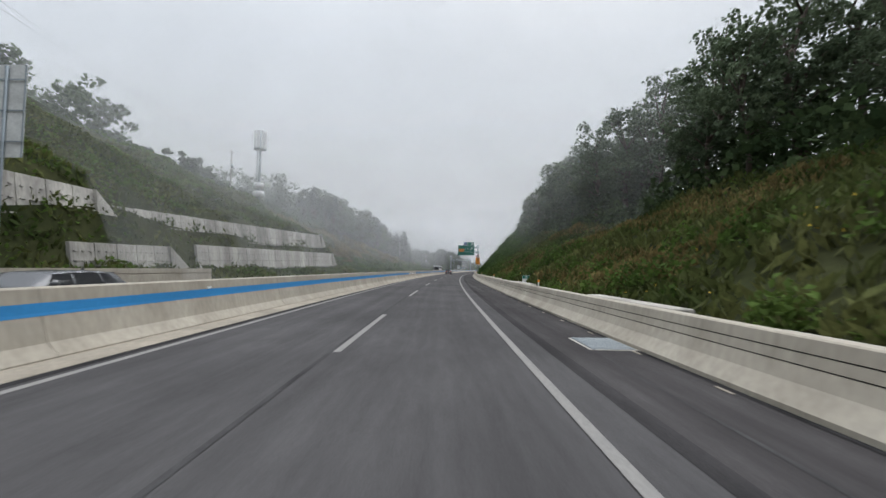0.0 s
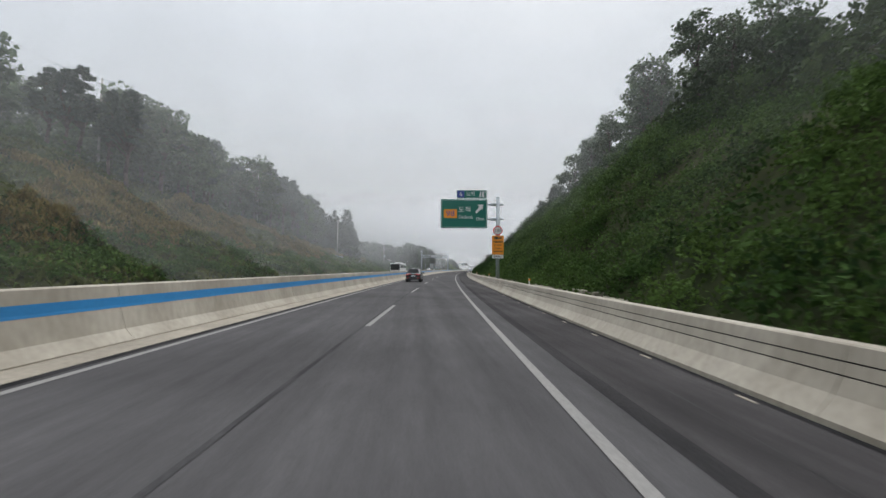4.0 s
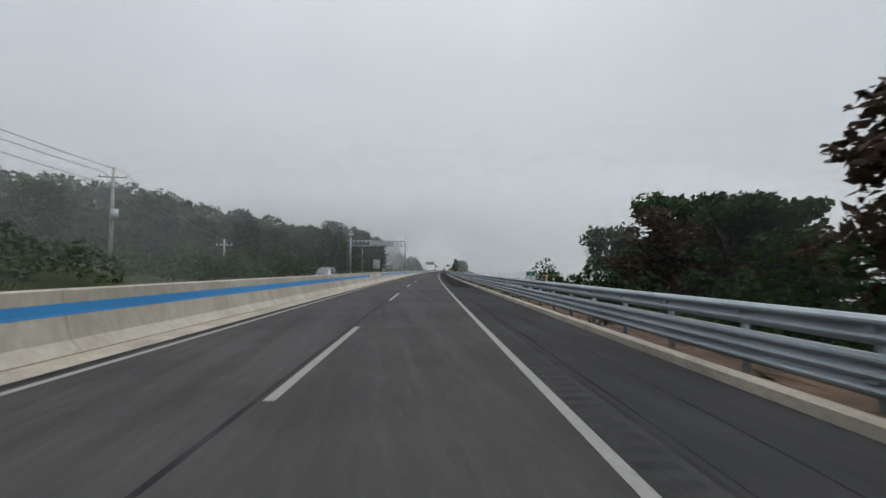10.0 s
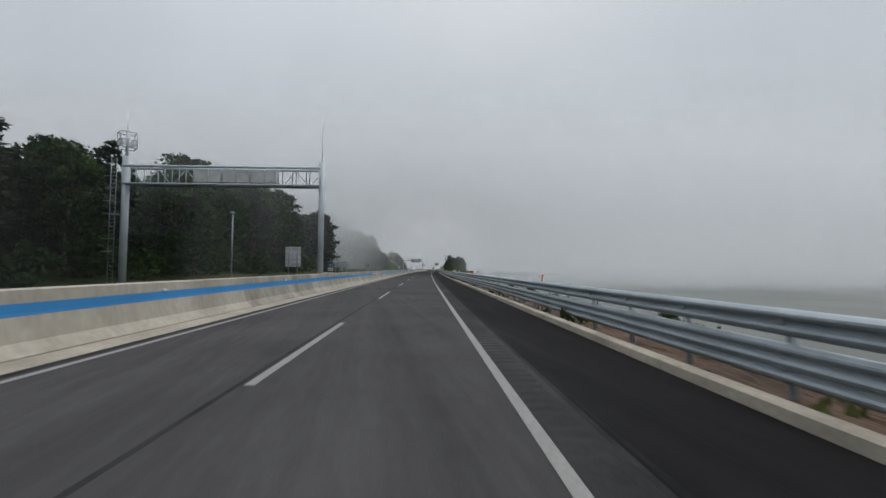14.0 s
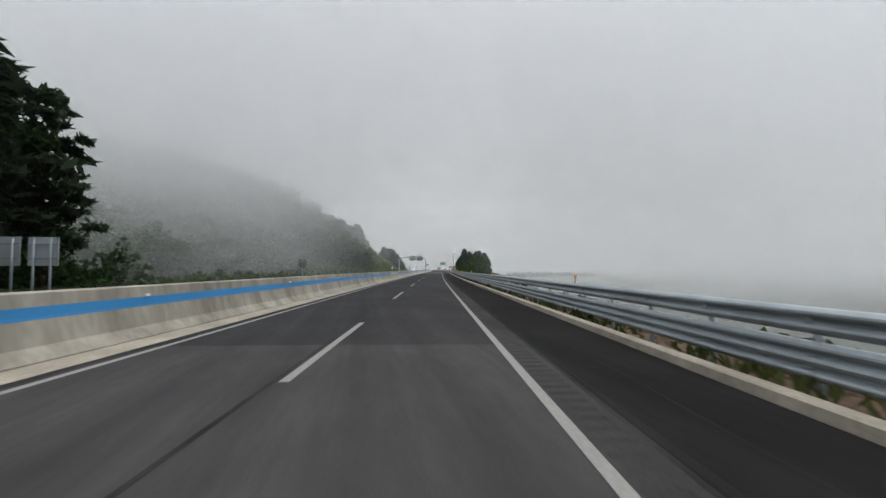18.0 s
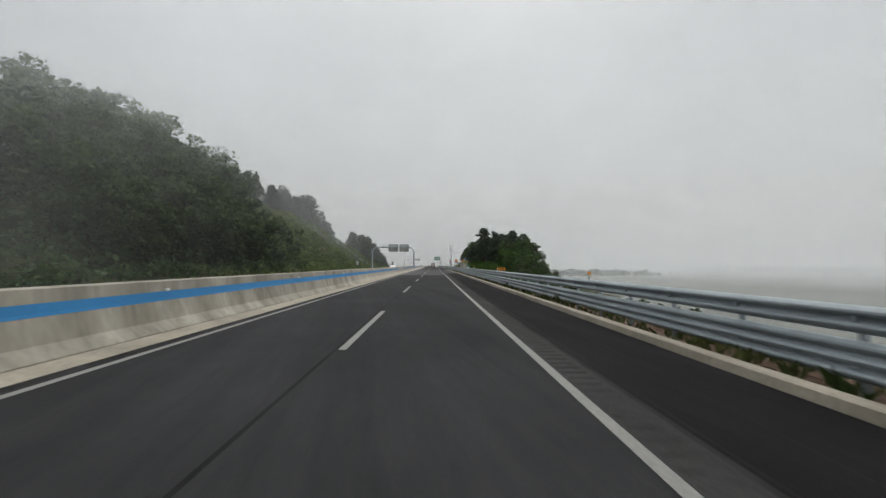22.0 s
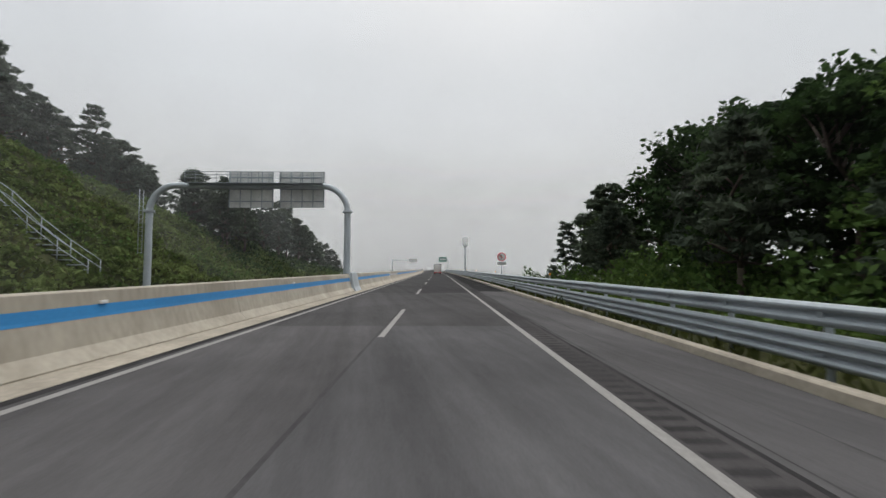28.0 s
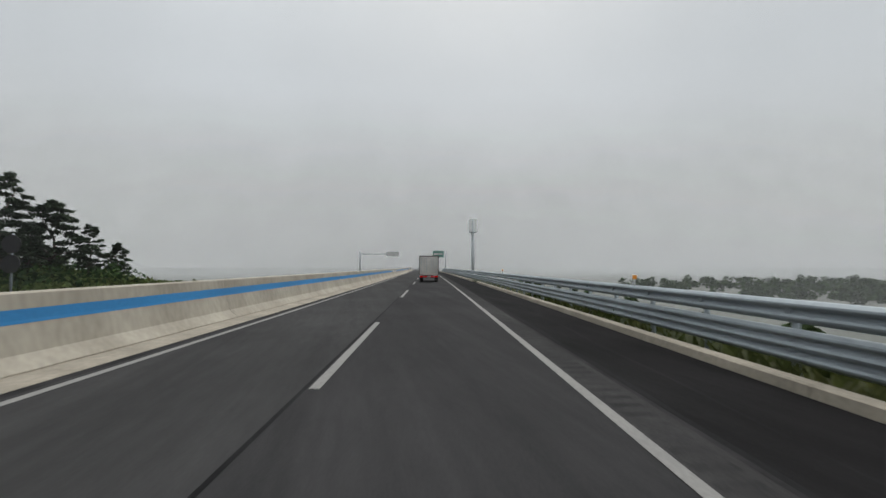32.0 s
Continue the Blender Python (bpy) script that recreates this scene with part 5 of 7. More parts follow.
def truss_gantry(s):
    g = tagged(new("truss_gantry"), "grey lattice gantry with equipment boxes over the far lanes", "gantry")
    g.matrix_basis = at(s, 0, 0)
    ul, ur = -24.2, -9.25
    for x, r, z in ((ul, 0.26, 10.2), (ur, 0.22, 9.9)):
        part("column", rod("column", (x, 0, -0.3), (x, 0, z), r, STEEL_PAINT, seg=18), g, "grey round column")
    for z in (9.35, 8.0):
        for y in (-0.45, 0.45):
            part("chord", rod("chord", (ul, y, z), (ur, y, z), 0.10 if z > 9 else 0.08, STEEL_PAINT, seg=10), g)
    n = 14
    for i in range(n + 1):
        x = ul + (ur - ul) * i / n
        for y in (-0.45, 0.45):
            part("upright", rod("upright", (x, y, 8.0), (x, y, 9.35), 0.04, STEEL_PAINT, seg=8), g)
    for i in range(n):
        x0, x1 = ul + (ur - ul) * i / n, ul + (ur - ul) * (i + 1) / n
        a, b = ((x0, 0.45, 8.0), (x1, 0.45, 9.35)) if i % 2 else ((x0, 0.45, 9.35), (x1, 0.45, 8.0))
        part("brace", rod("brace", a, b, 0.03, STEEL_PAINT, seg=6), g)
    for i in range(3):
        part("equipment_box", box("equipment_box", (2.0, 0.5, 0.95), PLATE, (-17.9 + i * 2.12, -0.05, 8.68), 0.02), g, "flat grey equipment box")
    part("floor_grid", box("floor_grid", (14.6, 0.8, 0.05), STEEL, ((ul + ur) / 2, 0, 7.93), 0.01), g)
    part("lightning_rod", rod("lightning_rod", (ur, 0, 9.9), (ur, 0, 13.6), 0.025, STEEL, 0.01), g)
    part("lightning_rod", rod("lightning_rod", (ul, 0, 11.0), (ul, 0, 13.4), 0.025, STEEL, 0.01), g)
    cage = part("camera_cage", rod("camera_cage", (ul, 0, 10.2), (ul, 0, 12.2), 0.10, STEEL_PAINT), g, "basket of cameras on top of the column")
    for z in (10.8, 11.4, 12.0):
        for q in range(4):
            a, b = q * math.pi / 2, (q + 1) * math.pi / 2
            part("cage_bar", rod("cage_bar", (ul + 0.75 * math.cos(a), 0.75 * math.sin(a), z), (ul + 0.75 * math.cos(b), 0.75 * math.sin(b), z), 0.03, STEEL, seg=6), cage)
    for q in range(4):
        a = q * math.pi / 2
        part("cage_bar", rod("cage_bar", (ul + 0.75 * math.cos(a), 0.75 * math.sin(a), 10.8), (ul + 0.75 * math.cos(a), 0.75 * math.sin(a), 12.0), 0.03, STEEL, seg=6), cage)
        part("camera", box("camera", (0.3, 0.3, 0.35), WHITE_PAINT, (ul + 0.5 * math.cos(a), 0.5 * math.sin(a), 11.2), 0.03), cage)
    lad = part("ladder", rod("ladder", (ul - 0.5, -0.3, 0.3), (ul - 0.5, -0.3, 10.0), 0.025, STEEL, seg=8), g, "caged access ladder")
    part("stile", rod("stile", (ul - 0.9, -0.3, 0.3), (ul - 0.9, -0.3, 10.0), 0.025, STEEL, seg=8), lad)
    for i in range(32):
        part("rung", rod("rung", (ul - 0.9, -0.3, 0.5 + i * 0.3), (ul - 0.5, -0.3, 0.5 + i * 0.3), 0.013, STEEL, seg=6), lad)
    for i in range(8):
        part("hoop", box("hoop", (0.75, 0.04, 0.05), STEEL, (ul - 0.7, -0.75, 2.8 + i * 0.95), 0), lad)
    part("lamp_arm", rod("lamp_arm", (ul, 0, 5.6), (ul - 1.6, 0, 5.75), 0.04, STEEL), g)
    part("foot_cover", box("foot_cover", (0.62, 1.5, 1.28), CONCRETE, (-8.62, 0, 0.64), 0.04, 0.9), g, "flared concrete foot beside the barrier")


truss_gantry(306.0)


def board(name, s, u0, u1, z0, z1, label, base, cols=3, rails=4, material=PLATE):
    b = tagged(new(name), label, "sign")
    w = u1 - u0
    b.matrix_basis = at(s, (u0 + u1) / 2, 0)
    back_panel(0, (z0 + z1) / 2, w, z1 - z0, 0.08, b, cols, rails, material)
    for x in (-w * 0.28, w * 0.28):
        part("post", rod("post", (x, 0, base), (x, 0, z1 - 0.1), 0.06, STEEL, seg=12), b)
    return b


board("road_sign", 340.6, -23.6, -21.1, 1.8, 5.0, "grey back of a road sign on two posts beside the wood", -0.2, 4, 4)
board("road_sign", 376.6, -23.9, -22.35, 1.8, 3.28, "dark back of a small road sign on posts", -0.6, 1, 2, STEEL_PAINT)
board("road_sign", 376.9, -22.25, -20.7, 1.8, 3.28, "dark back of a small road sign on posts", -0.6, 1, 2, STEEL_PAINT)
board("road_sign", 12.6, -27.2, -22.9, 7.0, 11.8, "tall grey back of a roadside direction sign", 0.2, 4, 3)


def four_part_sign(s, u):
    b = tagged(new("road_sign"), "four-part sign back, coloured backlit-dark, on a single grey post", "sign")
    b.matrix_basis = at(s, u, 0)
    for x in (-0.34, 0.34):
        for z in (2.18, 2.86):
            # near-black sheets put the backlit look of the sign into the colour
            q = panel("sign_sheet", 0.64, 0.64, PLASTIC, (x, 0.0, z), b, "dark square sign back", 0.04, 0.03)
            part("rail", box("rail", (0.6, 0.03, 0.05), STEEL, (x, -0.03, z), 0.004), q)
    part("post", rod("post", (0, 0.08, -1.4), (0, 0.08, 3.2), 0.07, STEEL, seg=12), b)


four_part_sign(423.1, -22.95)


def notice(s):
    b = tagged(new("notice_sign"), "green and white notice sign on a post beside the wood", "sign")
    b.matrix_basis = at(s, -24.75, 0)
    p = panel("sign_panel", 1.3, 2.35, WHITE_PAINT, (0, 0, 2.1), b, "white sign panel", 0.05, 0.03)
    panel("green_field", 1.24, 1.5, GREEN_SIGN, (0, -0.03, 2.48), p, "green field", 0.006, 0.02)
    panel("blue_mark", 0.8, 0.42, NAVY, (0.1, -0.036, 2.95), p, "blue mark", 0.006, 0.02)
    bars("notice_bar", -0.5, 0.5, 2.5, 0.18, 4, WHITE_PAINT, -0.036, p)
    bars("notice_bar", -0.5, 0.5, 2.1, 0.22, 3, WHITE_PAINT, -0.036, p)
    bars("notice_bar", -0.5, 0.45, 1.3, 0.16, 4, BLACK_PAINT, -0.03, p)
    part("post", rod("post", (0, 0.06, -0.6), (0, 0.06, 3.2), 0.06, STEEL), b)


notice(376.4)


def km_post(s, u, z, text):
    b = tagged(new("distance_marker"), "small green and white distance marker on a post", "sign", "distance markers")
    b.matrix_basis = at(s, u, 0)
    p = panel("plate", 0.50, 0.46, WHITE_PAINT, (0, 0, z), b, "white plate", 0.02, 0.02)
    panel("green_half", 0.48, 0.22, GREEN_SIGN, (0, -0.012, z + 0.11), p, "green upper half", 0.004, 0.01)
    words("marker_number", text[0], 0.20, WHITE_PAINT, (0, -0.016, z + 0.11), p)
    words("marker_number", text[1], 0.20, BLACK_PAINT, (0, -0.012, z - 0.11), p)
    part("post", rod("post", (0, 0.03, float(height(s, u)) - 0.3), (0, 0.03, z), 0.03, STEEL, seg=10), b)


km_post(21.3, 4.2, 1.02, ("28", "4"))
km_post(348.8, 4.1, 1.33, ("29", "0"))
km_post(214.5, 4.1, 1.30, ("28", "2"))
km_post(508.0, 4.1, 1.30, ("29", "2"))
for s_ in (319.4, 470.4):
    b_ = tagged(new("marker_plate"), "small orange warning plate on a post behind the guardrail", "sign", "orange marker plates")
    b_.matrix_basis = at(s_, 4.0, 0)
    p_ = panel("plate", 0.56, 0.26, ORANGE, (0, 0, 1.27), b_, "orange plate", 0.02, 0.02)
    bars("notice_bar", -0.2, 0.2, 1.31, 0.06, 6, BLACK_PAINT, -0.012, p_)
    bars("notice_bar", -0.2, 0.2, 1.21, 0.06, 5, BLACK_PAINT, -0.012, p_)
    part("post", rod("post", (0, 0.03, -0.6), (0, 0.03, 1.2), 0.03, STEEL, seg=10), b_)


def warning_sign(s, u):
    b = tagged(new("warning_sign"), "orange and red triangular warning sign with a white length plate", "road sign")
    b.matrix_basis = at(s, u, 0)
    t = part("triangle", prism("triangle", [(-0.52, 2.42), (0.52, 2.42), (0.0, 3.36)], 0.03, RED, (0, 0, 0), 0.008), b, "red bordered triangle")
    part("field", prism("field", [(-0.40, 2.49), (0.40, 2.49), (0.0, 3.22)], 0.004, ORANGE, (0, -0.02, 0)), t, "orange field")
    for x in (-0.13, 0.13):
        part("symbol", prism("symbol", [(x - 0.06, 2.56), (x + 0.06, 2.56), (x + 0.02, 2.66), (x + 0.02, 2.82), (x - 0.02, 2.82), (x - 0.02, 2.66)], 0.004, BLACK_PAINT, (0, -0.024, 0)), t, "black bridge symbol")
    part("symbol", box("symbol", (0.3, 0.004, 0.03), BLACK_PAINT, (0, -0.024, 2.74), 0), t)
    p = panel("length_plate", 1.04, 0.36, WHITE_PAINT, (0, 0, 2.20), b, "white length plate", 0.03, 0.02)
    bars("notice_bar", -0.48, 0.0, 2.20, 0.16, 4, BLACK_PAINT, -0.017, p)
    words("length", "135m", 0.2, BLACK_PAINT, (0.25, -0.018, 2.20), p, 0.46)
    part("post", rod("post", (0, 0.06, float(height(s, u)) - 0.3), (0, 0.06, 3.2), 0.04, STEEL, seg=12), b)


warning_sign(547.6, 4.2)


def prohibition_sign(s, u):
    b = tagged(new("prohibition_sign"), "round red and white prohibition sign with a plate below", "road sign")
    b.matrix_basis = at(s, u, 0)
    d = part("disc", prism("disc", disc(0.44, 36), 0.03, RED, (0, 0, 2.8)), b, "red ring")
    part("white_disc", prism("white_disc", disc(0.345, 36), 0.004, WHITE_PAINT, (0, -0.018, 2.8)), d)
    part("symbol", prism("symbol", [(-0.05, -0.26), (0.03, -0.26), (0.06, 0.0), (0.03, 0.20), (-0.03, 0.26), (-0.08, 0.2), (-0.14, 0.02), (-0.05, -0.02)], 0.004, BLACK_PAINT, (-0.03, -0.022, 2.8)), d, "black upright symbol")
    q = part("slash", box("slash", (0.68, 0.004, 0.06), RED, (0, 0, 0), 0), d, "red slash")
    q.matrix_basis = pose(0, -0.026, 2.8, 0, 38, 0)
    p = panel("plate", 0.86, 0.30, WHITE_PAINT, (0, 0, 2.16), b, "white plate", 0.03, 0.02)
    bars("notice_bar", -0.36, 0.36, 2.16, 0.16, 4, BLACK_PAINT, -0.017, p)
    part("post", rod("post", (0, 0.06, float(height(s, u)) - 0.3), (0, 0.06, 3.1), 0.04, STEEL, seg=12), b)


prohibition_sign(590.0, 4.2)


def speed_cabinet(s, u):
    b = tagged(new("speed_camera_cabinet"), "grey roadside speed camera cabinet with a yellow fascia and coloured lights", "cabinet")
    b.matrix_basis = at(s, u, 0, 14)
    part("body", box("body", (1.25, 1.35, 2.5), CONCRETE_GREY, (0, 0, 0.95), 0.02), b, "grey cabinet body")
    r = part("roof", prism("roof", [(-0.85, 2.18), (0.85, 2.18), (0.75, 2.5), (-0.6, 2.5)], 1.5, WHITE_CAR), b, "sloping white roof")
    f = part("fascia", box("fascia", (1.5, 0.04, 0.27), YELLOW, (0.05, -0.79, 2.33), 0.005), r, "yellow fascia")
    bars("notice_bar", -0.6, 0.65, 2.33, 0.13, 9, BLACK_PAINT, -0.814, f)
    for x, m, lab in ((-0.42, RED, "red light bar"), (0.52, NAVY, "blue light bar")):
        part("light_bar", box("light_bar", (0.6, 0.32, 0.2), m, (x, -0.3, 2.62), 0.05), b, lab)
    part("solar_arm", rod("solar_arm", (0.05, -0.3, 2.5), (0.05, -0.3, 2.82), 0.06, STEEL), b)
    q = part("solar_panel", box("solar_panel", (0.4, 0.3, 0.03), PLATE, (0, 0, 0), 0), b)
    q.matrix_basis = pose(0.1, -0.3, 2.86, 0, -32, 0)
    w = panel("front_plate", 0.85, 0.34, WHITE_PAINT, (0.1, -0.70, 1.88), b, "white front plate", 0.03, 0.02)
    part("lens_opening", box("lens_opening", (0.22, 0.02, 0.2), BLACK_PAINT, (0.1, -0.715, 1.94), 0), w, "dark lens opening")
    w = panel("front_plate", 0.95, 0.42, WHITE_PAINT, (0.1, -0.72, 1.45), b, "white front plate", 0.03, 0.02)
    part("shield_mark", prism("shield_mark", [(0, -0.14), (0.12, -0.02), (0.12, 0.1), (-0.12, 0.1), (-0.12, -0.02)], 0.006, ORANGE, (0.1, -0.738, 1.40)), w, "orange shield mark")
    bars("notice_bar", -0.25, 0.45, 1.60, 0.08, 4, BLACK_PAINT, -0.738, w)


speed_cabinet(529.0, 4.9)


def mast(s, u, z0, z1, spread, label, name="antenna_mast"):
    b = tagged(new(name), label, "mast")
    b.matrix_basis = at(s, u, z0)
    h = z1 - z0
    part("pole", rod("pole", (0, 0, -0.5), (0, 0, h), 0.30 * spread, STEEL_PAINT, 0.2 * spread, 14), b, "pale steel pole")
    head = part("antenna_frame", rod("antenna_frame", (0, 0, h - 4.4 * spread), (0, 0, h - 4.25 * spread), 1.35 * spread, STEEL, seg=18), b, "ring frame of antennas")
    for i in range(9):
        a = i * 2 * math.pi / 9
        q = part("antenna", box("antenna", (0.42 * spread, 0.22 * spread, 3.9 * spread), WHITE_PAINT, (0, 0, 0), 0.03), head, "white panel antenna")
        q.matrix_basis = Matrix.Translation((1.25 * spread * math.cos(a), 1.25 * spread * math.sin(a), h - 2.2 * spread)) @ pose(0, 0, 0, 0, 0, math.degrees(a) + 90)
    part("ladder", rod("ladder", (0.42 * spread, -0.3, 0), (0.42 * spread, -0.3, h - 4 * spread), 0.05, STEEL, seg=6), b)
    part("cable_run", rod("cable_run", (-0.5 * spread, -0.2, 1.0), (-0.5 * spread, -0.2, h - 4 * spread), 0.10 * spread, STEEL, seg=6), b)
    part("lightning_rod", rod("lightning_rod", (0, 0, h), (0, 0, h + 1.3), 0.03, STEEL, 0.01, 6), b)
    return b


m_ = mast(96.0, -53.3, float(height(96, -53.3)), 37.3, 1.15, "pale telecom mast with panel antennas above the slope")
for z_ in (2.2, 4.4):
    part("service_ring", rod("service_ring", (0, 0, z_), (0, 0, z_ + 1.3), 1.35, WHITE_PAINT, seg=18), m_, "white equipment drum")
mast(750.0, 12.9, -5.5, 16.9, 1.0, "slender pale telecom mast behind the guardrail")


def utility_pole(s, u, z1, arms, lamp=False):
    z0 = float(height(s, u))
    b = tagged(new("utility_pole"), "grey concrete utility pole with cross-arms" if arms else "plain grey utility pole on the slope", "pole", "utility poles")
    b.matrix_basis = at(s, u, z0, 10)
    h = z1 - z0
    part("pole", rod("pole", (0, 0, -0.5), (0, 0, h), 0.19, CONCRETE_GREY, 0.11, 12), b)
    for i in range(arms):
        z = h - 0.9 - i * 0.9
        a = part("cross_arm", box("cross_arm", (2.3, 0.09, 0.09), STEEL, (0, -0.12, z), 0.01), b, "steel cross-arm")
        for x in (-1.0, -0.35, 0.35, 1.0):
            part("insulator", rod("insulator", (x, -0.12, z), (x, -0.12, z + 0.28), 0.06, WHITE_PAINT, 0.04, 8), a)
    if arms:
        part("transformer", rod("transformer", (0.35, -0.3, h - 4.6), (0.35, -0.3, h - 3.7), 0.28, STEEL_PAINT, seg=14), b, "grey pole transformer")
    if lamp:
        part("lamp_arm", rod("lamp_arm", (0, 0, h - 0.15), (2.0, 0, h - 0.7), 0.05, STEEL), b)
    return b


POLES = [(40.0, -60.0, 37.0, 3, False), (88.0, -56.0, 30.0, 1, True), (131.0, -53.8, 30.0, 0, True), (163.0, -45.3, 22.8, 0, False), (195.0, -36.5, 16.2, 0, False), (228.5, -29.0, 10.4, 2, False), (253.0, -31.5, 5.9, 1, False)]
for q_ in POLES:
    utility_pole(*q_)


def cable(a, b, sag, n=14):
    p, q = Vector(a), Vector(b)
    cu = bpy.data.curves.new("cable", "CURVE")
    cu.dimensions, cu.bevel_depth, cu.bevel_resolution = "3D", 0.022, 1
    sp = cu.splines.new("POLY")
    sp.points.add(n)
    for i in range(n + 1):
        t = i / n
        c = p.lerp(q, t)
        sp.points[i].co = (c.x, c.y, c.z - sag * 4 * t * (1 - t), 1)
    cu.materials.append(PLASTIC)
    tagged(new("cable", cu), "thin dark overhead cable between poles", "cable", "overhead cables")


for a_, b_ in zip(POLES[3:], POLES[4:]):
    for d_, du in ((0.4, -0.9), (0.4, 0.9), (1.6, 0.0)):
        cable(put(a_[0], a_[1] + du, a_[2] - d_), put(b_[0], b_[1] + du, b_[2] - d_), 0.9)
cable(put(40, -60, 36), put(96, -54, 30), 1.5)
cable(put(40, -60, 35), put(131, -53.8, 29), 2.5)


def slim_post(name, s, u, z1, label, r=0.05):
    b = tagged(new(name), label, "pole")
    z0 = float(height(s, u))
    b.matrix_basis = at(s, u, z0)
    part("post", rod("post", (0, 0, -0.3), (0, 0, z1 - z0), r, STEEL, seg=12), b)
    return b


o_ = slim_post("lamp_post", 324.0, -24.3, 8.0, "slim grey lamp post beside the far lanes", 0.09)
part("lamp_head", box("lamp_head", (0.35, 0.5, 0.12), STEEL_PAINT, (0.05, -0.2, 7.7), 0.03), o_)
o_ = slim_post("round_sign", 558.3, -24.3, 2.55, "small round sign on a post beside the far lanes")
z_ = 2.3 - float(height(558.3, -24.3))
part("disc", prism("disc", disc(0.36), 0.03, PLATE, (0, -0.06, z_)), o_, "grey disc")
part("plate", box("plate", (0.7, 0.03, 0.24), WHITE_PAINT, (0, -0.06, z_ - 0.5), 0.005), o_)
o_ = slim_post("twin_disc_sign", 638.6, -21.9, 3.2, "post with two round sign backs one above the other")
for z_ in (2.7, 1.75):
    part("disc", prism("disc", disc(0.44), 0.03, PLASTIC, (0, -0.06, z_)), o_, "dark round sign back")


def far_sign(s, u0, u1, z0, z1, m, label, post):
    b = tagged(new("direction_sign"), label, "road sign")
    b.matrix_basis = at(s, 0, 0)
    p = panel("sign_panel", u1 - u0, z1 - z0, m, ((u0 + u1) / 2, 0, (z0 + z1) / 2), b, "", 0.06)
    if m is GREEN_SIGN:
        bars("notice_bar", u0 + 0.5, u1 - 0.5, (z0 + z1) / 2, 0.5, 4, WHITE_PAINT, -0.04, p)
    part("post", rod("post", (post, 0.3, -1), (post, 0.3, z1), 0.2, STEEL_PAINT, seg=14), b)
    part("arm", rod("arm", (post, 0.2, (z0 + z1) / 2), ((u0 + u1) / 2, 0.2, (z0 + z1) / 2), 0.09, STEEL_PAINT), b)


far_sign(800, 1.6, 6.4, 5.7, 8.6, GREEN_SIGN, "green direction sign far down the road", 7.2)
far_sign(745, -14.0, -10.4, 4.75, 6.2, PLATE, "grey sign back over the far lanes", -22.0)

# ---------- guardrail's start, drain cover, ditch blocks, delineators ----------
MOSSY = mat("mossy_concrete", (0.13, 0.125, 0.075), 0.9, vary=0.4, scale=0.8, fine=6, bump=0.6, tint=(0.34, 0.31, 0.25))


def terminal():
    b = tagged(new("guardrail_end"), "pale steel end panels joining the guardrail to the concrete barrier", "guardrail")
    b.matrix_basis = at(176.2, 0, 0)
    part("lower_panel", box("lower_panel", (0.05, 1.9, 0.42), STEEL_PAINT, (3.28, 0.75, 0.47), 0.015), b, "pale flat lower end panel")
    q = part("flare_panel", prism("flare_panel", [(-0.9, 0.06), (0.5, 0.16), (0.5, 0.76), (-0.9, 0.72)], 0.05, STEEL_PAINT), b, "pale flared end panel")
    q.matrix_basis = pose(3.08, -0.45, 0, 0, 0, 78)
    part("upper_panel", box("upper_panel", (0.05, 0.9, 0.34), STEEL_PAINT, (3.34, 1.3, 0.97), 0.015), b, "pale flat upper end panel")
    part("upper_panel", box("upper_panel", (0.06, 0.9, 0.72), STEEL_PAINT, (3.40, 0.5, 0.86), 0.02), b, "pale square upper end panel")
    for y in (0.15, 0.8):
        part("upright", box("upright", (0.08, 0.12, 1.55), STEEL, (3.5, y, 0.75), 0.01), b)
    part("top_bar", box("top_bar", (0.09, 0.9, 0.06), STEEL, (3.5, 0.48, 1.53), 0.01), b)
    for z in (0.3, 0.45, 0.6):
        part("slot", box("slot", (0.02, 0.5, 0.03), PLASTIC, (3.04, -0.55, z), 0), b, "dark slot")


terminal()


def drain(s, u):
    b = tagged(new("drain_cover"), "pale steel drain cover set in the shoulder", "drain")
    b.matrix_basis = at(s, u, -0.012)
    part("frame", box("frame", (1.02, 1.5, 0.03), CONCRETE_GREY, (0, 0, 0.0), 0.004), b)
    for i in range(14):
        part("grate_bar", box("grate_bar", (0.9, 0.06, 0.02), STEEL, (0, -0.65 + i * 0.1, 0.024), 0), b)


drain(1.35, 2.05)
for k_ in range(30):
    s_ = 84 + k_ * 3.0
    h_ = 0.92 + 0.07 * math.sin(k_ * 2.1) + 0.06 * math.sin(k_ * 0.9)
    w_ = 2.9 if k_ % 7 else 2.2
    h_ -= 0.20
    o_ = tagged(new("ditch_block", box("ditch_block", (0.34, w_, h_ + 0.5), MOSSY, (0, 0, (h_ - 0.5) / 2), 0.03)), "rough pale concrete block of the ditch wall", "block", "ditch wall blocks")
    o_.matrix_basis = at(s_, 4.15 + 0.12 * math.sin(k_ * 1.7), 0, 2.0 * math.sin(k_ * 3.3))
for k_ in range(12):
    s_ = -20 + k_ * 8.0
    o_ = tagged(new("ditch_block", box("ditch_block", (0.5, 5.5, 0.9), CONCRETE_GREY, (0, 0, 0.30 + 0.05 * math.sin(k_ * 2.7)), 0.03)), "low pale concrete edge of the ditch", "block", "ditch wall blocks")
    o_.matrix_basis = at(s_, 3.85, 0)
DELIN = rod("post", (0, 0, 0), (0, 0, 0.32), 0.03, WHITE_PAINT, seg=10)
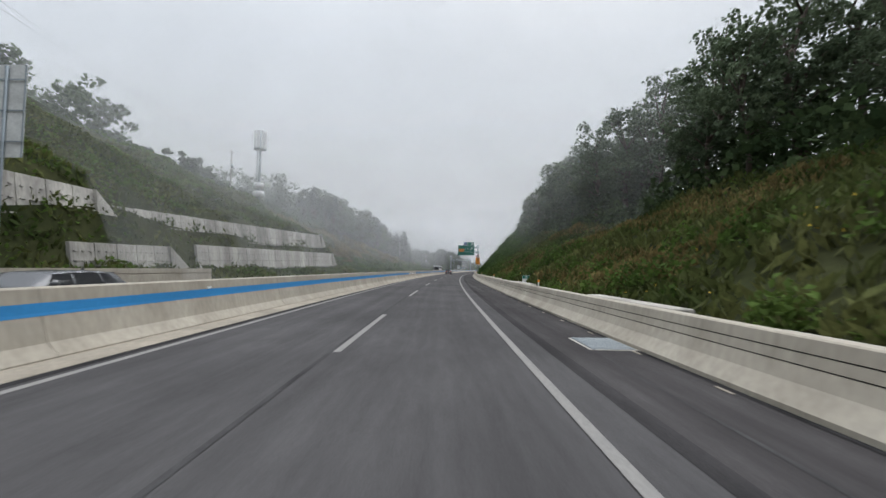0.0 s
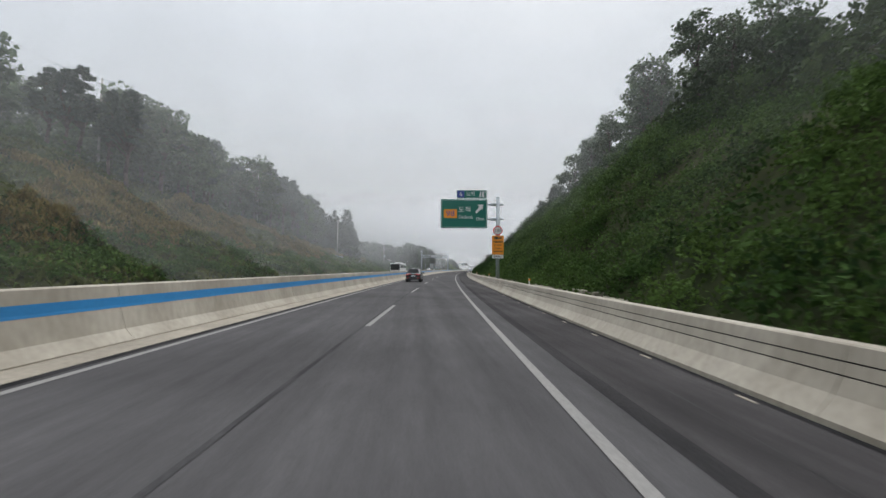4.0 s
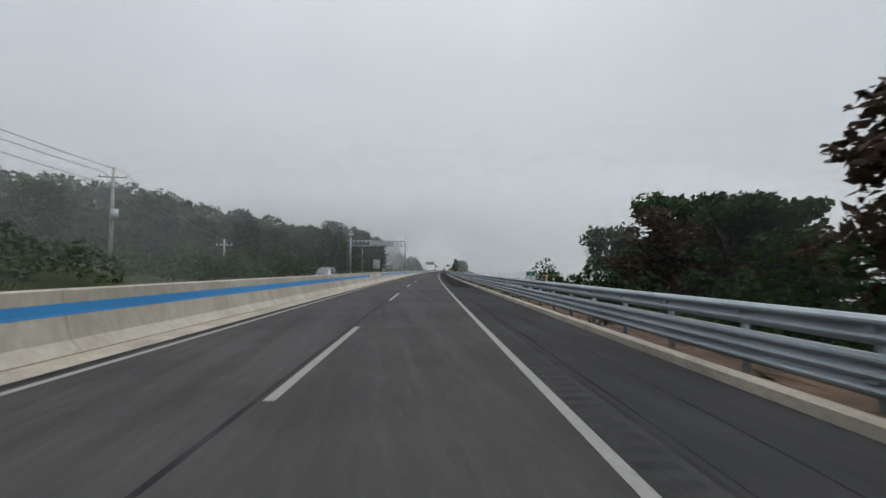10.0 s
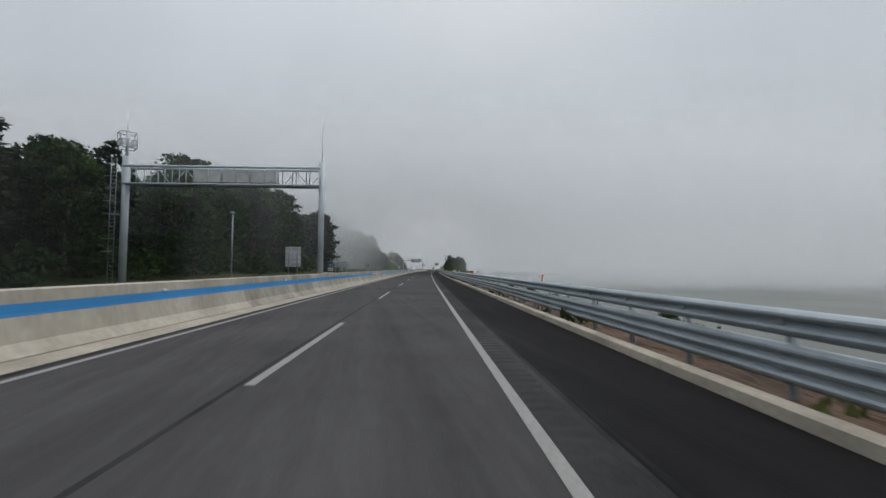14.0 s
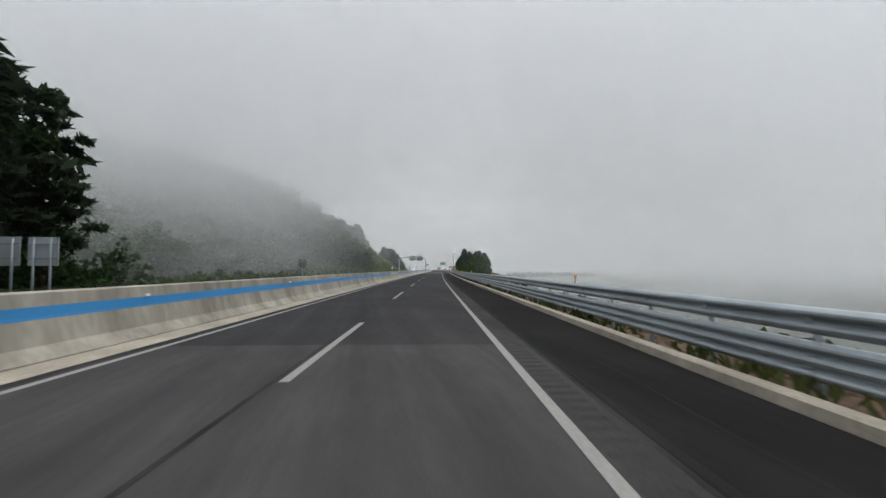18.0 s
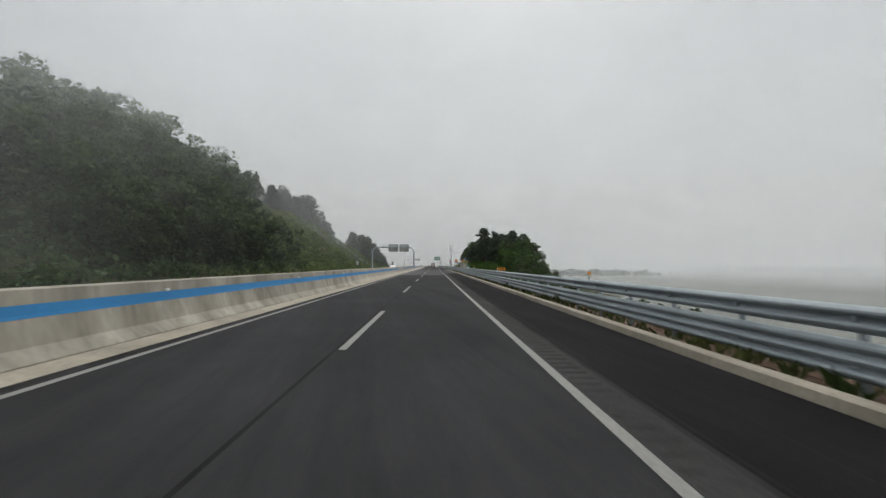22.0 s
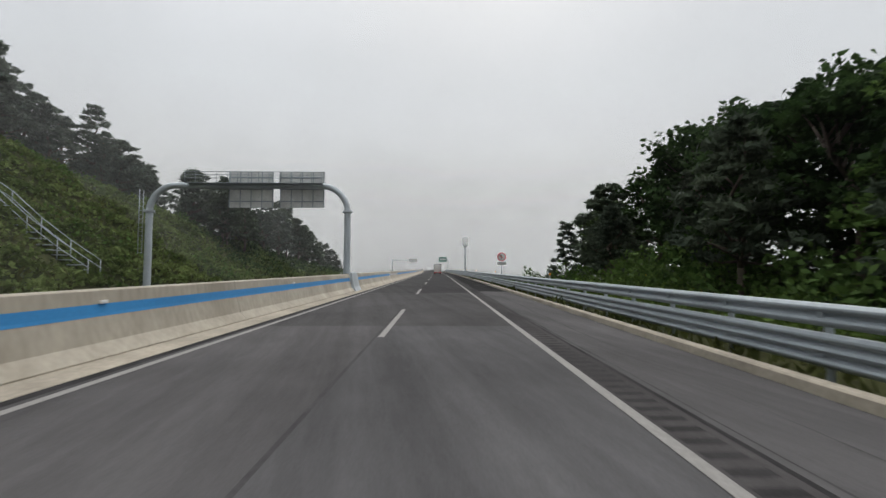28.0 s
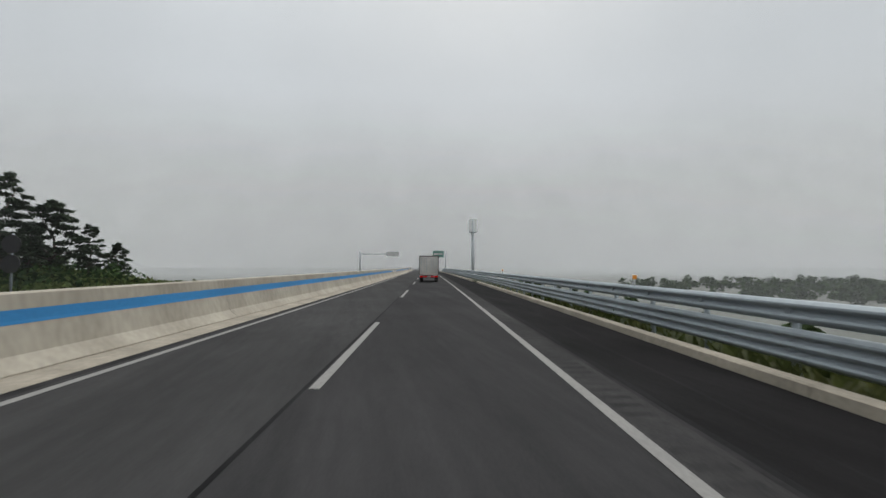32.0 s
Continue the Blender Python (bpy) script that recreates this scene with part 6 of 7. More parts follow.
DELIN_CAP = box("reflector", (0.10, 0.03, 0.10), ORANGE, (0, -0.035, 0.26), 0.005)
for k_ in range(9):
    o_ = tagged(new("delineator"), "small white delineator on the verge barrier", "delineator", "delineators")
    o_.matrix_basis = at(12 + k_ * 20.0, 3.06, 0.85)
    part("post", DELIN, o_)
    part("reflector", DELIN_CAP, o_)
for k_ in range(24):
    o_ = tagged(new("delineator"), "small white delineator on the guardrail", "delineator", "delineators")
    o_.matrix_basis = at(189.0 + k_ * 20.0, 3.40, 1.09)
    part("post", DELIN, o_)
    part("reflector", DELIN_CAP, o_)


# ---------- terraced retaining wall ----------
def wall_panel(h, seed):
    """A cast panel with rows of anchor heads and a row of sockets along its foot."""
    bm = bmesh.new()
    box_bm(bm, (0.3, 1.97, h), (0, 0, h / 2), 0.02)
    for i, y in enumerate((-0.66, 0.0, 0.66)):
        box_bm(bm, (0.12, 0.20, 0.10), (0.18, y, h * 0.72), 0.02)
        box_bm(bm, (0.14, 0.34, 0.10), (0.18, y, h * 0.42), 0.03)
        box_bm(bm, (0.20, 0.42, 0.16), (0.20, y, 0.18), 0.03)
    return done("panel", bm, WALL_CONCRETE)


def retaining(s0, s1, u, z_of, h, label):
    w = tagged(new("retaining_wall"), label, "wall", kind="structure")
    me = wall_panel(h, 1)
    n = int((s1 - s0) / 2.0)
    for i in range(n):
        s = s0 + 1.0 + i * 2.0
        o = part("panel", me, w)
        o.matrix_basis = at(s, u, z_of(s)) @ pose(0, 0, 0, 0, -8, 0)
    e = prism("end_panel", [(0, 0), (2.6, 0), (0, h)], 0.3, WALL_CONCRETE)
    o = part("end_panel", e, w, "slanting end panel")
    o.matrix_basis = at(s0 + n * 2.0, u, z_of(s1)) @ pose(0, 0, 0, 0, -8, 90)


retaining(34, 79, -27.0, lambda s: 1.45 + (s - 55) * 0.018, 2.75, "lower tier of stained precast wall panels with anchor heads")
retaining(20, 31, -27.0, lambda s: 0.9 + (s - 20) * 0.02, 2.3, "short lower tier of stained precast wall panels")
retaining(24, 77, -28.8, lambda s: 4.9 + (s - 55) * 0.034, 2.65, "upper tier of stained precast wall panels with anchor heads")
retaining(-30, 24, -28.8, lambda s: 4.6, 2.9, "upper tier of pale precast wall panels")
low = tagged(new("low_wall", strip("low_wall", [(-21.9, 0.0), (-21.95, 1.0), (-22.0, 1.02), (-22.0, 1.08), (-21.95, 1.1), (-21.97, 1.42), (-22.4, 1.42), (-22.4, 0.0)], span(-70, 28, 4), CONCRETE, closed=True)), "low pale concrete wall beside the far lanes", "wall", kind="structure")
strut = tagged(new("steel_chute"), "rusty drain chute down the gap between the walls", "drain")
strut.matrix_basis = at(32.5, -27.4, 0.8)
part("trough", box("trough", (0.25, 1.0, 6.0), BARK, (0, 0, 0), 0.03), strut).matrix_basis = pose(-0.9, 0, 2.6, 0, -24, 0)


# ---------- stair with handrails on the slope ----------
def stair(s, u0, u1):
    b = tagged(new("slope_stair"), "narrow steel stair with handrails climbing the grass slope", "stair")
    b.matrix_basis = at(s, 0, 0)
    n = 26
    zs = [float(height(s, u0 + (u1 - u0) * i / n)) for i in range(n + 1)]
    for i in range(n):
        x = u0 + (u1 - u0) * (i + 0.5) / n
        part("step", box("step", (0.28, 0.9, 0.06), STEEL, (x, 0, zs[i] + 0.35), 0.005), b)
    for y in (-0.48, 0.48):
        for dz in (0.85, 1.35):
            for i in range(0, n, 4):
                j = min(n, i + 4)
                part("handrail", rod("handrail", (u0 + (u1 - u0) * i / n, y, zs[i] + dz), (u0 + (u1 - u0) * j / n, y, zs[j] + dz), 0.03, STEEL, seg=8), b)
        for i in range(0, n + 1, 4):
            x = u0 + (u1 - u0) * i / n
            part("upright", rod("upright", (x, y, zs[i] - 0.1), (x, y, zs[i] + 1.35), 0.03, STEEL, seg=8), b)


stair(575.2, -24.2, -37.0)

# access road with its own guardrail on the terrace, and a wire fence by the trees


def track_rail():
    top = tagged(new("terrace_guardrail"), "weathered steel guardrail along the terrace above the slope", "guardrail")
    pts = [(165, -38.5), (180, -34.6), (192, -32.4), (203, -31.0), (214, -30.3)]
    ss = np.arange(165, 214.1, 3.5)
    uu = np.interp(ss, [p[0] for p in pts], [p[1] for p in pts])
    zz = height(ss, uu)
    for i in range(len(ss) - 1):
        q = put([ss[i], ss[i + 1], ss[i + 1], ss[i]], [uu[i], uu[i + 1], uu[i + 1], uu[i]], [zz[i] + 0.35, zz[i + 1] + 0.35, zz[i + 1] + 0.72, zz[i] + 0.72])
        bm = bmesh.new()
        vs = [bm.verts.new(v) for v in q]
        f = bm.faces.new(vs)
        r = bmesh.ops.extrude_face_region(bm, geom=[f])
        bmesh.ops.translate(bm, verts=[v for v in r["geom"] if isinstance(v, bmesh.types.BMVert)], vec=(-0.06, 0, 0))
        part("beam", done("beam", bm, STEEL), top)
        o = part("post", POST, top)
        o.matrix_basis = at(ss[i], uu[i] - 0.1, zz[i] - 0.35)


track_rail()


# ---------- vehicles ----------
def wheel(parent, x, y, r, w, side):
    t = part("wheel", rod("wheel", (x - w / 2, y, r), (x + w / 2, y, r), r, RUBBER, seg=28), parent, "black tyre")
    rim = part("rim", rod("rim", (x + side * w * 0.42, y, r), (x + side * w * 0.53, y, r), r * 0.70, CHROME, seg=20), t, "bright alloy rim")
    return t


def loft(name, rows_, material, smooth=True):
    """A body from level rings: each row is (z, half width, rear y, front y)."""
    bm = bmesh.new()
    rings = []
    for z, w, y0, y1 in rows_:
        r = []
        for y, k in ((y0, 0.80), (y0 + 0.10, 0.95), (y0 + 0.45, 1.0), ((y0 + y1) / 2, 1.0), (y1 - 0.55, 0.98), (y1 - 0.14, 0.88), (y1, 0.66)):
            r.append(bm.verts.new((w * k, y, z)))
        r += [bm.verts.new((-v.co.x, v.co.y, v.co.z)) for v in reversed(r)]
        rings.append(r)
    for a, b in zip(rings, rings[1:]):
        n = len(a)
        for i in range(n):
            f = bm.faces.new((a[i], a[(i + 1) % n], b[(i + 1) % n], b[i]))
            f.smooth = smooth
    bm.faces.new(rings[0][::-1])
    bm.faces.new(rings[-1])
    return done(name, bm, material)


CAR = [  # y, half widths at sill, side, belt and roof edge, heights of sill, belt and roof
    (0.00, 0.70, 0.80, 0.78, 0.70, 0.42, 0.95, 0.97), (0.06, 0.80, 0.88, 0.86, 0.74, 0.35, 1.02, 1.04), (0.18, 0.86, 0.91, 0.885, 0.74, 0.30, 1.04, 1.08),
    (0.50, 0.90, 0.92, 0.89, 0.66, 0.30, 1.05, 1.50), (0.66, 0.90, 0.92, 0.89, 0.655, 0.30, 1.05, 1.585), (0.95, 0.90, 0.92, 0.885, 0.66, 0.30, 1.04, 1.635),
    (1.40, 0.90, 0.92, 0.885, 0.67, 0.30, 1.03, 1.655), (1.90, 0.90, 0.92, 0.885, 0.67, 0.30, 1.02, 1.66), (2.70, 0.90, 0.92, 0.885, 0.66, 0.30, 1.00, 1.60),
    (3.45, 0.90, 0.92, 0.88, 0.74, 0.30, 0.99, 1.06), (4.20, 0.88, 0.90, 0.82, 0.60, 0.30, 0.92, 0.95), (4.50, 0.82, 0.84, 0.72, 0.50, 0.34, 0.84, 0.86), (4.67, 0.62, 0.64, 0.55, 0.40, 0.42, 0.72, 0.73)]
CAR_Y = np.array([r[0] for r in CAR])
CAR_TAB = np.array([r[1:] for r in CAR])


def passenger_car(s, u, label, paint, heading=0.0, tall=1.66, length=4.65):
    """A five-door car; its rear faces -y."""
    c = tagged(new("car"), label, "car")
    c.matrix_basis = at(s, u, 0.01, heading)
    k, stretch = (tall - 1.0) / 0.66, length / 4.67
    W = 0.92

    def row(y):
        low, side, belt, edge, z0, zb, zr = (float(np.interp(y / stretch, CAR_Y, CAR_TAB[:, j])) for j in range(7))
        return low, side, belt, edge, z0, zb, (zr if zr < 1.0 else 1.0 + (zr - 1.0) * k)

    def flank(y, f):
        low, side, belt, edge, z0, zb, zr = row(y)
        return belt + (edge - belt) * f + 0.008, y, zb + (zr - 0.045 - zb) * f

    bm = bmesh.new()
    rings = []
    for y in sorted({*(CAR_Y * stretch), *np.arange(0.3, 4.4, 0.25)}):
        low, side, belt, edge, z0, zb, zr = row(y)
        half = [(low * 0.9, z0 - 0.02), (low, z0 + 0.04), (side, 0.60), (side - 0.005, 0.80), (belt, zb), (edge, zr - 0.045), (edge * 0.62, zr - 0.010), (0.0, zr)]
        rings.append([bm.verts.new((x, y, z)) for x, z in half] + [bm.verts.new((-x, y, z)) for x, z in half[-2::-1]])
    for a, b in zip(rings, rings[1:]):
        for i in range(len(a)):
            bm.faces.new((a[i], a[(i + 1) % len(a)], b[(i + 1) % len(a)], b[i])).smooth = True
    bm.faces.new(rings[0][::-1])
    bm.faces.new(rings[-1])
    bmesh.ops.recalc_face_normals(bm, faces=bm.faces)
    body = part("body", done("body", bm, paint), c)
    y0, y1 = 0.21 * stretch, 0.56 * stretch
    bm = bmesh.new()
    grid = []
    for f in np.linspace(0, 1, 5):
        y = y0 + (y1 - y0) * f
        _, _, _, edge, _, _, zr = row(y)
        grid.append([bm.verts.new((q * edge * 0.93, y - 0.012, zr + 0.010 - (0.010 if abs(q) > 0.5 else 0) - (0.035 if abs(q) > 0.9 else 0))) for q in (-1, -0.62, 0, 0.62, 1)])
    for a, b in zip(grid, grid[1:]):
        for i in range(4):
            bm.faces.new((a[i], a[i + 1], b[i + 1], b[i])).smooth = True
    glass = part("rear_window", done("rear_window", bm, GLASS_DARK), body, "tinted rear window")
    _, _, _, edge, _, _, zr = row(0.62 * stretch)
    part("spoiler", box("spoiler", (edge * 1.75, 0.26, 0.045), PLASTIC, (0, 0.60 * stretch, zr - 0.02), 0.018), body, "black roof spoiler")
    part("wiper", box("wiper", (0.40, 0.03, 0.02), PLASTIC, (0.06, 0.215 * stretch, row(0.24 * stretch)[6] + 0.01), 0.004), glass)
    for sx in (-1, 1):
        for ya, yb, ta, tb in ((0.66, 1.16, 0.92, 1.20), (1.24, 2.14, 1.28, 2.10), (2.22, 3.10, 2.18, 2.66)):
            bm = bmesh.new()
            v = []
            for f in (0.06, 0.5, 0.93):
                p, q = flank((ya + (ta - ya) * f) * stretch, f), flank((yb + (tb - yb) * f) * stretch, f)
                v.append([bm.verts.new((sx * p[0], p[1], p[2])), bm.verts.new((sx * q[0], q[1], q[2]))])
            for p, q in zip(v, v[1:]):
                bm.faces.new((p[0], p[1], q[1], q[0]) if sx > 0 else (q[0], q[1], p[1], p[0]))
            part("side_window", done("side_window", bm, GLASS_DARK), body, "tinted side window")
        for ya, yb in ((0.62, 1.4), (1.4, 2.2), (2.2, 3.12)):
            p, q = flank(ya * stretch, 0.03), flank(yb * stretch, 0.03)
            part("window_trim", rod("window_trim", (sx * p[0], p[1], p[2]), (sx * q[0], q[1], q[2]), 0.012, CHROME, seg=6), body, "bright window trim")
        for ya, yb in ((0.9, 1.4), (1.4, 2.0), (2.0, 2.68)):
            p, q = flank(ya * stretch, 0.96), flank(yb * stretch, 0.96)
            part("window_trim", rod("window_trim", (sx * p[0], p[1], p[2]), (sx * q[0], q[1], q[2]), 0.012, CHROME, seg=6), body, "bright window trim")
        part("mirror", box("mirror", (0.22, 0.13, 0.16), PLASTIC, (sx * (W + 0.10), 2.95 * stretch, 1.08), 0.05), body, "black door mirror")
        lamp_row = [(0.12, 0.085), (0.44, 0.065), (0.52, -0.015), (0.74, -0.035), (0.82, 0.0), (0.825, 0.115), (0.50, 0.125), (0.12, 0.112)]
        lamp = part("tail_lamp", prism("tail_lamp", lamp_row if sx > 0 else [(-a, b) for a, b in reversed(lamp_row)], 0.09, LAMP_RED, (0, 0.025, 0.86)), body, "red tail lamp")
        lens = [(0.54, 0.085), (0.58, 0.018), (0.74, 0.002), (0.77, 0.03), (0.76, 0.085)]
        part("lens", prism("lens", lens if sx > 0 else [(-a, b) for a, b in reversed(lens)], 0.02, LAMP_CLEAR, (0, -0.016, 0.86)), lamp, "pale grey inner lens")
        # reflector reuses the emitting lamp material, so it glows without being a lamp
        part("bumper_reflector", box("bumper_reflector", (0.26, 0.03, 0.04), LAMP_RED, (sx * 0.63, -0.005, 0.50), 0.008), body, "red bumper reflector")
        part("sill", box("sill", (0.04, 2.2, 0.08), PLASTIC, (sx * (W - 0.01), 2.3 * stretch, 0.33), 0.015), body, "black sill")
        for y in (0.92 * stretch, 3.72 * stretch):
            part("wheel_arch", rod("wheel_arch", (sx * (W - 0.30), y, 0.37), (sx * (W + 0.006), y, 0.37), 0.415, PLASTIC, seg=30), body, "black wheel arch")
            wheel(c, sx * (W - 0.095), y, 0.35, 0.23, sx)
        for y in (1.35, 2.35):
            part("door_handle", box("door_handle", (0.03, 0.18, 0.03), CHROME, (sx * (W + 0.003), y * stretch, 0.90), 0.01), body)
        for y in (1.20, 2.19):
            part("door_gap", box("door_gap", (0.012, 0.012, 0.60), PLASTIC, (sx * (W - 0.003), y * stretch, 0.68), 0), body, "dark door gap")
    part("bumper", box("bumper", (1.52, 0.16, 0.16), PLASTIC, (0, 0.07, 0.36), 0.05), body, "black lower bumper")
    part("bumper_strip", box("bumper_strip", (1.36, 0.03, 0.025), CHROME, (0, -0.004, 0.565), 0.008), body, "bright strip along the bumper")
    part("tailgate_gap", box("tailgate_gap", (1.24, 0.02, 0.025), PLASTIC, (0, -0.004, 0.62), 0.004), body, "dark gap below the tailgate")
    part("roof_antenna", box("roof_antenna", (0.05, 0.16, 0.07), PLASTIC, (0, 1.0 * stretch, row(1.0 * stretch)[6] + 0.025), 0.015, 0.6), body)
    p = part("plate", box("plate", (0.52, 0.02, 0.125), WHITE_PAINT, (0, -0.008, 0.735), 0.005), body, "white plate")
    bars("plate_bar", -0.2, 0.2, 0.735, 0.06, 5, STEEL, -0.021, p)
    part("badge", prism("badge", disc(0.07, 12), 0.02, CHROME, (0, -0.008, 0.945)), body)
    return c


passenger_car(120.2, -5.22, "dark grey family off-roader with red tail lamps in the passing lane", DARK_CAR)
passenger_car(5.6, -12.4, "dark saloon car on the far lanes behind the barrier", DARK_CAR, 180, 1.46, 4.7)
passenger_car(239.0, -12.6, "dark people carrier on the far lanes", DARK_CAR, 180, 1.80, 4.9)
passenger_car(555.5, -13.4, "white saloon car on the far lanes", WHITE_CAR, 180, 1.46, 4.7)


def box_truck(s, u):
    c = tagged(new("box_truck"), "small white box truck with ribbed rear doors on the road", "truck")
    c.matrix_basis = at(s, u, 0.01)
    part("cargo_box", box("cargo_box", (2.0, 3.6, 1.95), BOX_PANEL, (0, 1.8, 1.72), 0.03), c, "pale cargo box")
    part("cab", loft("cab", [(0.45, 0.86, 3.7, 5.3), (1.0, 0.88, 3.68, 5.35), (1.35, 0.86, 3.7, 5.25), (1.95, 0.78, 3.8, 4.85), (2.02, 0.7, 3.9, 4.7)], WHITE_CAR), c, "white cab")
    part("chassis", box("chassis", (0.9, 4.8, 0.22), PLASTIC, (0, 2.5, 0.56), 0.02), c, "dark chassis")
    for x in (-0.5, 0.5):
        d = part("rear_door", box("rear_door", (0.93, 0.04, 1.80), BOX_PANEL, (x, -0.02, 1.74), 0.015), c, "ribbed rear door")
        for i in range(3):
            part("locking_bar", rod("locking_bar", (x - 0.26 + i * 0.26, -0.06, 0.95), (x - 0.26 + i * 0.26, -0.06, 2.55), 0.018, STEEL_PAINT, seg=8), d)
        part("hinge", box("hinge", (0.05, 0.05, 0.16), STEEL, (x * 1.86, -0.05, 2.1), 0.005), d)
    for x in (-0.985, 0.985):
        part("frame_post", box("frame_post", (0.08, 0.08, 2.02), PLASTIC, (x, -0.01, 1.74), 0.01), c, "dark corner post")
    part("frame_header", box("frame_header", (2.05, 0.08, 0.10), PLASTIC, (0, -0.01, 2.72), 0.01), c)
    part("rear_bumper", box("rear_bumper", (1.9, 0.10, 0.16), RED, (0, 0.0, 0.58), 0.02), c, "red and white rear bumper")
    for x in (-0.78, 0.78):
        part("tail_lamp", box("tail_lamp", (0.30, 0.08, 0.14), LAMP_RED, (x, -0.05, 0.60), 0.02), c, "red tail lamp")
        part("mudflap", box("mudflap", (0.34, 0.02, 0.32), RUBBER, (x, 0.35, 0.34), 0.004), c)
        sx = 1 if x > 0 else -1
        for y in (0.9, 4.4):
            wheel(c, x, y, 0.33, 0.26, sx)
    p = part("plate", box("plate", (0.34, 0.02, 0.17), WHITE_PAINT, (0, -0.06, 0.60), 0.005), c, "plate")
    bars("plate_bar", -0.12, 0.12, 0.60, 0.08, 4, BLACK_PAINT, -0.072, p)


box_truck(661.6, -2.05)


def coach(s, u):
    """A coach that comes towards the camera: its front faces -y."""
    c = tagged(new("coach"), "white coach with a dark windscreen on the far lanes", "bus")
    c.matrix_basis = at(s, u, 0.01)
    part("body", box("body", (2.45, 11.0, 2.55), WHITE_CAR, (0, 5.5, 1.65), 0.12), c, "white coach body")
    part("windscreen", box("windscreen", (2.2, 0.10, 1.45), GLASS_DARK, (0, -0.03, 1.95), 0.04), c, "large dark windscreen")
    for sx in (-1, 1):
        for i in range(6):
            part("side_window", box("side_window", (0.04, 1.55, 0.85), GLASS_DARK, (sx * 1.215, 1.4 + i * 1.68, 2.2), 0.02), c, "dark side window")
        m = part("mirror", box("mirror", (0.18, 0.16, 0.5), PLASTIC, (sx * 1.5, -0.35, 2.05), 0.04), c, "black wing mirror")
        part("mirror_arm", rod("mirror_arm", (sx * 1.2, -0.05, 2.6), (sx * 1.5, -0.35, 2.3), 0.03, PLASTIC, seg=8), m)
        part("headlamp", box("headlamp", (0.45, 0.08, 0.2), CHROME, (sx * 0.85, -0.03, 0.75), 0.03), c)
        for y in (2.2, 7.8):
            wheel(c, sx * 1.08, y, 0.5, 0.3, sx)
    part("air_unit", box("air_unit", (1.7, 2.6, 0.25), WHITE_CAR, (0, 6.5, 3.02), 0.06), c, "roof air unit")


coach(172.0, -15.0)


# ---------- fog lying in the valley ----------
def valley_fog(name, stations, offsets, z0):
    S, U = np.meshgrid(np.asarray(stations, float), np.asarray(offsets, float), indexing="ij")
    Z = np.where(abs(U) <= abs(offsets[0]), z0 - 3.6, z0) + 0.15 * np.sin(S * 0.021 + U * 0.017) * (abs(U) < 100)
    V = put(S.ravel(), U.ravel(), Z.ravel())
    n, k = S.shape
    i, j = np.meshgrid(np.arange(n - 1), np.arange(k - 1), indexing="ij")
    a = (i * k + j).ravel()
    tagged(new(name, mesh(name, V, np.stack([a, a + k, a + k + 1, a + 1], -1), FOG, True)), "pale fog filling the valley beside the road", "fog", kind="stuff")


# opaque sheet; the valley's haze is put straight into its colour
FOG = mat("valley_fog", (0.172, 0.178, 0.163), 1.0, vary=0.10, scale=45.0, fine=0.05, bump=0, gloss=0.0)


# ---------- mist hanging over the land, in arches that leave the carriageway free ----------
def mist_material(name, low, high, z0, z1, r0, r1, top=48.0, white=1.0):
    """Added see-through sheet standing in for distance haze, thicker above, fading out towards the road and at the rim.
    """
    m = bpy.data.materials.new(name)
    m.use_nodes = True
    n, l = m.node_tree.nodes, m.node_tree.links
    n.clear()
    out, mix, clear = n.new("ShaderNodeOutputMaterial"), n.new("ShaderNodeMixShader"), n.new("ShaderNodeBsdfTransparent")
    dif, trl, both = n.new("ShaderNodeBsdfDiffuse"), n.new("ShaderNodeBsdfTranslucent"), n.new("ShaderNodeMixShader")
    dif.inputs[0].default_value = trl.inputs[0].default_value = (*(c * white for c in MIST[:3]), 1)
    both.inputs[0].default_value = 0.5
    geo, sep, uvm, suv = n.new("ShaderNodeNewGeometry"), n.new("ShaderNodeSeparateXYZ"), n.new("ShaderNodeUVMap"), n.new("ShaderNodeSeparateXYZ")
    l.new(geo.outputs["Position"], sep.inputs[0])
    l.new(uvm.outputs[0], suv.inputs[0])
    last = None
    tex = n.new("ShaderNodeTexNoise")
    tex.inputs["Scale"].default_value, tex.inputs["Detail"].default_value = 0.03, 2
    l.new(geo.outputs["Position"], tex.inputs["Vector"])
    for sock, lo, hi, a, b in ((sep.outputs["Z"], z0, z1, low, high), (suv.outputs["X"], r0, r1, 0, 1), (suv.outputs["X"], 1.0, 0.7, 0, 1), (sep.outputs["Z"], top + 20, top, 0, 1), (tex.outputs["Fac"], 0.3, 0.7, 0.8, 1.2)):
        mr = n.new("ShaderNodeMapRange")
        mr.interpolation_type = "SMOOTHSTEP"
        mr.inputs["From Min"].default_value, mr.inputs["From Max"].default_value = lo, hi
        mr.inputs["To Min"].default_value, mr.inputs["To Max"].default_value = a, b
        l.new(sock, mr.inputs["Value"])
        if last is None:
            last = mr.outputs[0]
        else:
            mul = n.new("ShaderNodeMath")
            mul.operation, mul.use_clamp = "MULTIPLY", True
            l.new(last, mul.inputs[0])
            l.new(mr.outputs[0], mul.inputs[1])
            last = mul.outputs[0]
    l.new(dif.outputs[0], both.inputs[1])
    l.new(trl.outputs[0], both.inputs[2])
    l.new(last, mix.inputs[0])
    l.new(clear.outputs[0], mix.inputs[1])
    l.new(both.outputs[0], mix.inputs[2])
    l.new(mix.outputs[0], out.inputs[0])
    return m


MIST = (0.92, 0.93, 0.94, 1)
RIM = 320.0


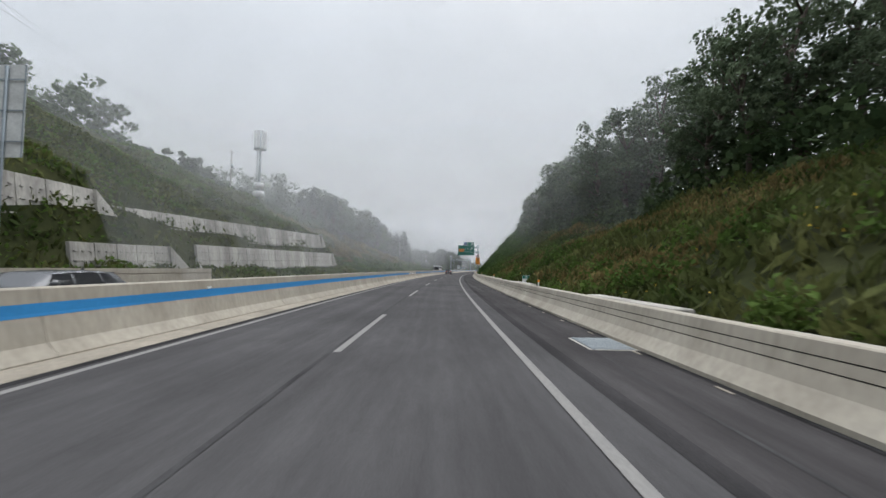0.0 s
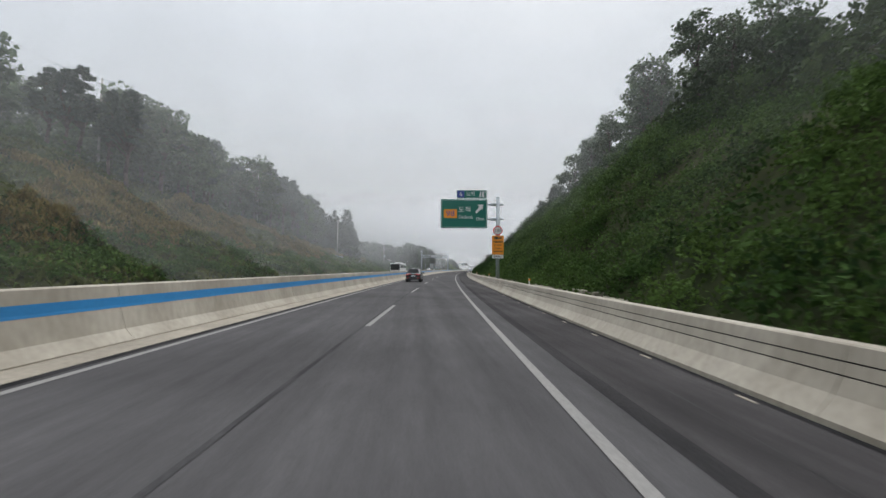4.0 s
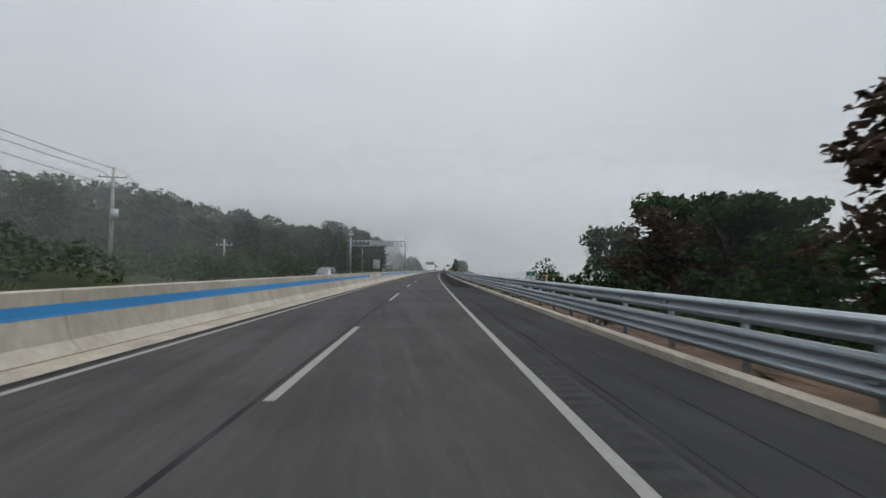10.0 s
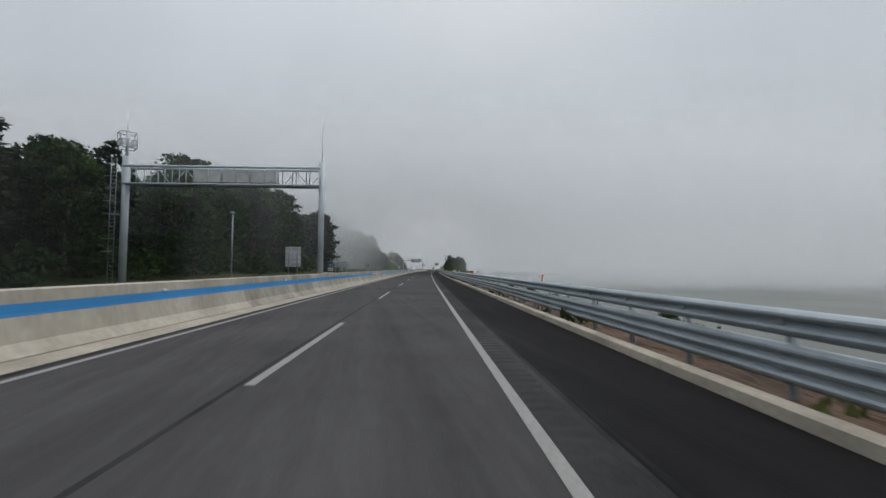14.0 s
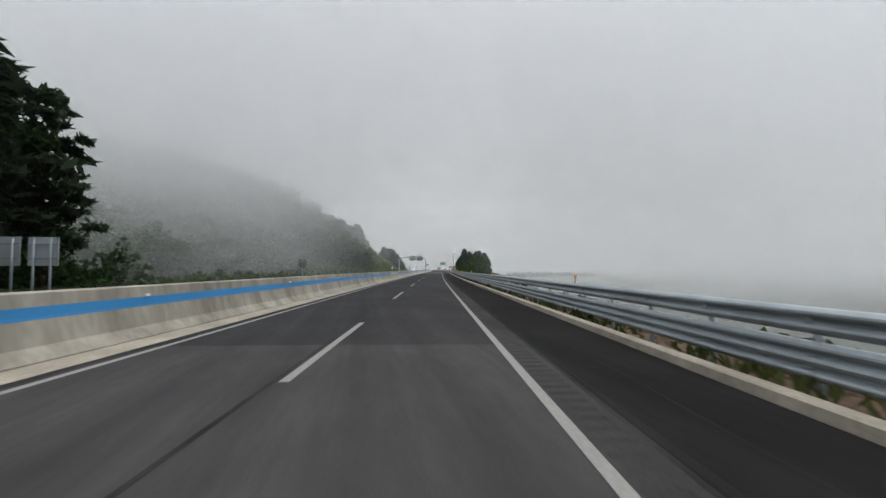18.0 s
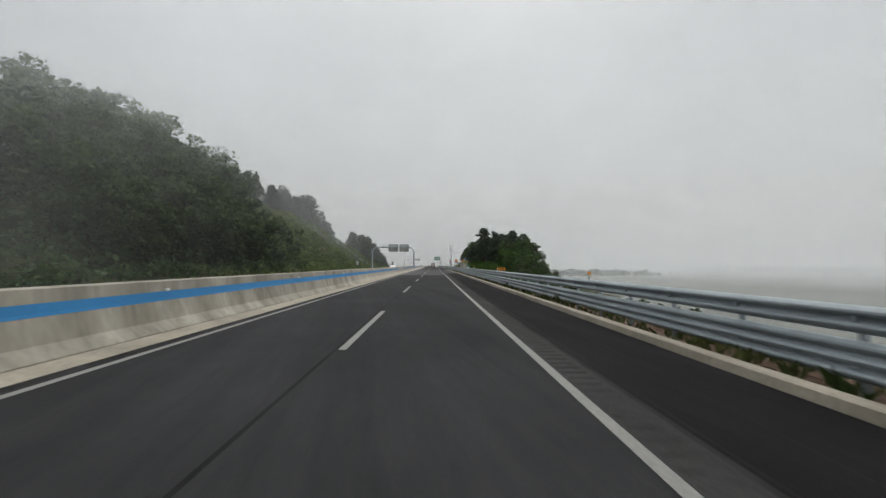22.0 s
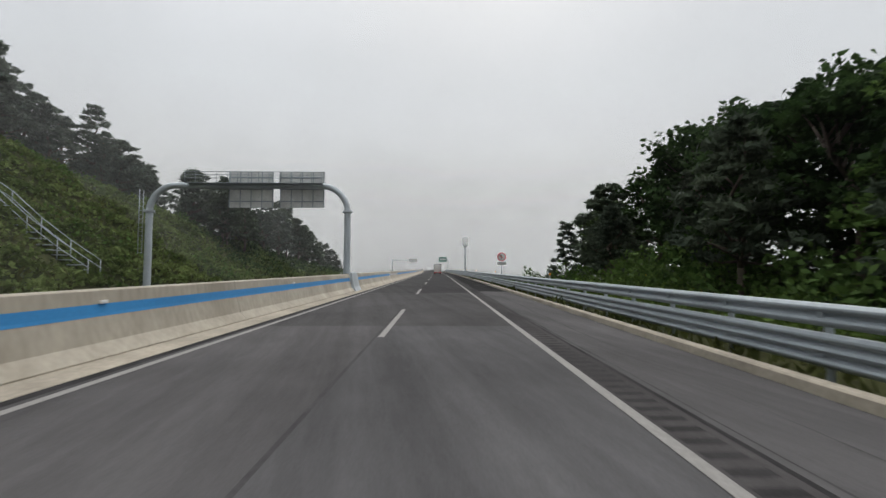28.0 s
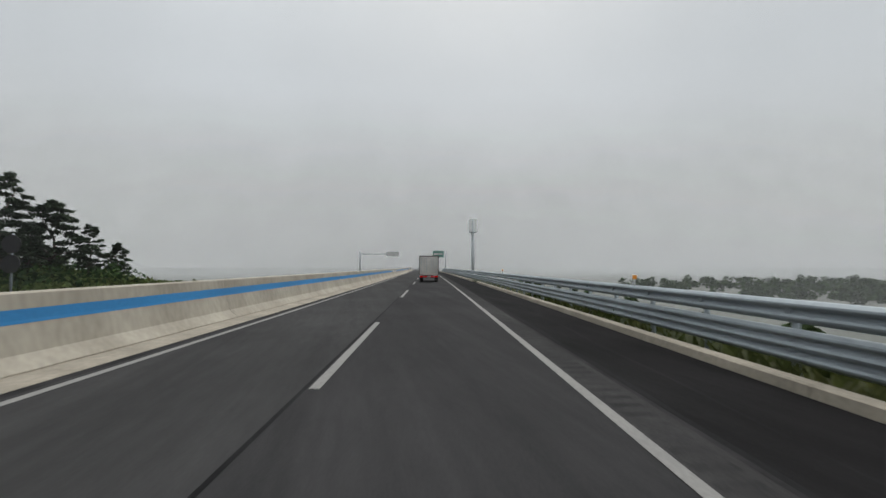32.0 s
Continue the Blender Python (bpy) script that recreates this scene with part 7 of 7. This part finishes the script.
def mist_arch(s, material, label, inner=4.5, a0=-30, a1=210):
    """A flat see-through mist sheet across the land, open above the carriageway."""
    rs = np.concatenate([[inner], np.geomspace(inner + 3, RIM, 14)])
    angles = np.radians(np.linspace(a0, a1, 41))
    A, B = np.meshgrid(rs, angles, indexing="ij")
    U, Z = -2.0 + A * np.cos(B), np.clip(0.5 + A * np.sin(B) * np.where(A > 70, 70 / A, 1.0), -12.0, 71.0)
    S = np.full(A.shape, float(s))
    V = put(S.ravel(), U.ravel(), Z.ravel())
    n, k = A.shape
    i, j = np.meshgrid(np.arange(n - 1), np.arange(k - 1), indexing="ij")
    a = (i * k + j).ravel()
    F4 = np.stack([a, a + k, a + k + 1, a + 1], -1)
    me = mesh("mist_bank", V, F4, material)
    uv = me.uv_layers.new(name="rim")
    uv.data.foreach_set("uv", np.stack([A.ravel() / RIM, B.ravel()], -1)[F4.ravel()].astype(np.float32).ravel())
    tagged(new("mist_bank", me), label, "mist", kind="stuff")


def mist_veil(u, s0, s1, material, label):
    """A long sheet of mist along the valley, parallel to the road."""
    S, Z = np.meshgrid(np.arange(s0, s1 + 1, 50.0), np.linspace(-7, 52, 9), indexing="ij")
    V = put(S.ravel(), np.full(S.size, float(u)), Z.ravel())
    n, k = S.shape
    i, j = np.meshgrid(np.arange(n - 1), np.arange(k - 1), indexing="ij")
    a = (i * k + j).ravel()
    me = mesh("mist_bank", V, np.stack([a, a + k, a + k + 1, a + 1], -1), material)
    uv = me.uv_layers.new(name="rim")
    uv.data.foreach_set("uv", np.full(2 * len(me.loops), 0.4, np.float32))
    tagged(new("mist_bank", me), label, "mist", kind="stuff")


THIN = mist_material("thin_mist", 0.115, 0.17, 15, 45, 5 / RIM, 24 / RIM)
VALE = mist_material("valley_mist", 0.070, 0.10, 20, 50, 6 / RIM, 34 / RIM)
CLOUD = mist_material("hill_cloud", 0.08, 0.20, 6, 30, 6 / RIM, 40 / RIM)
HIGH = mist_material("high_cloud", 0.06, 0.20, 20, 50, 6 / RIM, 40 / RIM)
FAR = mist_material("far_mist", 0.19, 0.19, 20, 50, 0.0, 4 / RIM, 48.0, 0.86)
VEIL = mist_material("valley_veil", 0.18, 0.03, 0, 30, 0.0, 0.01, 30.0)
for u_ in (120, 165, 215, 270, 340):
    mist_veil(u_, 250, 1500, VEIL, "pale mist lying along the valley")
for s_ in range(24, 230, 20):
    mist_arch(s_, THIN, "thin grey mist drifting across the slopes")
for s_ in range(244, 390, 24):
    mist_arch(s_, VALE, "thin grey mist over the valley and the woods")
for s_ in range(397, 466, 6):
    mist_arch(s_, CLOUD, "low cloud hanging over the wooded hill")
for s_ in range(478, 560, 20):
    mist_arch(s_, HIGH, "mist drifting below the top of the hill")
for s_ in range(564, 690, 24):
    mist_arch(s_, VALE, "thin grey mist over the valley beside the road")
for s_ in (765, 800, 840, 885, 930, 980, 1040, 1100):
    mist_arch(s_, FAR, "grey mist closing the view far down the road", 0.5, -10, 190)
valley_fog("valley_fog", [175, 200, 230, 270, 320, 380, 440, 480, 520, 560, 600, 650, 700, 800, 950, 1200, 1600, 2500, 3700], [26, 36, 55, 80, 120, 200, 400, 900, 2900], -5.2)
valley_fog("valley_fog", [668, 700, 760, 850, 1000, 1300, 1900, 3700], [-40, -60, -100, -200, -400, -900, -2900], -5.2)
